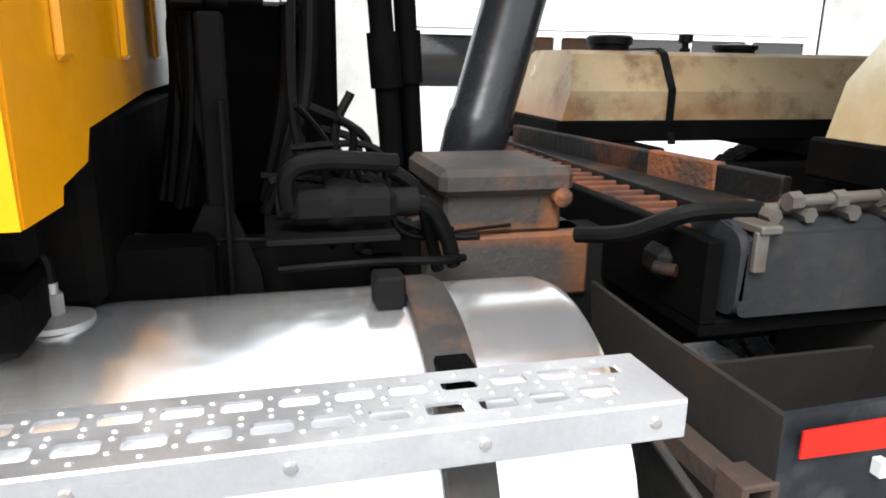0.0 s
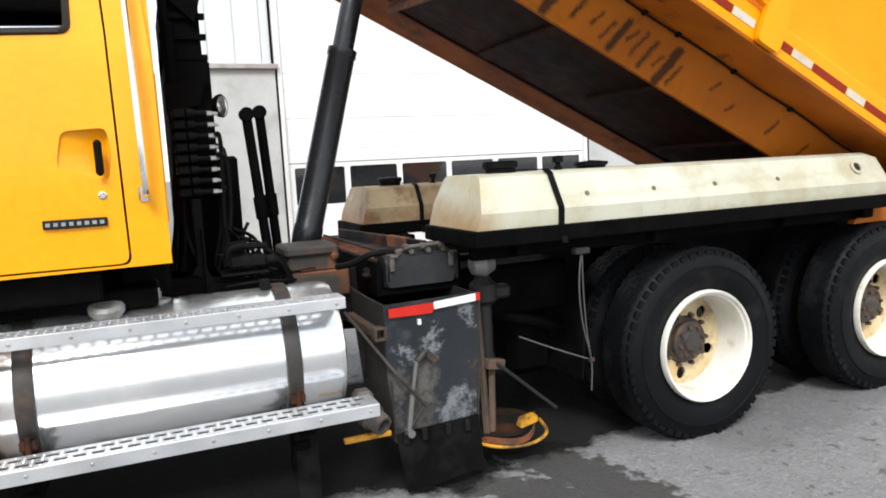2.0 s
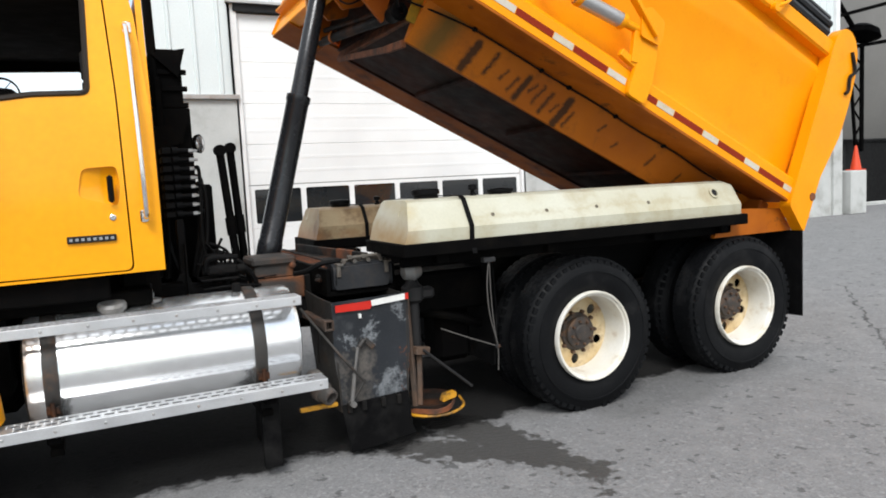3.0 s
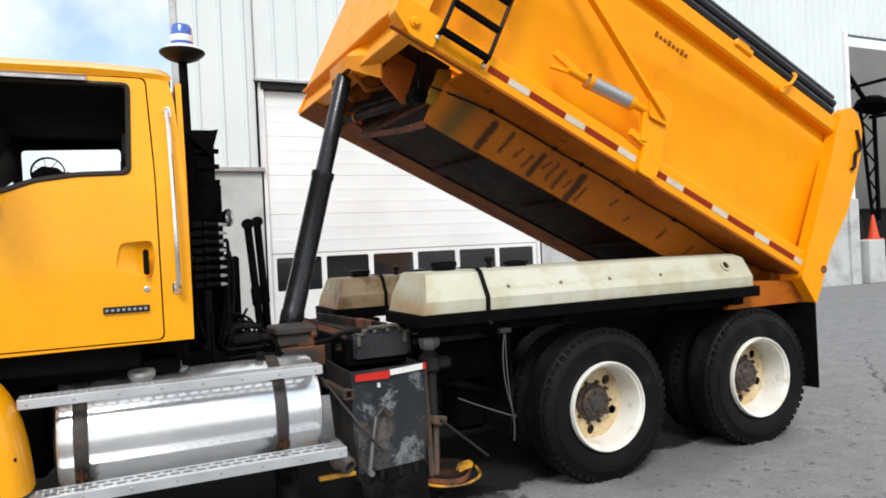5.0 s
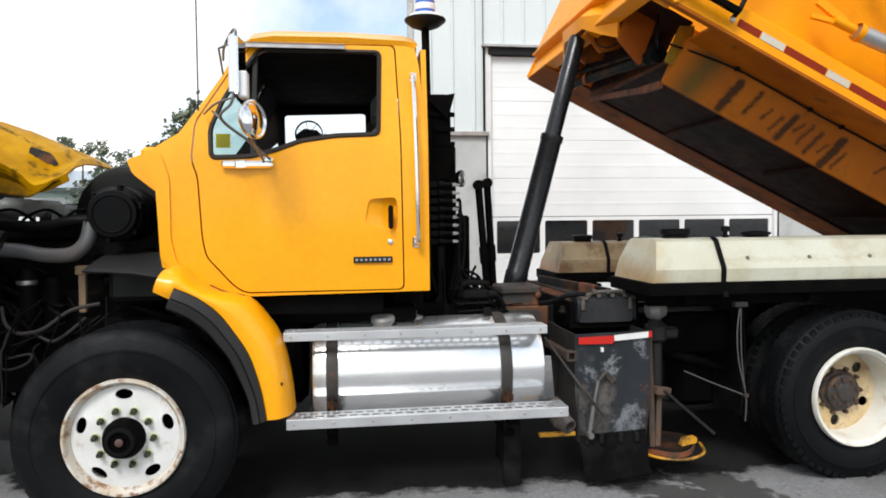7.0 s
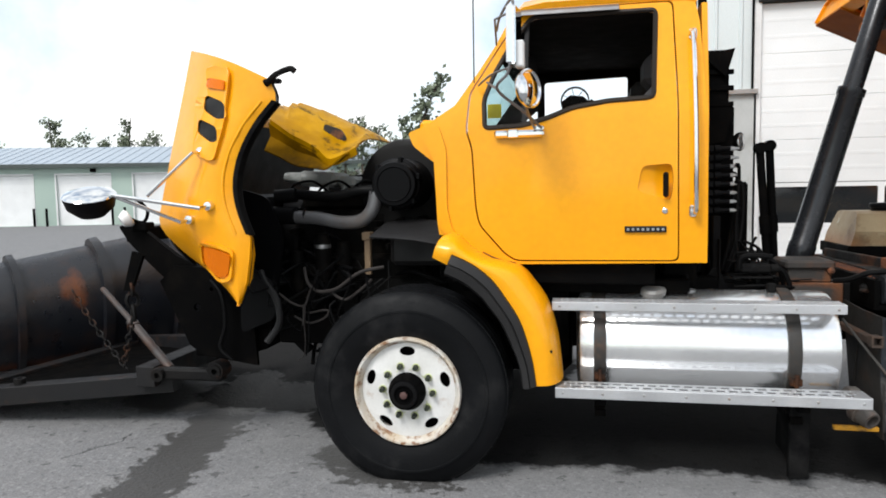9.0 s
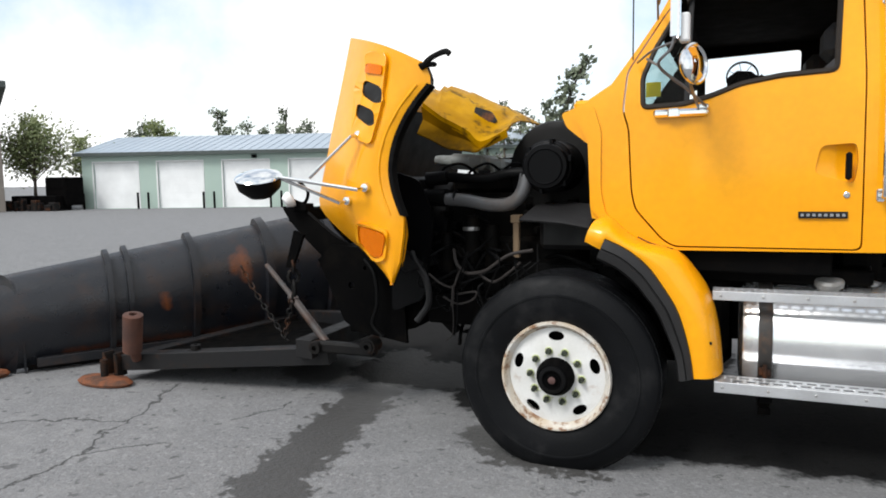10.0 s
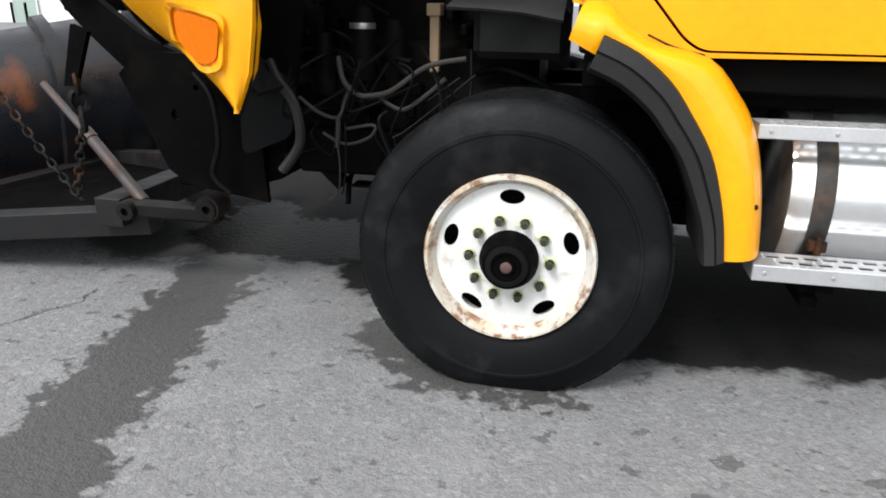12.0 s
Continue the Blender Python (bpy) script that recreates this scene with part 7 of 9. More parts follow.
sheet(bm, [[(x, 0.385, 1.09), (x, 0.42, 1.115), (x, 0.5, 1.12)] for x in (-1.67, -1.5, -1.31)], 0.006)
part("conveyor_box", bm, surface("worn_grey_box_steel", (0.024, 0.026, 0.03), 0.5, spec=0.35, other=(0.012, 0.013, 0.015), dirt=(0.07, 0.05, 0.035), dirt_amount=0.5, dirt_scale=6, dirt_lo=0.52, dirt_hi=0.72, large=4, bump=0.3), conv, "dark scuffed conveyor end box")
bm = bmesh.new()
rod(bm, (-1.6, 0.44, 1.13), (-1.36, 0.44, 1.135), 0.011)
rod(bm, (-1.56, 0.41, 1.148), (-1.36, 0.42, 1.152), 0.011)
for x in (-1.56, -1.47, -1.37):
    rod(bm, (x - 0.012, 0.412, 1.148), (x + 0.012, 0.412, 1.149), 0.017, 0.017, 6)
for x in (-1.6, -1.53, -1.44, -1.36):
    rod(bm, (x, 0.4, 1.125), (x, 0.47, 1.13), 0.014, 0.014, 6)
for x in (-1.645, -1.335):
    rbox(bm, x - 0.012, x + 0.012, 0.366, 0.38, 1.04, 1.11, 0.003)
    rbox(bm, x - 0.01, x + 0.03, 0.36, 0.44, 1.105, 1.12, 0.003)
part("hydraulic_fitting", bm, FITTING, conv, "dusty hydraulic fittings and clips", split=True)
bm = bmesh.new()
tube(bm, [(-1.6, 0.44, 1.13), (-1.72, 0.46, 1.125), (-1.8, 0.52, 1.08), (-1.86, 0.6, 1.06)], 0.016, 10)
tube(bm, [(-1.34, 0.42, 1.15), (-1.2, 0.45, 1.13), (-1.05, 0.5, 1.1)], 0.014, 10)
part("conveyor_hose", bm, HOSE, conv, "black hose to the conveyor motor", split=True)
bm = bmesh.new()
rbox(bm, -1.74, -1.68, 0.5, 0.58, 0.99, 1.05, 0.015)
rod(bm, (-1.755, 0.5, 1.02), (-1.73, 0.47, 1.02), 0.012)
part("conveyor_bearing", bm, BLACK_RUST, conv, "rusty bearing with a brass fitting")

chute = part("spreader_chute", sheet(bmesh.new(), [[(-1.78, 0.12, 0.93), (-1.78, 0.13, 0.6), (-1.74, 0.15, 0.28)], [(-1.31, 0.12, 0.94), (-1.31, 0.13, 0.6), (-1.33, 0.15, 0.28)]], -0.012), CHUTE, truck, "scuffed dark steel spreader chute")
bm = bmesh.new()
for x in (-1.785, -1.32):
    sheet(bm, [[(x, 0.12, 0.93), (x + (0.03 if x < -1.5 else -0.02), 0.14, 0.28)], [(x, 0.4, 0.93), (x, 0.4, 0.29)], [(x, 0.68, 0.94), (x + (0.04 if x < -1.5 else -0.03), 0.62, 0.3)]], 0.01)
sheet(bm, [[(-1.78, 0.42, 0.86), (-1.31, 0.42, 0.86)], [(-1.78, 0.5, 0.5), (-1.31, 0.5, 0.5)]], 0.008)
part("chute_side", bm, surface("dusty_chute_wall", (0.02, 0.019, 0.018), 0.6, spec=0.25, other=(0.03, 0.027, 0.024), dirt=(0.07, 0.035, 0.018), dirt_amount=0.5, dirt_scale=5, dirt_lo=0.52, dirt_hi=0.7, bump=0.3), chute, "dark chute side walls", split=True)
bm = bmesh.new()
prism(bm, [(-1.765, 0.915), (-1.765, 0.875), (-1.56, 0.872), (-1.545, 0.89), (-1.55, 0.92)], xz(0.104), 0.003)
part("red_tape", bm, RED_TAPE, chute, "torn red reflective tape")
part("white_tape", prism(bmesh.new(), [(-1.548, 0.922), (-1.545, 0.888), (-1.335, 0.902), (-1.335, 0.938)], xz(0.104), 0.003), WHITE_TAPE, chute, "white reflective tape")
part("tape_end", prism(bmesh.new(), [(-1.335, 0.938), (-1.335, 0.902), (-1.312, 0.903), (-1.312, 0.94)], xz(0.104), 0.003), RED_TAPE, chute)
part("paper_tag", box(-1.627, -1.612, 0.104, 0.122, 0.825, 0.85, bev=0.001), WHITE_TAPE, chute, "small white scrap")
bm = bmesh.new()
prism(bm, [(-1.755, 0.32), (-1.335, 0.34), (-1.31, 0.12), (-1.29, 0.07), (-1.4, 0.06), (-1.55, 0.04), (-1.71, 0.03)], lambda u, v, w: Vector((u, 0.13 + 0.02 * math.sin(9 * v) + w, v)), 0.012)
part("chute_flap", bm, RUBBER, chute, "black rubber flap hanging from the chute")
bm = bmesh.new()
for x in (-1.71, -1.62, -1.5, -1.4):
    rbox(bm, x - 0.013, x + 0.013, 0.115, 0.14, 0.275, 0.33, 0.003)
part("flap_bolt", bm, BLACK_RUST, chute, "rusty flap clamps", split=True)
bm = bmesh.new()
beam(bm, (-1.605, 0.1, 0.7), (-1.55, 0.1, 0.645), 0.012, 0.035)
rod(bm, (-1.64, 0.1, 0.66), (-1.605, 0.1, 0.7), 0.016)
part("chute_latch", bm, STRAP, chute, "dusty latch bar")
part("chute_lever", rod(rod(rod(bmesh.new(), (-1.65, 0.095, 0.66), (-1.68, 0.095, 0.5), 0.009), (-1.678, 0.095, 0.51), (-1.705, 0.095, 0.33), 0.013), (-1.7, 0.07, 0.335), (-1.7, 0.12, 0.335), 0.018), surface("bare_steel_rod", (0.17, 0.165, 0.16), 0.45, 0.3, dirt=(0.1, 0.07, 0.05), dirt_amount=0.6, dirt_scale=20), chute, "worn bare-metal lever rod")
bm = bmesh.new()
tube(bm, [(-1.93, 0.25, 0.9), (-1.85, 0.2, 0.78), (-1.75, 0.09, 0.62), (-1.66, 0.08, 0.5), (-1.62, 0.08, 0.45)], 0.008, 8)
tube(bm, [(-1.62, 0.085, 0.47), (-1.68, 0.09, 0.38), (-1.72, 0.1, 0.33)], 0.01, 8)
part("chute_rod", bm, STRAP, chute, "dusty control rod across the chute")
bm = bmesh.new()
rbox(bm, -1.825, -1.785, 0.16, 0.62, 0.775, 0.82, 0.006)
for z_ in (0.77, 0.82):
    rbox(bm, -1.83, -1.772, 0.12, 0.18, z_, z_ + 0.012, 0.003)
for x_ in (-1.83, -1.784):
    rbox(bm, x_, x_ + 0.012, 0.12, 0.18, 0.775, 0.825, 0.003)
part("chute_beam", bm, surface("brown_rusted_tube", (0.04, 0.027, 0.02), 0.8, other=(0.07, 0.033, 0.018), dirt=(0.03, 0.024, 0.02), dirt_amount=0.8, dirt_scale=12, large=8, bump=0.5), chute, "rusty square support tube", split=True)
PIPE_AT = (-1.87, 0.2, 0.43)
bm = bmesh.new()
lathe(bm, [(0, 0.0), (0.055, 0.0), (0.062, 0.01), (0.062, 0.05), (0.052, 0.055), (0.05, 0.1), (0.045, 0.12), (0.034, 0.12), (0.032, 0.06), (0, 0.06)], PIPE_AT, (0.4, -0.85, -0.35), 24)
rbox(bm, PIPE_AT[0] - 0.05, PIPE_AT[0] + 0.04, PIPE_AT[1] - 0.02, PIPE_AT[1] + 0.08, PIPE_AT[2], PIPE_AT[2] + 0.1, 0.02)
part("outlet_pipe", bm, surface("dusty_cast_pipe", (0.11, 0.1, 0.09), 0.65, other=(0.07, 0.06, 0.055), dirt=(0.1, 0.045, 0.02), dirt_amount=0.6, dirt_scale=14, large=8, bump=0.4), chute, "grey outlet pipe stub")
part("yellow_blade", box(-2.0, -1.78, 0.12, 0.15, 0.328, 0.352, bev=0.004), YELLOW, chute, "yellow steel bar")

spin = part("spinner_guard", tube(bmesh.new(), [(-1.36, 0.28, 0.17), (-1.25, 0.12, 0.165), (-1.1, 0.06, 0.17), (-0.98, 0.1, 0.19), (-0.93, 0.25, 0.2)], 0.009, 8), YELLOW, truck, "yellow curved spinner guard")
bm = bmesh.new()
rows = [[(-1.36 + 0.43 * t, 0.3 - 0.25 * math.sin(math.pi * t), 0.17 + 0.03 * t), (-1.36 + 0.43 * t, 0.3 - 0.25 * math.sin(math.pi * t), 0.2 + 0.03 * t)] for t in (k / 10 for k in range(11))]
part("guard_band", sheet(bmesh.new(), rows, 0.006), RUSTY, spin, "rusty guard band")
part("guard_plate", prism(bm, round_poly([(-1.1, 0.215), (-1.0, 0.235), (-1.0, 0.27), (-1.08, 0.26)], 0.01), xz(0.15), 0.05), YELLOW, spin, "chipped yellow bracket")
bm = bmesh.new()
beam(bm, (-1.28, 0.22, 0.88), (-1.26, 0.2, 0.2), 0.035, 0.03)
beam(bm, (-1.2, 0.24, 0.56), (-1.23, 0.2, 0.18), 0.03, 0.03)
beam(bm, (-1.25, 0.2, 0.56), (-1.15, 0.22, 0.54), 0.05, 0.05)
part("spinner_bracket", bm, surface("earthy_rusted_bar", (0.07, 0.05, 0.038), 0.75, other=(0.11, 0.06, 0.035), dirt=(0.03, 0.022, 0.018), dirt_amount=0.7, dirt_scale=12, large=8, bump=0.4), spin, "rusty spinner bracket")
bm = bmesh.new()
beam(bm, (-1.2, 0.18, 0.56), (-0.88, 0.16, 0.28), 0.018, 0.018)
rod(bm, (-1.2, 0.3, 0.3), (-1.2, 0.3, 0.86), 0.04)
lathe(bm, [(0.05, 0.0), (0.07, 0.02), (0.07, 0.1), (0.045, 0.12), (0.03, 0.15), (0, 0.15)], (-1.2, 0.3, 0.84), (0, 0, 1), 16)
rbox(bm, -1.16, -1.06, 0.26, 0.34, 0.86, 0.93, 0.015)
part("spinner_motor", bm, FLARE, spin, "black hydraulic spinner motor")
part("spinner_disc", lathe(bmesh.new(), [(0, 0), (0.2, 0.0), (0.2, 0.012), (0.04, 0.02), (0, 0.02)], (-1.15, 0.32, 0.2), (0, 0, 1), 28), BLACK_RUST, spin, "spinner disc")

# ---- brine tanks ----
TANK_SEC = [(0.0, 1.225), (-0.005, 1.31), (0.09, 1.47), (0.13, 1.485), (0.46, 1.485), (0.5, 1.47), (0.58, 1.34), (0.58, 1.225)]


def brine_tank(s, mat, label, x0=-1.36, x1=1.4):
    """A long bevelled plastic tank on a black tray; s = 1 near side, -1 far side."""
    def at(x, y, z):
        return Vector((x, y if s > 0 else 2 * YC - y, z if s > 0 else z - 0.07))
    secs = []
    for x, shrink in ((x0, 0.0), (x0 + 0.12, 0.0), (-0.955, 0.0), (-0.94, 0.04), (-0.9, 0.04), (-0.885, 0.0), (0.9, 0.0), (0.91, 0.02), (0.925, 0.0), (x1 - 0.1, 0.0), (x1 - 0.02, 0.4), (x1, 0.8)):
        row = []
        for y, z in TANK_SEC:
            k = max(0.0, (z - 1.3) / 0.185) * shrink
            row.append((y + (0.29 - y) * 0.08 * shrink, z - k * (0.05 if abs(x - x0) > 0.001 and abs(x - x1) > 0.001 else 0.1)))
        secs.append((x + (0.0 if shrink < 0.9 else 0.0), row))
    bm = bmesh.new()
    rings = []
    for i, (x, row) in enumerate(secs):
        lean = 0.07 if i == 0 else 0
        rings.append([bm.verts.new(at(x + lean * (z - 1.225) / 0.26 - (0.07 * (z - 1.225) / 0.26 if i == len(secs) - 1 else 0), y, z)) for y, z in row])
    for a, b in zip(rings, rings[1:]):
        for k in range(len(a)):
            bm.faces.new((a[k], a[(k + 1) % len(a)], b[(k + 1) % len(a)], b[k]))
    bm.faces.new(rings[0])
    bm.faces.new(rings[-1][::-1])
    t = part("brine_tank", bm, mat, truck, label, sharp=22)
    ya, yb = (at(0, -0.025, 0).y, at(0, 0.6, 0).y) if s > 0 else (at(0, 0.6, 0).y, at(0, -0.025, 0).y)
    zt = at(0, 0, 1.158).z
    bm = rbox(bmesh.new(), x0 - 0.02, x1 + 0.02, ya, yb, zt, zt + 0.077, 0.006)
    part("tray", bm, BLACK, t, "black steel tray")
    bm = bmesh.new()
    line = [at(-0.92, y, z) for y, z in [(-0.03, 1.15)] + [(a, b + 0.006) for a, b in TANK_SEC] + [(0.61, 1.15)]]
    ctr = Vector((-0.92, at(0, 0.29, 0).y, 1.3))
    for p, q in zip(line, line[1:]):
        off = ((p + q) / 2 - ctr).normalized() * 0.004
        beam(bm, p + off, q + off, 0.03, 0.006, up=off, bev=0)
    part("strap", bm, RUBBER, t, "black hold-down strap", split=True)
    part("fill_cap", lathe(bmesh.new(), [(0.075, -0.01), (0.078, 0.025), (0.09, 0.03), (0.09, 0.055), (0.08, 0.062), (0, 0.066)], at(-1.06, 0.33, 1.482), (0, 0, 1), 24), PLASTIC, t, "wide black screw cap", split=True)
    part("breather", lathe(bmesh.new(), [(0.022, -0.005), (0.022, 0.02), (0.014, 0.025), (0.014, 0.04), (0.03, 0.045), (0.028, 0.075), (0, 0.08)], at(-0.72, 0.33, 1.48), (0, 0, 1), 16), PLASTIC, t, "small black breather")
    part("fill_cap", lathe(bmesh.new(), [(0.075, -0.01), (0.078, 0.015), (0.09, 0.02), (0.09, 0.035), (0, 0.045)], at(-0.5, 0.35, 1.482), (0, 0, 1), 24), PLASTIC, t, "wide black screw cap", split=True)
    bm = bmesh.new()
    lathe(bm, [(0.03, -0.02), (0.032, 0.006), (0.02, 0.012), (0.018, -0.01)], at(-1.30, 0.16, 1.405), (-0.95, -0.1 * s, 0.3), 16)
    lathe(bm, [(0.04, -0.02), (0.042, 0.008), (0.028, 0.012), (0.026, -0.01)], at(1.14, 0.045, 1.40), (0, -0.86 * s, 0.5), 18)
    part("port", bm, POLY, t, "cream bung", split=True)
    part("port_hole", lathe(bmesh.new(), [(0.026, 0.0), (0, 0.002)], at(1.14, 0.042, 1.405), (0, -0.86 * s, 0.5), 18), TRIM, t)
    for xx in (-0.75, -0.35, 0.05, 0.5):
        pm = lathe(bmesh.new(), [(0.011, -0.004), (0.013, 0.003), (0, 0.004)], at(xx, 0.03, 1.37), (0, -0.86 * s, 0.5), 12)
        part("dimple", pm, surface("moulded_mark", (0.12, 0.1, 0.07), 0.6) if xx == -0.75 else bpy.data.materials["moulded_mark"], t)
    bm = bmesh.new()
    for xx in (-1.1, -0.3, 0.6, 1.25):
        y0_, y1_ = sorted((at(0, 0.04, 0).y, at(0, 0.8, 0).y))
        rbox(bm, xx - 0.04, xx + 0.04, y0_, y1_, zt - 0.06, zt, 0.006)
    y0_, y1_ = sorted((at(0, 0.0, 0).y, at(0, 0.05, 0).y))
    rbox(bm, x0 + 0.02, x1 - 0.02, y0_ + 0.1, y1_ + 0.1, zt - 0.07, zt, 0.005)
    part("tank_support", bm, BLACK, t, "black tank supports", split=True)
    return t


brine_tank(1, POLY, "long cream-white plastic brine tank on a black tray")
brine_tank(-1, POLY_DIRTY, "long stained brown plastic brine tank on a black tray")
bm = bmesh.new()
lathe(bm, [(0, -0.07), (0.045, -0.055), (0.068, 0), (0.045, 0.055), (0, 0.07)], (-1.2, 0.3, 1.04), (1, 0, 0.1), 20)
rod(bm, (-1.2, 0.3, 1.04), (-1.2, 0.3, 1.14), 0.03)
part("brine_strainer", bm, HYD_STEEL, truck, "grey bowl strainer below the tank")
bm = bmesh.new()
tube(bm, [(-0.8, 0.02, 1.09), (-0.83, 0.0, 0.93), (-0.82, -0.005, 0.75), (-0.775, -0.005, 0.555), (-0.775, 0.0, 0.4)], 0.004, 6)
tube(bm, [(-0.795, 0.02, 1.09), (-0.8, 0.01, 0.9), (-0.795, 0.0, 0.72), (-0.775, -0.005, 0.555)], 0.0035, 6)
tube(bm, [(-0.775, -0.005, 0.555), (-0.92, 0.1, 0.61), (-1.06, 0.2, 0.67)], 0.004, 6)
part("hanging_cable", bm, surface("pale_wire", (0.075, 0.07, 0.065), 0.6), truck, "thin dusty cables hanging under the tank", split=True)
part("cable_hook", rbox(box(-0.84, -0.76, 0.0, 0.05, 1.08, 1.11, bev=0.004), -0.79, -0.76, -0.012, 0.002, 0.545, 0.565, 0.002), GREY_STEEL, truck, split=True)
bm = bmesh.new()
sheet(bm, [[(-0.62, 0.3 + 0.4 * t, 1.1), (-0.6, 0.3 + 0.4 * t, 0.7), (-0.63, 0.3 + 0.4 * t, 0.35)] for t in (0, 0.5, 1)], 0.012)
part("axle_flap", bm, RUBBER, truck, "black flap ahead of the rear wheels")
bm = bmesh.new()
for y0_ in (-0.02, 1.8):
    prism(bm, [(y0_, 1.06), (y0_ + 0.62, 1.06), (y0_ + 0.62, 0.36), (y0_, 0.38)], yz(2.02), 0.012)
part("rear_mud_flap", bm, RUBBER, truck, "black rear mud flaps", split=True)


# ---- the raised dump box ----
BOX_ANGLE = radians(26.3)
BC, BS = math.cos(BOX_ANGLE), math.sin(BOX_ANGLE)


BY = 1.3


def B(u, y, v):
    """A point of the box: u metres ahead of its rear rail end, v above its floor line."""
    return Vector((1.92 - BC * u + BS * v, y, 1.30 + BS * u + BC * v))


BM = Matrix(((-BC, 0, BS, 1.92), (0, 1, 0, 0), (BS, 0, BC, 1.30), (0, 0, 0, 1)))


def bbox(bm, u0, u1, y0, y1, v0, v1, bev=0.006):
    return rbox(bm, u0, u1, y0, y1, v0, v1, bev, BM)


def buv(y, s=1):
    return lambda u, v, w: B(u, y + s * w, v)


def box_side(s):
    """Side skin with a shallow curve, from the lower ledge to the top rail."""
    rows = []
    for i in range(13):
        u = -0.02 + 3.74 * i / 12
        row = []
        bend = min(1.0, max(0.72, 0.98 - 0.106 * (u - 0.52)))
        for y, v in ((0.0, 0.0), (0.0, 0.155), (0.015, 0.175), (0.12, 0.2), (0.145, 0.225), (0.15, 0.27), (0.143, 0.36), (0.125, 0.27 + 0.5 * (bend - 0.27)), (0.085, bend - 0.06), (0.071, bend - 0.015), (0.066, bend + 0.02), (0.056, 1.05), (0.05, 1.09), (0.055, 1.11), (0.085, 1.125), (0.085, 1.215)):
            row.append(B(u, y if s > 0 else 2 * BY - y, v))
        rows.append(row)
    return rows


bm = bmesh.new()
sheet(bm, box_side(1), -0.02)
dump = part("dump_box", bm, ORANGE_BOX, truck, "orange steel dump box, raised", sharp=30)
part("side_wall", sheet(bmesh.new(), box_side(-1), 0.02), ORANGE_BOX, dump, sharp=30)
bm = bmesh.new()
bbox(bm, -0.04, 3.74, -0.01, 0.12, 1.2, 1.335, 0.016)
bbox(bm, -0.04, 3.74, 2.48, 2.61, 1.2, 1.335, 0.016)
part("top_rail", bm, ORANGE_BOX, dump, "orange top rail", split=True)
bm = bmesh.new()
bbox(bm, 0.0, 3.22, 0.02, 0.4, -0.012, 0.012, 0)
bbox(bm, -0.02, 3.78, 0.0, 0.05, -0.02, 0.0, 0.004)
part("floor_plate", bm, ORANGE_SHADED, dump, "box floor seen from below, its orange darkened for shade", split=True)
# Far floor edge: body orange browned further to hold its shade.
part("floor_plate", bbox(bbox(bmesh.new(), 0.0, 3.7, 2.04, 2.58, -0.014, 0.01, 0), -0.02, 3.7, 2.575, 2.6, -0.018, 0.0, 0.003), surface("shaded_brown_underside", (0.34, 0.09, 0.004), 0.7, other=(0.24, 0.06, 0.005), dirt=(0.025, 0.012, 0.006), dirt_amount=0.6, dirt_scale=4, spec=0.15), dump, "dark red-brown far edge of the box floor", split=True)
SILL = [(0.33, -0.012), (0.445, -0.265), (0.45, -0.275), (0.475, -0.275), (0.485, -0.26), (0.5, -0.1), (0.5, -0.012)]
bm = bmesh.new()
prism(bm, SILL, lambda y, v, w: B(0.05 + w, y, v), 3.17)
GREASE, MOSS = (0.022, 0.011, 0.004), (0.05, 0.055, 0.012)
sill_stains = [(B(3.02, 0.36, -0.06), B(3.06, 0.43, -0.24), 0.085, 0.06, MOSS, 0.75)]
for u_, v0, v1, r_ in ((2.78, -0.08, -0.25, 0.03), (2.62, -0.07, -0.2, 0.016), (2.5, -0.12, -0.19, 0.009), (2.41, -0.13, -0.22, 0.012), (2.335, -0.09, -0.24, 0.024), (2.26, -0.1, -0.16, 0.007), (2.2, -0.09, -0.21, 0.01), (2.12, -0.1, -0.24, 0.015), (2.04, -0.14, -0.2, 0.006), (1.97, -0.08, -0.26, 0.03), (1.9, -0.14, -0.24, 0.01), (1.62, -0.1, -0.15, 0.006), (1.45, -0.16, -0.2, 0.007), (1.1, -0.1, -0.19, 0.008), (0.8, -0.12, -0.2, 0.006)):
    sill_stains.append((B(u_, 0.33 + 0.45 * (-0.012 - v0), v0), B(u_ + 0.03, 0.33 + 0.45 * (-0.012 - v1), v1), r_, 0.012, GREASE, 0.9))
# Base orange darkened for underside shade; grease and moss stains lie over it.
SILL_PAINT = surface("stained_sill", (0.43, 0.12, 0.002), 0.6, other=(0.31, 0.08, 0.002), dirt=(0.09, 0.035, 0.008), dirt_amount=0.4, dirt_scale=5, dirt_lo=0.55, dirt_hi=0.7, bump=0.15, spec=0.25, large=1.6, spots=sill_stains, fray=0.012, fray_scale=26)
part("long_sill", bm, SILL_PAINT, dump, "orange wedge-shaped sill stained with grease", split=True)
bm = bmesh.new()
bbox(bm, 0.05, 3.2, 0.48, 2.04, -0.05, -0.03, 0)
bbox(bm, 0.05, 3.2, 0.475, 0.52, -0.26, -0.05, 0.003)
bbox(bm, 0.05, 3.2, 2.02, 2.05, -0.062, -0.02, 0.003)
part("underside_pan", bm, UNDER_DARK, dump, "near-black floor between the sills", split=True)
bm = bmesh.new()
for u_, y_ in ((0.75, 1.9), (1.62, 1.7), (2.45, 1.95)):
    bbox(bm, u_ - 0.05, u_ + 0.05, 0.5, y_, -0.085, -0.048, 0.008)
part("cross_rib", bm, UNDER_DARK, dump, "near-black cross ribs under the floor", split=True)
bm = bmesh.new()
bbox(bm, 3.195, 3.225, 0.46, 2.06, -0.1, -0.01, 0.006)
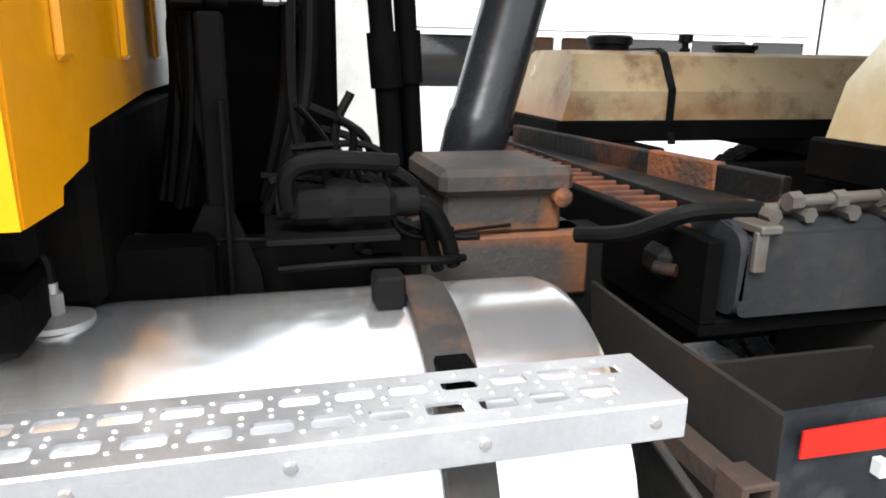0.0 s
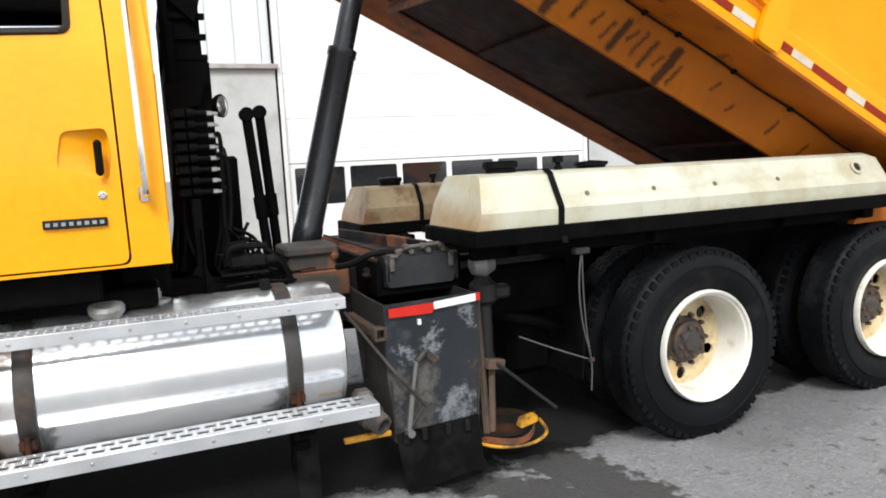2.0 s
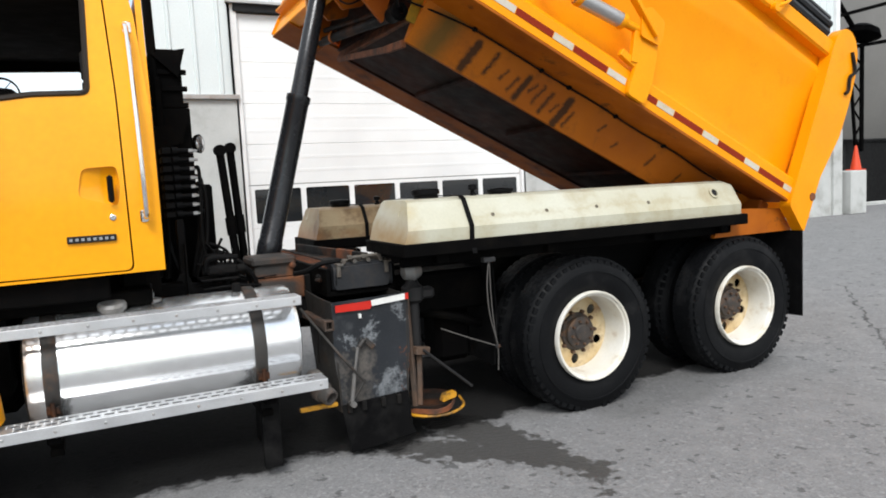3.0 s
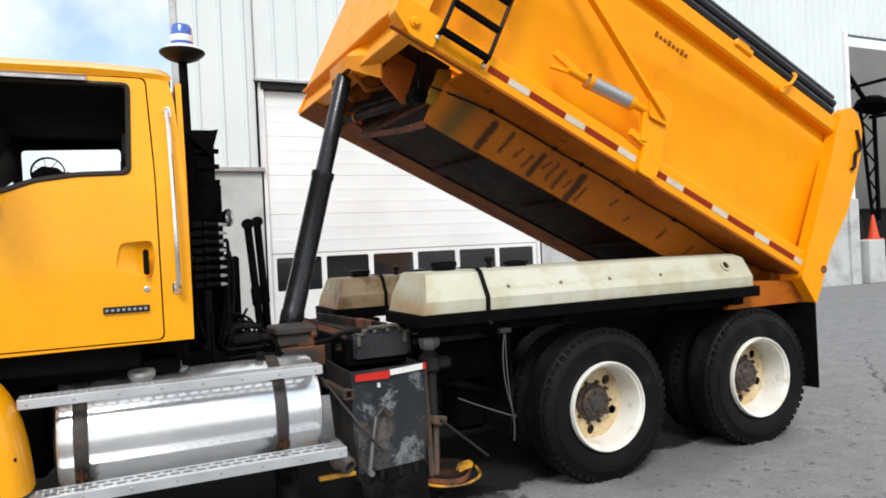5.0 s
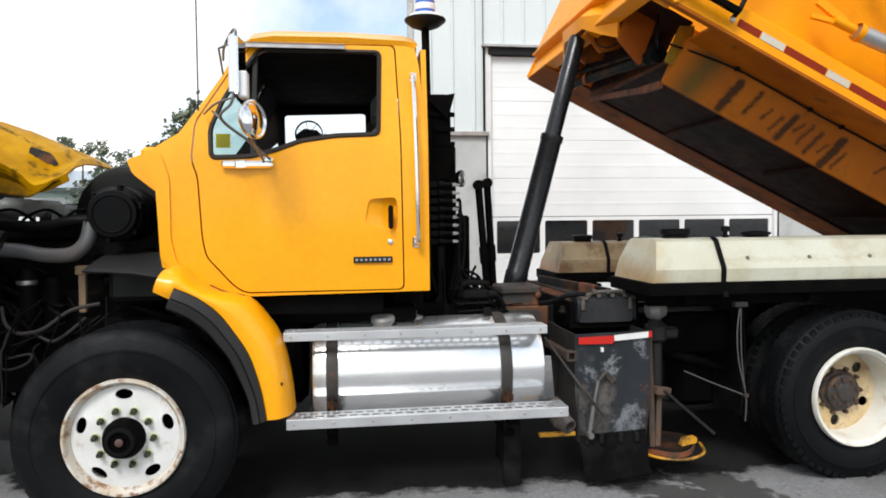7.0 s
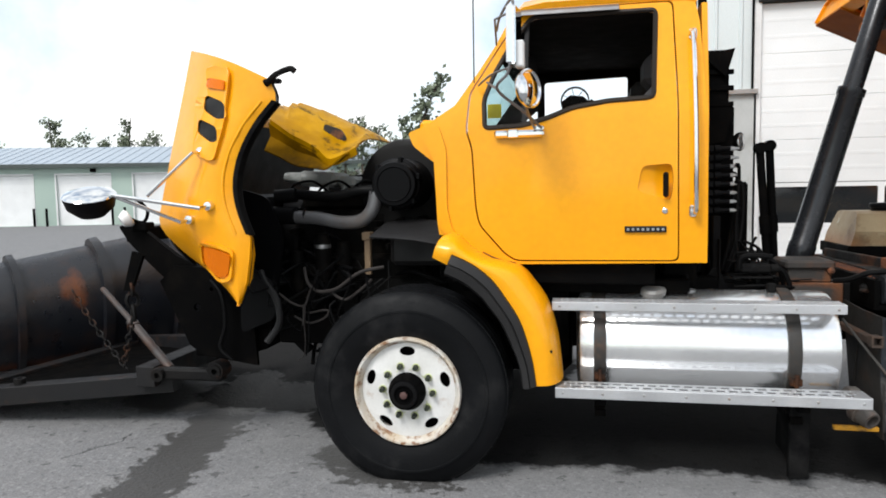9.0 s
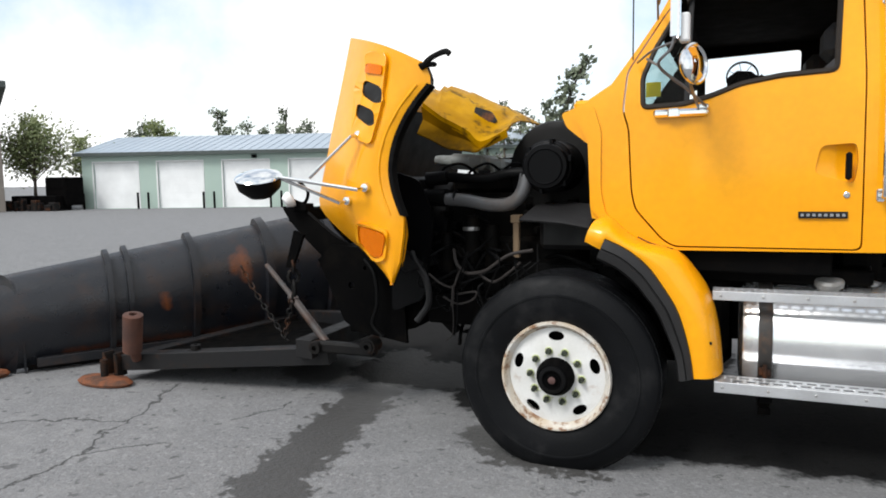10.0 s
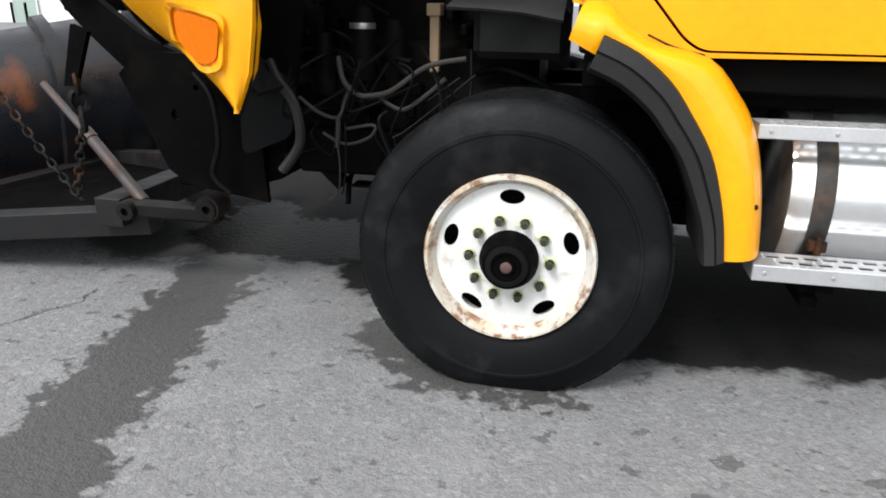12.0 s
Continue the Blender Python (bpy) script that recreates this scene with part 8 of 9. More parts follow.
beam(bm, B(3.215, 0.47, -0.285), B(3.215, 0.8, -0.26), 0.03, 0.05)
beam(bm, B(3.215, 0.8, -0.26), B(3.215, 2.02, -0.09), 0.02, 0.045)
part("front_lip", bm, RUSTY, dump, "rusty lip at the floor's front edge", split=True)
bm = bmesh.new()
for u_ in (2.86, 2.3, 2.05, 1.6, 1.1):
    bbox(bm, u_ - 0.014, u_ + 0.014, 0.298, 0.335, -0.036, -0.012, 0.006)
part("wire_clip", bm, RUBBER, dump, "black clips holding the wire", split=True)
part("floor_wire", tube(bmesh.new(), [B(3.32, 0.4, -0.06), B(3.1, 0.33, -0.05), B(2.86, 0.31, -0.03), B(2.5, 0.315, -0.025), B(2.2, 0.31, -0.03), B(1.8, 0.315, -0.02), B(1.4, 0.31, -0.03), B(1.0, 0.315, -0.02), B(0.6, 0.31, -0.035), B(0.2, 0.31, -0.02)], 0.0065, 6), HOSE, dump, "black wire along the sill")
# front wall with rounded corner, seen from ahead and below
bm = bmesh.new()
rows = []
for v in (0.17, 0.25, 0.6, 1.0, 1.45):
    lean = 0.0
    rows.append([B(3.6 + lean, 0.02, v), B(3.70 + lean, 0.05, v), B(3.76 + lean, 0.14, v), B(3.78 + lean, 0.4, v), B(3.78 + lean, 2.2, v), B(3.76 + lean, 2.46, v), B(3.70 + lean, 2.55, v), B(3.6 + lean, 2.58, v)])
sheet(bm, rows, 0.02)
bbox(bm, 3.68, 3.775, 0.1, 2.5, 0.165, 0.185, 0.006)
bbox(bm, 3.60, 3.70, 0.04, 2.56, 0.0, 0.175, 0.006)
part("front_wall", bm, ORANGE_BOX, dump, "orange front wall of the box", sharp=30)
bm = bmesh.new()
prism(bm, round_poly([(3.5, -0.02), (3.66, -0.02), (3.80, 0.06), (3.80, 0.17), (3.5, 0.17)], 0.015), buv(-0.03), 0.12)
part("rail_end", bm, ORANGE_BOX, dump, "orange rail end cap")
part("rail_bolt", lathe(bmesh.new(), [(0.035, 0.01), (0.035, -0.01), (0.022, -0.02), (0.02, -0.03), (0, -0.03)], B(3.66, -0.03, 0.06), (0, 1, 0), 16), ORANGE_BOX, dump, "painted bolt head")
# hoist bracket under the front wall
bm = bmesh.new()
sheet(bm, [[B(3.60, 0.62, 0.2), B(3.64, 0.62, 0.05), B(3.57, 0.62, -0.09)], [B(3.68, 0.8, 0.21), B(3.72, 0.8, 0.06), B(3.64, 0.8, -0.05)], [B(3.72, 1.0, 0.21), B(3.79, 1.0, 0.07), B(3.74, 1.0, 0.0)], [B(3.72, 1.4, 0.21), B(3.79, 1.4, 0.07), B(3.74, 1.4, 0.0)], [B(3.60, 1.78, 0.2), B(3.64, 1.78, 0.05), B(3.57, 1.78, -0.09)]], 0.02)
part("hoist_cover", bm, ORANGE_BOX, dump, "orange cover plate over the hoist pin", sharp=30)
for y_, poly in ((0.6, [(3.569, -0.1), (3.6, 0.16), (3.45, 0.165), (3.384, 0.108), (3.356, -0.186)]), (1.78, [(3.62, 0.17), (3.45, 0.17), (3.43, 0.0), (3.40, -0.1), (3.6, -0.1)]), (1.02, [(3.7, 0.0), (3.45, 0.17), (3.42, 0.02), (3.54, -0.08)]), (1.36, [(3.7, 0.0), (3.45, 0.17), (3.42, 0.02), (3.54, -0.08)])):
    part("hoist_gusset", prism(bmesh.new(), round_poly(poly, 0.015), buv(y_), 0.03), ORANGE_SHADED, dump, "orange hoist bracket plate")
# Backing plates hold the recess's shade in their near-black colour.
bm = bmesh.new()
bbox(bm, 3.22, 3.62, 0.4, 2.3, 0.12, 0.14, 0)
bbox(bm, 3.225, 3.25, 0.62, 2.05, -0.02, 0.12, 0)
part("front_crossmember", bm, UNDER_DARK, dump, "near-black plates filling the recess behind the hoist pin", split=True)
bm = bmesh.new()
prism(bm, round_poly([(3.28, -0.17), (3.285, -0.06), (3.29, 0.08), (3.2, 0.125), (3.15, -0.03), (3.17, -0.16)], 0.012), buv(0.4), 0.015)
part("side_gusset", bm, surface("mossy_orange", (0.34, 0.17, 0.01), 0.6, other=(0.16, 0.14, 0.012), dirt=(0.04, 0.05, 0.012), dirt_amount=0.7, dirt_scale=6, large=6, spec=0.2), dump, "mossy green-stained gusset")
bm = bmesh.new()
rod(bm, B(3.29, 0.62, -0.085), B(3.44, 1.92, -0.085), 0.035)
tube(bm, [B(3.3, 0.66, -0.02), B(3.38, 1.2, -0.03), B(3.47, 1.7, -0.04)], 0.02, 8)
part("cross_tube", bm, BLACK_RUST, dump, "dark rusty cross pipes under the front wall", split=True)
bm = lathe(bmesh.new(), [(0, -0.09), (0.05, -0.085), (0.062, -0.06), (0.062, 0.0), (0.07, 0.005), (0.07, 0.03), (0.045, 0.04), (0, 0.04)], B(3.46, 1.96, -0.085), B(0.1, 1, 0) - B(0, 0, 0), 24)
lathe(bm, [(0.05, -0.02), (0.056, 0.0), (0.05, 0.02)], B(3.4, 1.6, -0.085), B(0.1, 1, 0) - B(0, 0, 0), 18)
part("pipe_boss", bm, ORANGE_SHADED, dump, "round orange pipe boss", split=True)
bm = bmesh.new()
tube(bm, [B(3.42, 0.5, 0.12), B(3.4, 0.44, 0.0), B(3.37, 0.44, -0.07), B(3.34, 0.46, -0.1)], 0.007, 6)
tube(bm, [B(3.62, 1.05, 0.02), B(3.6, 0.95, -0.06), B(3.55, 0.85, -0.09), B(3.5, 0.8, -0.04)], 0.006, 6)
part("dangling_wire", bm, HOSE, dump, "thin wires hanging under the front wall", split=True)
part("sensor_boot", lathe(bmesh.new(), [(0.02, -0.12), (0.05, -0.1), (0.052, -0.02), (0.062, 0.0), (0.055, 0.025), (0.025, 0.03), (0.02, 0.015), (0, 0.015)], B(3.318, 0.5, -0.106), (0.1, -1, 0.1), 18), RUBBER, dump, "black rubber boot")
# reflective tape on the lower rail
u = 3.25
k = 0
while u > 0.12:
    L = 0.30 if k % 2 == 0 else 0.17
    top = min(u, 3.11)
    for a_, b_ in ((top, max(u - L + 0.006, 1.84)), (min(u, 1.655), u - L + 0.006)):
        if a_ - b_ < 0.03:
            continue
        bm = prism(bmesh.new(), [(a_, 0.05), (b_, 0.05), (b_, 0.094), (a_, 0.094)], buv(-0.0035), 0.003)
        part("reflector_tape", bm, DARK_RED_TAPE if k % 2 == 0 else OLD_TAPE, dump, "dark red reflective tape" if k % 2 == 0 else "white reflective tape")
    u -= L
    k += 1
# ladder near the front
bm = bmesh.new()
for uu in (3.5, 3.16):
    tube(bm, [B(uu, -0.02, 0.06), B(uu, -0.07, 0.1), B(uu, -0.07, 1.25)], 0.014, 8, False)
ladder = part("side_ladder", bm, BLACK_RUST, truck, "black steel side ladder")
for v in (0.09, 0.29, 0.49, 0.69, 0.89, 1.09):
    part("rung", beam(bmesh.new(), B(3.5, -0.07, v), B(3.16, -0.07, v), 0.04, 0.035, up=(0, 1, 0)), BLACK, ladder, "black ladder rung")
part("ladder_bolt", lathe(lathe(bmesh.new(), [(0.016, 0.0), (0.016, -0.012), (0.01, -0.016), (0, -0.016)], B(3.5, -0.03, 0.05), (0, 1, 0), 12), [(0.016, 0.0), (0.016, -0.012), (0.01, -0.016), (0, -0.016)], B(3.16, -0.03, 0.05), (0, 1, 0), 12), GALV, ladder, split=True)
# brace, bracket and small ram on the side
bm = bmesh.new()
prism(bm, round_poly([(1.83, -0.01), (1.67, -0.01), (1.665, 0.13), (1.7, 0.3), (1.74, 0.44), (1.9, 0.44), (1.86, 0.3), (1.84, 0.14)], 0.03), buv(-0.045), 0.03)
side_br = part("side_bracket", bm, ORANGE_BOX, truck, "orange side bracket")
part("brace_plate", prism(bmesh.new(), round_poly([(1.9, 0.37), (1.735, 0.385), (1.725, 0.44), (1.757, 0.555), (1.9, 0.585), (1.965, 0.53)], 0.02), buv(-0.07), 0.015), ORANGE_BOX, side_br, "orange plate at the foot of the brace")
part("side_brace", beam(bmesh.new(), B(1.79, -0.07, 0.425), B(2.9, -0.07, 0.99), 0.06, 0.03), ORANGE_BOX, side_br, "flat orange diagonal brace")
bm = bmesh.new()
for f in (0.02, 0.09, 0.16):
    p = B(1.79, -0.07, 0.425).lerp(B(2.9, -0.07, 0.99), f)
    rod(bm, p + Vector((0, 0.01, 0)), p + Vector((0, -0.025, 0)), 0.009)
part("brace_bolt", bm, BLACK_RUST, side_br, split=True)
bm = bmesh.new()
rod(bm, B(2.42, -0.03, 0.36), B(2.06, -0.03, 0.4), 0.05)
part("side_ram", bm, GALV, dump, "bright silver ram on the box side")
bm = bmesh.new()
for a_, b_ in ((2.6, 2.45), (2.05, 1.88)):
    rod(bm, B(a_, -0.03, 0.35 if a_ > 2.3 else 0.4), B(b_, -0.03, 0.36 if a_ > 2.3 else 0.42), 0.028)
lathe(bm, [(0.052, -0.02), (0.055, 0), (0.052, 0.02)], B(2.42, -0.03, 0.36), B(1, 0, 0) - B(0, 0, 0), 16)
lathe(bm, [(0.052, -0.02), (0.055, 0), (0.052, 0.02)], B(2.06, -0.03, 0.4), B(1, 0, 0) - B(0, 0, 0), 16)
beam(bm, B(2.72, 0.0, 0.42), B(2.52, -0.03, 0.37), 0.03, 0.05)
beam(bm, B(2.72, 0.0, 0.32), B(2.52, -0.03, 0.36), 0.03, 0.03)
beam(bm, B(1.92, -0.03, 0.42), B(1.86, -0.03, 0.2), 0.04, 0.06)
beam(bm, B(1.98, -0.02, 0.22), B(1.84, -0.02, 0.2), 0.04, 0.05)
part("ram_mount", bm, ORANGE_BOX, dump, "orange ram mounts and linkage", split=True)
# maker's mark as plain bars
bm = bmesh.new()
for k in range(8):
    bbox(bm, 2.0 - 0.043 * k - 0.024, 2.0 - 0.043 * k, 0.05, 0.064, 1.004 + (0.004 if k % 3 else 0), 1.03 if k % 3 else 1.042, 0)
part("maker_mark", bm, surface("faded_brown_mark", (0.22, 0.07, 0.006), 0.6, spec=0.15), dump, "faded brown lettering shown as bars", split=True)
# tarp roll along the top
bm = bmesh.new()
tube(bm, [B(0.1, 0.14, 1.43), B(1.0, 0.15, 1.44), B(2.2, 0.15, 1.44), B(3.8, 0.14, 1.43)], 0.085, 14, True)
for y_, v_, r_ in ((0.05, 1.39, 0.035), (0.045, 1.46, 0.032), (0.08, 1.525, 0.03), (0.14, 1.54, 0.035), (0.2, 1.52, 0.03)):
    tube(bm, [B(0.14, y_, v_), B(1.1, y_ + 0.01, v_ + 0.012), B(2.3, y_ - 0.006, v_ - 0.008), B(3.8, y_, v_)], r_, 8, True)
part("tarp_roll", bm, surface("grey_black_vinyl", (0.013, 0.0145, 0.017), 0.45, other=(0.02, 0.022, 0.025), spec=0.35, bump=0.1), dump, "rolled black tarpaulin on the top rail")
bm = bmesh.new()
tube(bm, [B(0.83, -0.02, 1.2), B(0.8, -0.05, 1.235), B(0.74, -0.05, 1.3), B(0.7, -0.03, 1.39), B(0.7, 0.0, 1.42)], 0.014, 8)
lathe(bm, [(0, -0.025), (0.035, -0.025), (0.04, 0.0), (0.035, 0.02), (0, 0.02)], B(0.82, -0.03, 1.21), (0, 1, 0), 14)
rbox(bm, 1.16, 1.36, -0.03, 0.06, 1.29, 1.345, 0.012, BM)
rbox(bm, 1.2, 1.34, -0.02, 0.03, 1.34, 1.365, 0.01, BM)
part("tarp_hook", bm, ORANGE_BOX, dump, "orange tarp hook and bracket", split=True)
# rear corner post, tailgate and rear apron
bm = bmesh.new()
post = round_poly([(2.03, 1.045), (1.87, 1.27), (2.29, 2.24), (2.377, 2.468), (2.44, 2.58), (2.52, 2.635), (2.6, 2.62), (2.66, 2.55), (2.685, 2.45), (2.66, 2.268), (2.57, 2.02), (2.456, 1.778), (2.231, 1.476), (2.121, 1.239)], 0.03)
prism(bm, post, xz(-0.03), 0.1)
prism(bm, post, xz(2.53), 0.1)
rear = part("corner_post", bm, ORANGE_BOX, dump, "orange rear corner posts", split=True)
part("post_pin", lathe(bmesh.new(), [(0.032, 0.0), (0.03, -0.008), (0, -0.01)], (2.13, -0.03, 1.32), (0, 1, 0), 16), RUSTY, rear, "rusty latch pin")
part("apron", prism(bmesh.new(), [(1.2, 1.06), (2.06, 1.06), (1.92, 1.24), (1.35, 1.27)], xz(0.1), 0.04), ORANGE_SHADED, dump, "dirty orange rear apron with shade in its colour")
part("rear_bar", bbox(bmesh.new(), -0.02, 0.08, 0.2, 2.4, -0.16, -0.02, 0.01), ORANGE_SHADED, dump, "dirty orange bar under the tailgate with shade in its colour")
bm = bmesh.new()
rows = []
for t in (0, 0.25, 0.5, 0.75, 1):
    rows.append([Vector((2.2 + 0.42 * t, y, 1.15 + 1.35 * t)) for y in (0.08, 1.3, 2.52)])
sheet(bm, rows, 0.04)
part("tailgate", bm, ORANGE_BOX, dump, "orange tailgate")
bm = bmesh.new()
tube(bm, [(2.6, -0.04, 2.45), (2.62, -0.05, 2.3), (2.56, -0.05, 2.25), (2.54, -0.05, 2.15), (2.5, -0.05, 2.12)], 0.014, 8)
part("tailgate_chain", bm, BLACK_RUST, dump, "dark tailgate chain")


# ---- snow plow ----
plow = thing("snow_plow", (-8.1, 1.3, 0), "black steel snow plow with curved ribbed moldboard, lowered", "snow plow")
PE = Vector((-8.97, 0.32, 0))
PA = Vector((0.574, 0.819, 0))
PN = Vector((0.819, -0.574, 0))


def plow_h(s):
    return 0.86 + 0.15 * min(s, 2.6)


PLOW_SEC = [(-0.04, 0.03), (0.02, 0.1), (0.09, 0.2), (0.155, 0.34), (0.19, 0.5), (0.185, 0.64), (0.14, 0.78), (0.06, 0.89), (-0.05, 0.96), (-0.17, 1.0), (-0.26, 0.985)]


def P(s, b, h):
    """A point of the plow: s along the blade, b towards the lorry, h as part of the blade's height."""
    return PE + PA * s + PN * (b * (0.75 + 0.12 * s)) + Vector((0, 0, h * plow_h(s)))


PL = 3.3
bm = bmesh.new()
sheet(bm, [[P(-0.2 + (PL + 0.2) * i / 16, b, h) for b, h in PLOW_SEC] for i in range(17)], 0.012)
RUST_RUN = [(P(1.78, 0.16, 0.9), P(1.8, 0.19, 0.74), 0.018), (P(1.83, 0.15, 0.86), P(1.86, 0.2, 0.6), 0.03), (P(1.74, 0.17, 0.8), P(1.75, 0.19, 0.68), 0.012), (P(1.1, 0.19, 0.55), P(1.12, 0.19, 0.45), 0.01), (P(0.3, 0.1, 0.12), P(3.0, 0.1, 0.12), 0.03)]
PLOW_BACK = surface("moldboard_steel", (0.008, 0.0095, 0.0135), 0.34, spec=0.5, other=(0.014, 0.0155, 0.02), dirt=(0.04, 0.02, 0.012), dirt_amount=0.5, dirt_scale=3.5, bump=0.3, bump_size=0.004, spots=[(a, c, r, 0.05, (0.17, 0.05, 0.014), 0.85) for a, c, r in RUST_RUN], fray=0.02, fray_scale=22)
mold = part("moldboard", bm, PLOW_BACK, plow, "curved black steel moldboard")
for s, wdt in ((0.65, 0.035), (0.81, 0.03), (1.38, 0.045), (2.09, 0.07), (2.75, 0.05)):
    bm = bmesh.new()
    rows = []
    for b, h in PLOW_SEC:
        nrm = Vector((b + 0.15, h - 0.5)).normalized()
        rows.append([P(s - wdt / 2, b, h), P(s - wdt / 2, b + 0.06 * abs(nrm.x) + 0.02, h + 0.05 * nrm.y), P(s + wdt / 2, b + 0.06 * abs(nrm.x) + 0.02, h + 0.05 * nrm.y), P(s + wdt / 2, b, h)])
    sheet(bm, rows, 0.006)
    part("rib", bm, PLOW, mold, "upright steel rib")
bm = bmesh.new()
poly = [(b, h) for b, h in PLOW_SEC] + [(-0.3, 0.9), (-0.28, 0.7), (-0.2, 0.3), (-0.16, 0.03)]
prism(bm, poly, lambda u, v, w: P(-0.2 - w, u, v), 0.02)
part("end_plate", bm, PLOW, plow, "dark rounded end plate")
NE = Vector((-0.8, -0.45, 0)).normalized()
nose = spline([(0.12, 0, 0.0), (0.3, 0, 0.0), (0.42, 0, 0.26), (0.58, 0, 0.5), (0.66, 0, 0.74), (0.6, 0, 0.79), (0.3, 0, 0.855), (0.15, 0, 0.84), (0.08, 0, 0.72), (0.06, 0, 0.52), (0.08, 0, 0.3), (0.12, 0, 0.0)], 3)[:-1]
prism_ = plate(bmesh.new(), [(q.x, q.z) for q in nose], [], lambda u, v, w: P(0.0, 0.12, 0) + NE * u + Vector((0, 0, v)) + PN * (0.07 * math.sin(math.pi * min(1, v / 0.83)) - 0.1 * u - w), 0.015, [((0, 0.2, 0), (0, 1, 0)), ((0, 0.4, 0), (0, 1, 0)), ((0, 0.6, 0), (0, 1, 0)), ((0.2, 0, 0), (1, 0, 0)), ((0.4, 0, 0), (1, 0, 0))])
part("nose_plate", prism_, PLOW, plow, "dark rounded nose plate")
part("nose_shoe", box(-9.28, -8.98, -0.02, 0.16, 0.0, 0.06, bev=0.025), RUSTY, plow, "rusty nose shoe")
bm = bmesh.new()
prism(bm, [(0.17, 0.42), (-0.12, 0.36), (-0.16, 0.0), (0.1, 0.0)], lambda u, v, w: P(-0.03 - w, u, v), 0.015)
prism(bm, [(-0.28, 0.98), (-0.42, 0.95), (-0.4, 0.55), (-0.3, 0.5)], lambda u, v, w: P(0.05 - w, u, v), 0.02)
part("end_gusset", bm, PLOW, plow, "bolted end gusset", split=True)
bm = bmesh.new()
sheet(bm, [[P(s, -0.02, 0.16), P(s, -0.07, 0.0)] for s in (-0.02, 1.5, PL)], 0.025)
part("cutting_edge", bm, BLACK_RUST, plow, "worn steel cutting edge")
bm = bmesh.new()
beam(bm, P(0.05, 0.08, 0.1), P(PL, 0.08, 0.09), 0.1, 0.08)
part("lower_beam", bm, PLOW, mold, "lower frame beam")
bm = bmesh.new()
STICK = P(0.0, 0.12, 0) + NE * 0.56
tube(bm, [STICK + Vector((0, 0, 0.7)), STICK + Vector((0.01, 0, 1.3))], 0.008, 6, False)
stick = part("marker_stick", bm, BLACK, plow, "thin marker stick with a white rag")
for k, (z0, z1, w) in enumerate(((1.22, 0.98, 0.05), (1.12, 0.84, 0.035), (1.05, 0.76, 0.045))):
    rows = []
    for q in range(9):
        t = q / 8
        c = STICK + Vector((0.03 * math.sin(7 * t + 2 * k) - 0.03, 0.02 * math.cos(5 * t + k) - 0.02, z0 + (z1 - z0) * t))
        ww = w * (0.7 + 0.5 * math.sin(9 * t + 3 * k))
        rows.append([c + Vector((-ww, 0, 0)), c + Vector((0, -0.015, 0.01)), c + Vector((ww, 0.01, 0))])
    part("rag", sheet(bmesh.new(), rows, 0.003), RAG, stick, "torn white rag")
# push frame, shoe, peg, braces, chains
bm = bmesh.new()
beam(bm, (-7.95, 0.42, 0.155), (-6.1, 0.6, 0.32), 0.14, 0.13)
beam(bm, (-7.6, 2.3, 0.2), (-6.3, 1.7, 0.36), 0.12, 0.12)
beam(bm, (-6.25, 0.45, 0.38), (-6.25, 1.95, 0.38), 0.14, 0.14)
beam(bm, (-7.95, 0.42, 0.14), (-7.5, 2.4, 0.18), 0.12, 0.12)
frame_ = part("push_frame", bm, surface("push_frame_steel", (0.0075, 0.008, 0.0095), 0.55, spec=0.25, other=(0.012, 0.011, 0.011), dirt=(0.045, 0.02, 0.01), dirt_amount=0.7, dirt_scale=5, dirt_lo=0.54, dirt_hi=0.68, bump=0.35), plow, "black steel push frame")
part("frame_plate", prism(bmesh.new(), [(-7.95, 0.46), (-6.4, 0.66), (-6.25, 1.7), (-7.45, 2.4), (-7.9, 2.3)], lambda u, v, w: Vector((u, v, 0.15 + 0.1 * (u + 7.95) / 1.6 + w)), 0.02), BLACK, frame_, "black plate across the push frame")
part("pin_lug", rbox(lathe(bmesh.new(), [(0.02, -0.02), (0.04, -0.02), (0.04, 0.02), (0.02, 0.02)], (-7.3, 0.5, 0.3), (0, 0, 1), 14), -7.36, -7.24, 0.46, 0.54, 0.255, 0.28, 0.006), BLACK_RUST, frame_, "rusty lug on the frame")
bm = bmesh.new()
lathe(bm, [(0, 0.0), (0.17, 0.0), (0.18, 0.02), (0.15, 0.05), (0.05, 0.06), (0, 0.06)], (-8.02, 0.25, 0.005), (0, 0, 1), 24)
bm.transform(Matrix.Translation((-8.02, 0.25, 0)) @ Matrix.Diagonal((1.5, 0.7, 1, 1)) @ Matrix.Translation((8.02, -0.25, 0)))
shoe = part("plow_shoe", bm, RUSTY, plow, "rusty mushroom shoe on the ground")
bm = bmesh.new()
for dx in (-0.07, 0.05):
    prism(bm, [(dx - 8.02, 0.05), (dx - 7.985, 0.05), (dx - 7.985, 0.2), (dx - 8.0, 0.24), (dx - 8.02, 0.24)], xz(0.3), 0.1)
rod(bm, (-8.02, 0.25, 0.05), (-8.02, 0.25, 0.2), 0.03)
part("shoe_bracket", bm, BLACK_RUST, shoe, "rusty shoe bracket")
bm = bmesh.new()
lathe(bm, [(0.03, 0.0), (0.074, 0.0), (0.076, 0.31), (0.05, 0.318), (0.03, 0.318), (0.028, 0.26)], (-7.76, 0.3, 0.28), (0.22, -0.12, 1), 20)
rod(bm, (-7.78, 0.36, 0.2), (-7.75, 0.3, 0.32), 0.04)
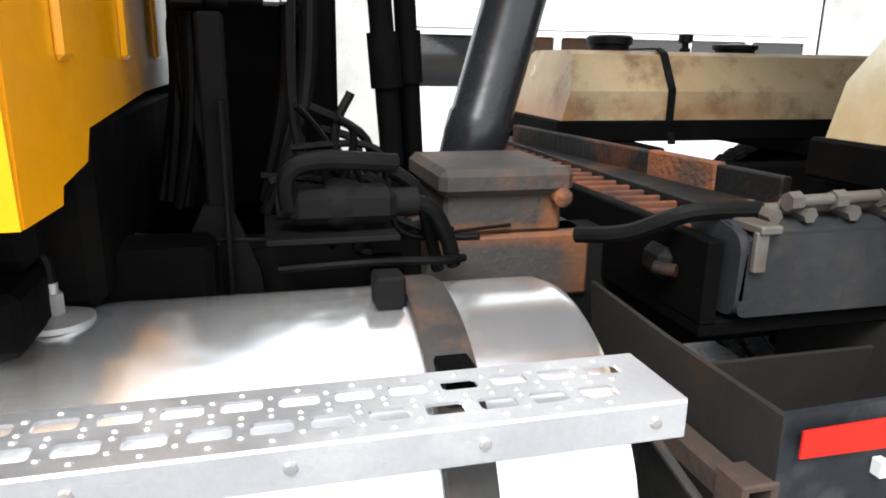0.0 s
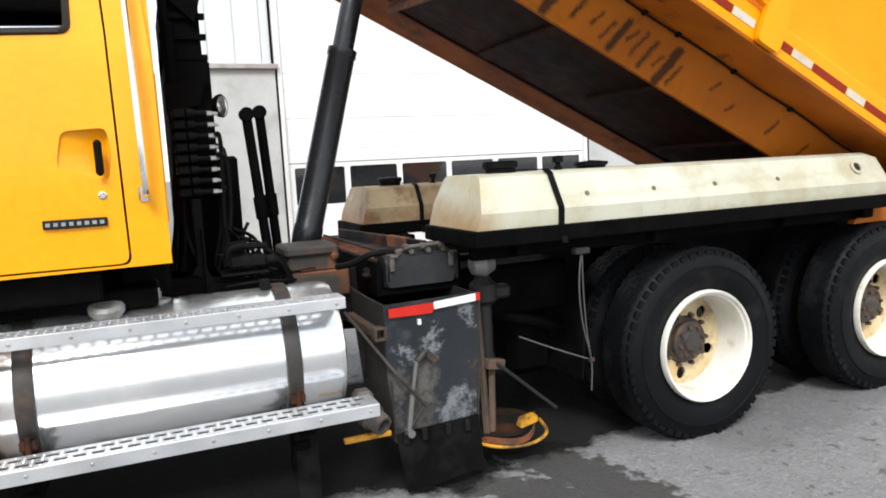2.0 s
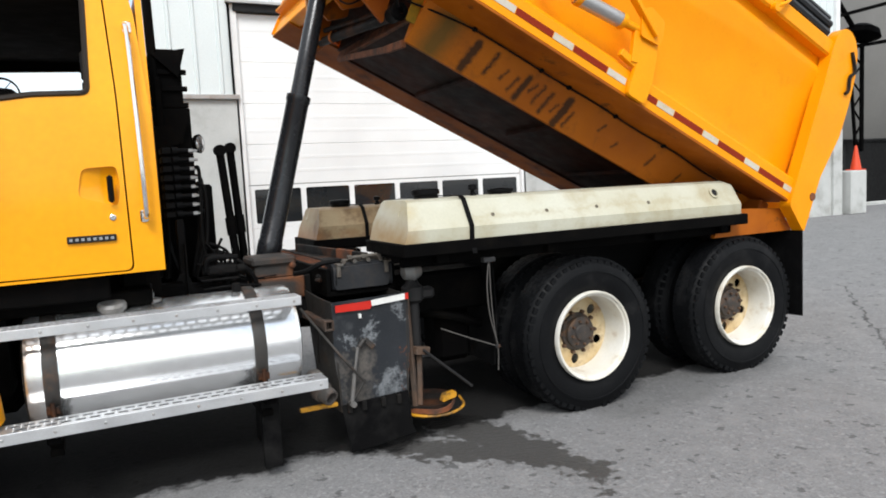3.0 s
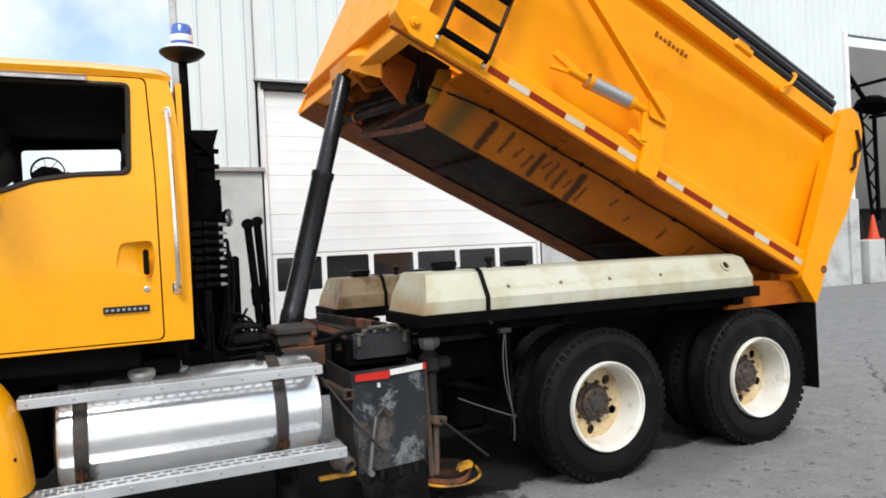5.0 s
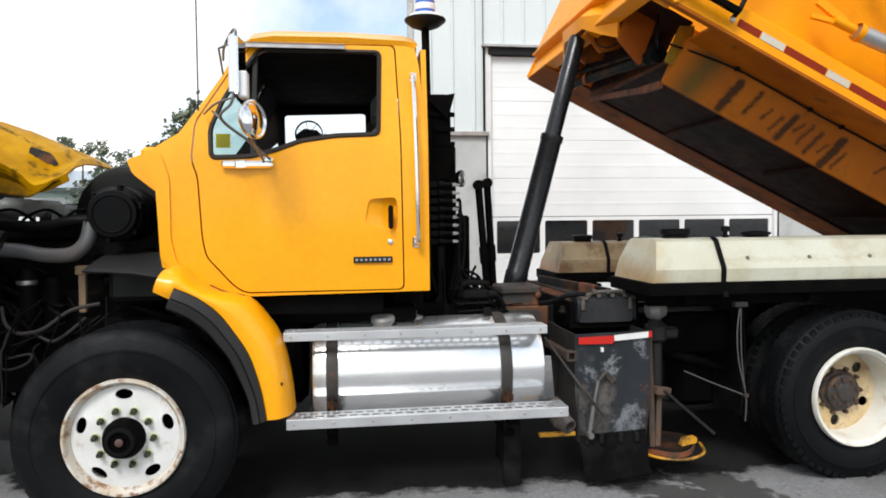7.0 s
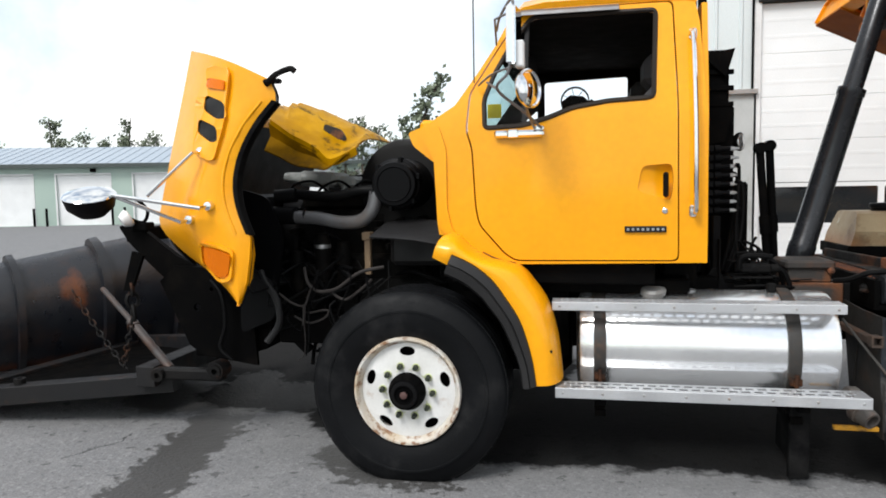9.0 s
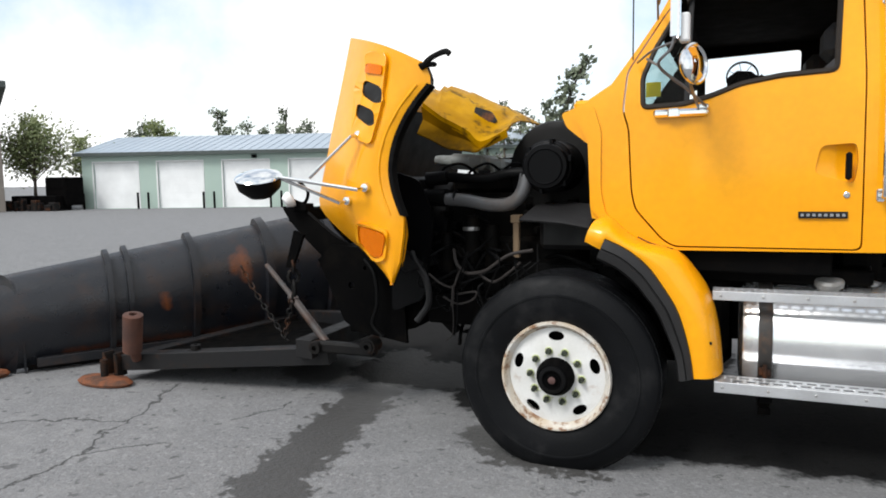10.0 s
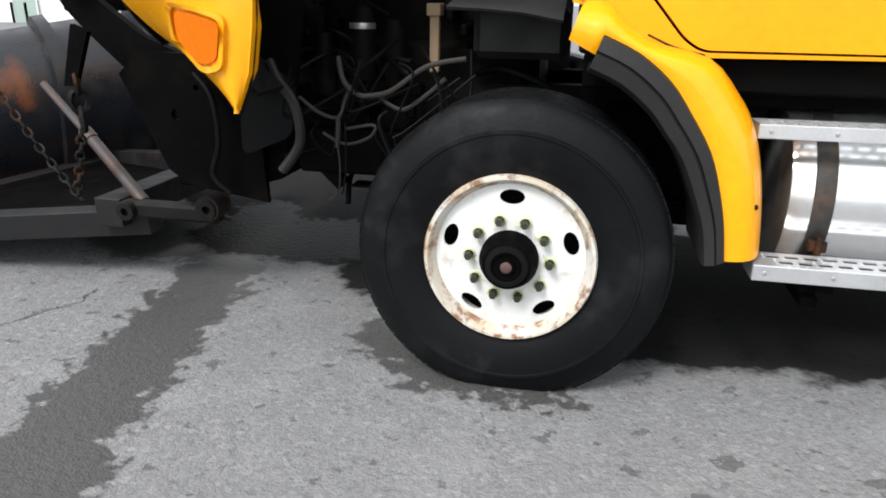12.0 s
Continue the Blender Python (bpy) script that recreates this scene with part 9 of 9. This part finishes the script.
part("stand_peg", bm, surface("brown_rusted_steel", (0.055, 0.024, 0.017), 0.75, other=(0.09, 0.034, 0.02), bump=0.4, large=6), plow, "rusty brown parking-stand tube")
bm = bmesh.new()
rod(bm, (-6.92, 0.95, 0.915), (-6.53, 0.75, 0.69), 0.02)
rod(bm, (-6.53, 0.75, 0.69), (-6.11, 0.54, 0.42), 0.03)
rod(bm, (-6.56, 0.765, 0.707), (-6.5, 0.735, 0.67), 0.036)
part("angle_ram", bm, surface("dusty_rusted_rod", (0.04, 0.036, 0.036), 0.6, other=(0.06, 0.028, 0.016), bump=0.3, large=6), plow, "rusty angling ram")


def chain(bm, a, b, sag, n, r=0.022):
    pts = [Vector(a).lerp(Vector(b), t / n) + Vector((0, 0, -sag * 4 * (t / n) * (1 - t / n))) for t in range(n + 1)]
    for i, (p, q) in enumerate(zip(pts, pts[1:])):
        d = (q - p).normalized()
        side = d.orthogonal().normalized() if i % 2 else d.cross(d.orthogonal()).normalized()
        m, L = (p + q) / 2, (q - p).length * 0.62
        loop = [m + d * L * math.cos(t) + side * r * 0.8 * math.sin(t) for t in (2 * math.pi * k / 8 for k in range(8))]
        tube(bm, loop + [loop[0]], r * 0.3, 5, False)


bm = bmesh.new()
chain(bm, (-6.32, 0.45, 1.04), (-6.325, 0.47, 0.78), 0, 3, 0.05)
chain(bm, (-6.34, 0.47, 0.78), (-6.43, 0.48, 0.44), 0, 9, 0.024)
chain(bm, (-6.9, 0.6, 0.95), (-6.4, 0.48, 0.42), 0.03, 15, 0.02)
part("lift_chain", bm, BLACK_RUST, plow, "rusty lift chains", split=True)
# hitch frame on the lorry's nose
bm = bmesh.new()
for y in (0.55, 1.75):
    plate(bm, [(-5.46, 0.46), (-5.72, 0.5), (-5.85, 0.513), (-5.96, 0.59), (-6.165, 1.03), (-6.05, 1.14), (-5.62, 1.12), (-5.48, 0.8)], [ring(-5.892, 0.853, 0.026, 0.026, 14), ring(-5.78, 0.98, 0.014, 0.014, 10)], xz(y), 0.03)
    prism(bm, round_poly([(-6.5, 1.42), (-6.32, 1.4), (-6.05, 1.2), (-5.75, 1.08), (-5.75, 0.96), (-6.1, 1.0), (-6.3, 1.18), (-6.42, 1.3)], 0.04), xz(y + 0.04), 0.05)
rbox(bm, -6.45, -6.35, 0.6, 1.8, 1.3, 1.4, 0.01)
rbox(bm, -5.95, -5.72, 0.6, 1.8, 0.5, 0.75, 0.01)
prism(bm, [(-6.28, 1.25), (-6.2, 1.22), (-6.3, 0.98), (-6.36, 0.98)], xz(0.42), 0.03)
rbox(bm, -5.95, -5.6, 0.7, 1.7, 0.85, 1.0, 0.02)
hitch = part("plow_hitch", bm, BLACK, truck, "black plow hitch frame on the nose", split=True)
bm = bmesh.new()
lathe(bm, [(0.03, -0.06), (0.06, -0.06), (0.06, 0.06), (0.03, 0.06)], (-5.72, 0.5, 0.44), (0, 1, 0), 18)
rbox(bm, -6.2, -5.68, 0.46, 0.54, 0.36, 0.44, 0.015)
part("hitch_pin", bm, BLACK_RUST, hitch, "rusty hitch pin and lug")
bm = bmesh.new()
for x_, z_ in ((-5.72, 0.44), (-6.15, 0.4)):
    lathe(bm, [(0.018, 0.02), (0.045, 0.02), (0.05, 0.0), (0.045, -0.03), (0.02, -0.03)], (x_, 0.46, z_), (0, 1, 0.1), 14)
part("rusty_shackle", bm, BLACK_RUST, hitch, "rusty shackles and pins", split=True)
part("hitch_hose", tube(bmesh.new(), [(-5.75, 0.5, 1.05), (-5.66, 0.47, 0.95), (-5.64, 0.46, 0.75), (-5.68, 0.46, 0.6), (-5.6, 0.46, 0.52)], 0.014, 8), HOSE, hitch, "black hose on the hitch")
bm = bmesh.new()
lathe(bm, [(0, -0.06), (0.04, -0.055), (0.058, -0.02), (0.062, 0.0), (0.05, 0.01)], (-6.36, 0.52, 1.475), (0.5, 0.5, 0.4), 20)
lamp = part("plow_lamp", bm, WHITE, truck, "white plow headlamp")
part("lamp_bracket", tube(rbox(bmesh.new(), -6.36, -6.24, 0.54, 0.64, 1.38, 1.44, 0.01), [(-6.36, 0.52, 1.47), (-6.28, 0.56, 1.44), (-6.2, 0.5, 1.52), (-6.22, 0.42, 1.6)], 0.012, 8, True), BLACK, lamp, "dark lamp bracket")


# ---- trees and heap beyond the yard ----
def tree(at, height, spread, leaves, mat, seed, label, lean=0.0):
    r = random.Random(seed)
    x, y, z = at
    t = thing("tree", at, label, "tree", group="trees beyond the yard")
    bm = bmesh.new()
    tube(bm, [(x, y, z), (x + r.uniform(-0.2, 0.2) + lean * 0.25, y, z + height * 0.45), (x + r.uniform(-0.5, 0.5) * (lean == 0) + lean, y + r.uniform(-0.3, 0.3), z + height * 0.95)], 0.2, 7, True, lambda q: height * 0.022 * (1 - 0.85 * q))
    tips = []
    for k in range(16):
        f = r.uniform(0.3, 0.95)
        a = r.uniform(0, 2 * math.pi)
        L = spread * (1.15 - f) * r.uniform(0.5, 1.1)
        p0 = Vector((x + lean * f ** 2 * 1.1, y, z + height * f))
        p2 = p0 + Vector((math.cos(a) * L, math.sin(a) * L, L * r.uniform(0.2, 0.8)))
        p1 = p0.lerp(p2, 0.5) + Vector((0, 0, 0.08 * L))
        tube(bm, [p0, p1, p2], 0.05, 5, True, lambda q: height * 0.007 * (1 - 0.8 * q))
        tips += [p0.lerp(p2, q) for q in (0.5, 0.75, 1.0)]
        for j in range(2):
            p3 = p1 + Vector((r.uniform(-1, 1), r.uniform(-1, 1), r.uniform(0, 1))) * L * 0.45
            tube(bm, [p1, p3], 0.02, 4, False)
            tips.append(p3)
    part("trunk", bm, BARK, t, "grey-brown trunk and limbs")
    verts, faces = [], []
    for k in range(leaves):
        c = r.choice(tips) + Vector((r.gauss(0, 1), r.gauss(0, 1), r.gauss(0, 0.8))) * spread * 0.13
        s = height * r.uniform(0.012, 0.03)
        n = Vector((r.gauss(0, 1), r.gauss(0, 1), r.gauss(0, 1))).normalized()
        u = n.orthogonal().normalized()
        w = n.cross(u)
        b = len(verts)
        verts += [c + u * s, c + w * s * 0.6, c - u * s, c - w * s * 0.6]
        faces.append((b, b + 1, b + 2, b + 3))
    me = bpy.data.meshes.new("crown")
    me.from_pydata(verts, [], faces)
    me.materials.append(mat)
    cr = new("crown", me)
    cr.parent, cr.matrix_parent_inverse = t, t.matrix_world.inverted()
    cr["label"] = "loose green crown"
    return t


tree((-48.0, 30.5, 0), 5.4, 5.0, 2600, LEAF, 1, "leafy green tree between shed and garage")
tree((-50.2, 32.0, 0), 6.2, 2.8, 2200, LEAF, 2, "leafy green tree beside the taupe garage")
tree((-44.9, 31.6, 0), 4.7, 1.6, 1000, LEAF, 3, "small leafy tree at the shed's end")
rt = random.Random(21)
for k, (az, hh, sp, lv) in enumerate(((44.8, 10.9, 3.2, 1100), (46.0, 9.6, 3.0, 900), (40.4, 11.2, 2.0, 420), (40.0, 9.2, 2.4, 800), (38.5, 9.3, 2.6, 900), (37.2, 9.1, 2.2, 700), (35.6, 11.3, 1.6, 300), (35.9, 8.6, 2.0, 700), (33.5, 8.9, 3.0, 900), (34.5, 8.4, 2.4, 800))):
    D = rt.uniform(66, 76)
    tree((-3.4 - D * math.tan(radians(az)) * 0.98, -3.8 + D, -0.5), hh * D / 70, sp * 1.2, lv, LEAF_DARK if lv < 1000 else LEAF, 30 + k, "distant tree behind the shed roof")
for k, (az, hh, sp, lv) in enumerate(((14.2, 9.6, 1.7, 420), (13.0, 5.4, 1.4, 420), (14.0, 6.6, 1.3, 350), (15.0, 6.0, 1.6, 400), (16.2, 6.2, 1.6, 450), (17.4, 6.8, 1.4, 350), (18.6, 6.6, 1.5, 350), (12.2, 5.2, 1.4, 400), (20.0, 7.0, 1.4, 320))):
    D = rt.uniform(40, 46)
    tree((-3.4 - D * math.tan(radians(az)), -3.8 + D, -0.2), hh * D / 43, sp, lv, LEAF_DARK, 60 + k, "dark thin tree leaning over behind the lorry" if k == 0 else "dark scrubby tree behind the lorry", 2.4 if k == 0 else 0.0)

heap = thing("scrap_bin", (-42.5, 27.3, 0), "dark steel bin and scrap beside the green shed", "bin")
part("bin", rbox(rbox(box(-46.4, -42.4, 27.4, 28.6, 0, 0.95, bev=0.06), -44.0, -42.2, 28.0, 29.4, 0.3, 2.1, 0.06), -43.9, -42.3, 27.96, 28.0, 1.4, 1.6, 0.01), BLACK, heap)
bm = bmesh.new()
for k in range(16):
    x0, y0 = rt.uniform(-46.9, -42.6), rt.uniform(26.6, 27.6)
    rbox(bm, x0, x0 + rt.uniform(0.2, 0.8), y0, y0 + 0.4, 0, rt.uniform(0.2, 0.8), 0.05)
part("scrap", bm, BLACK_RUST, heap, "dark scrap heaped at the bin", split=True)
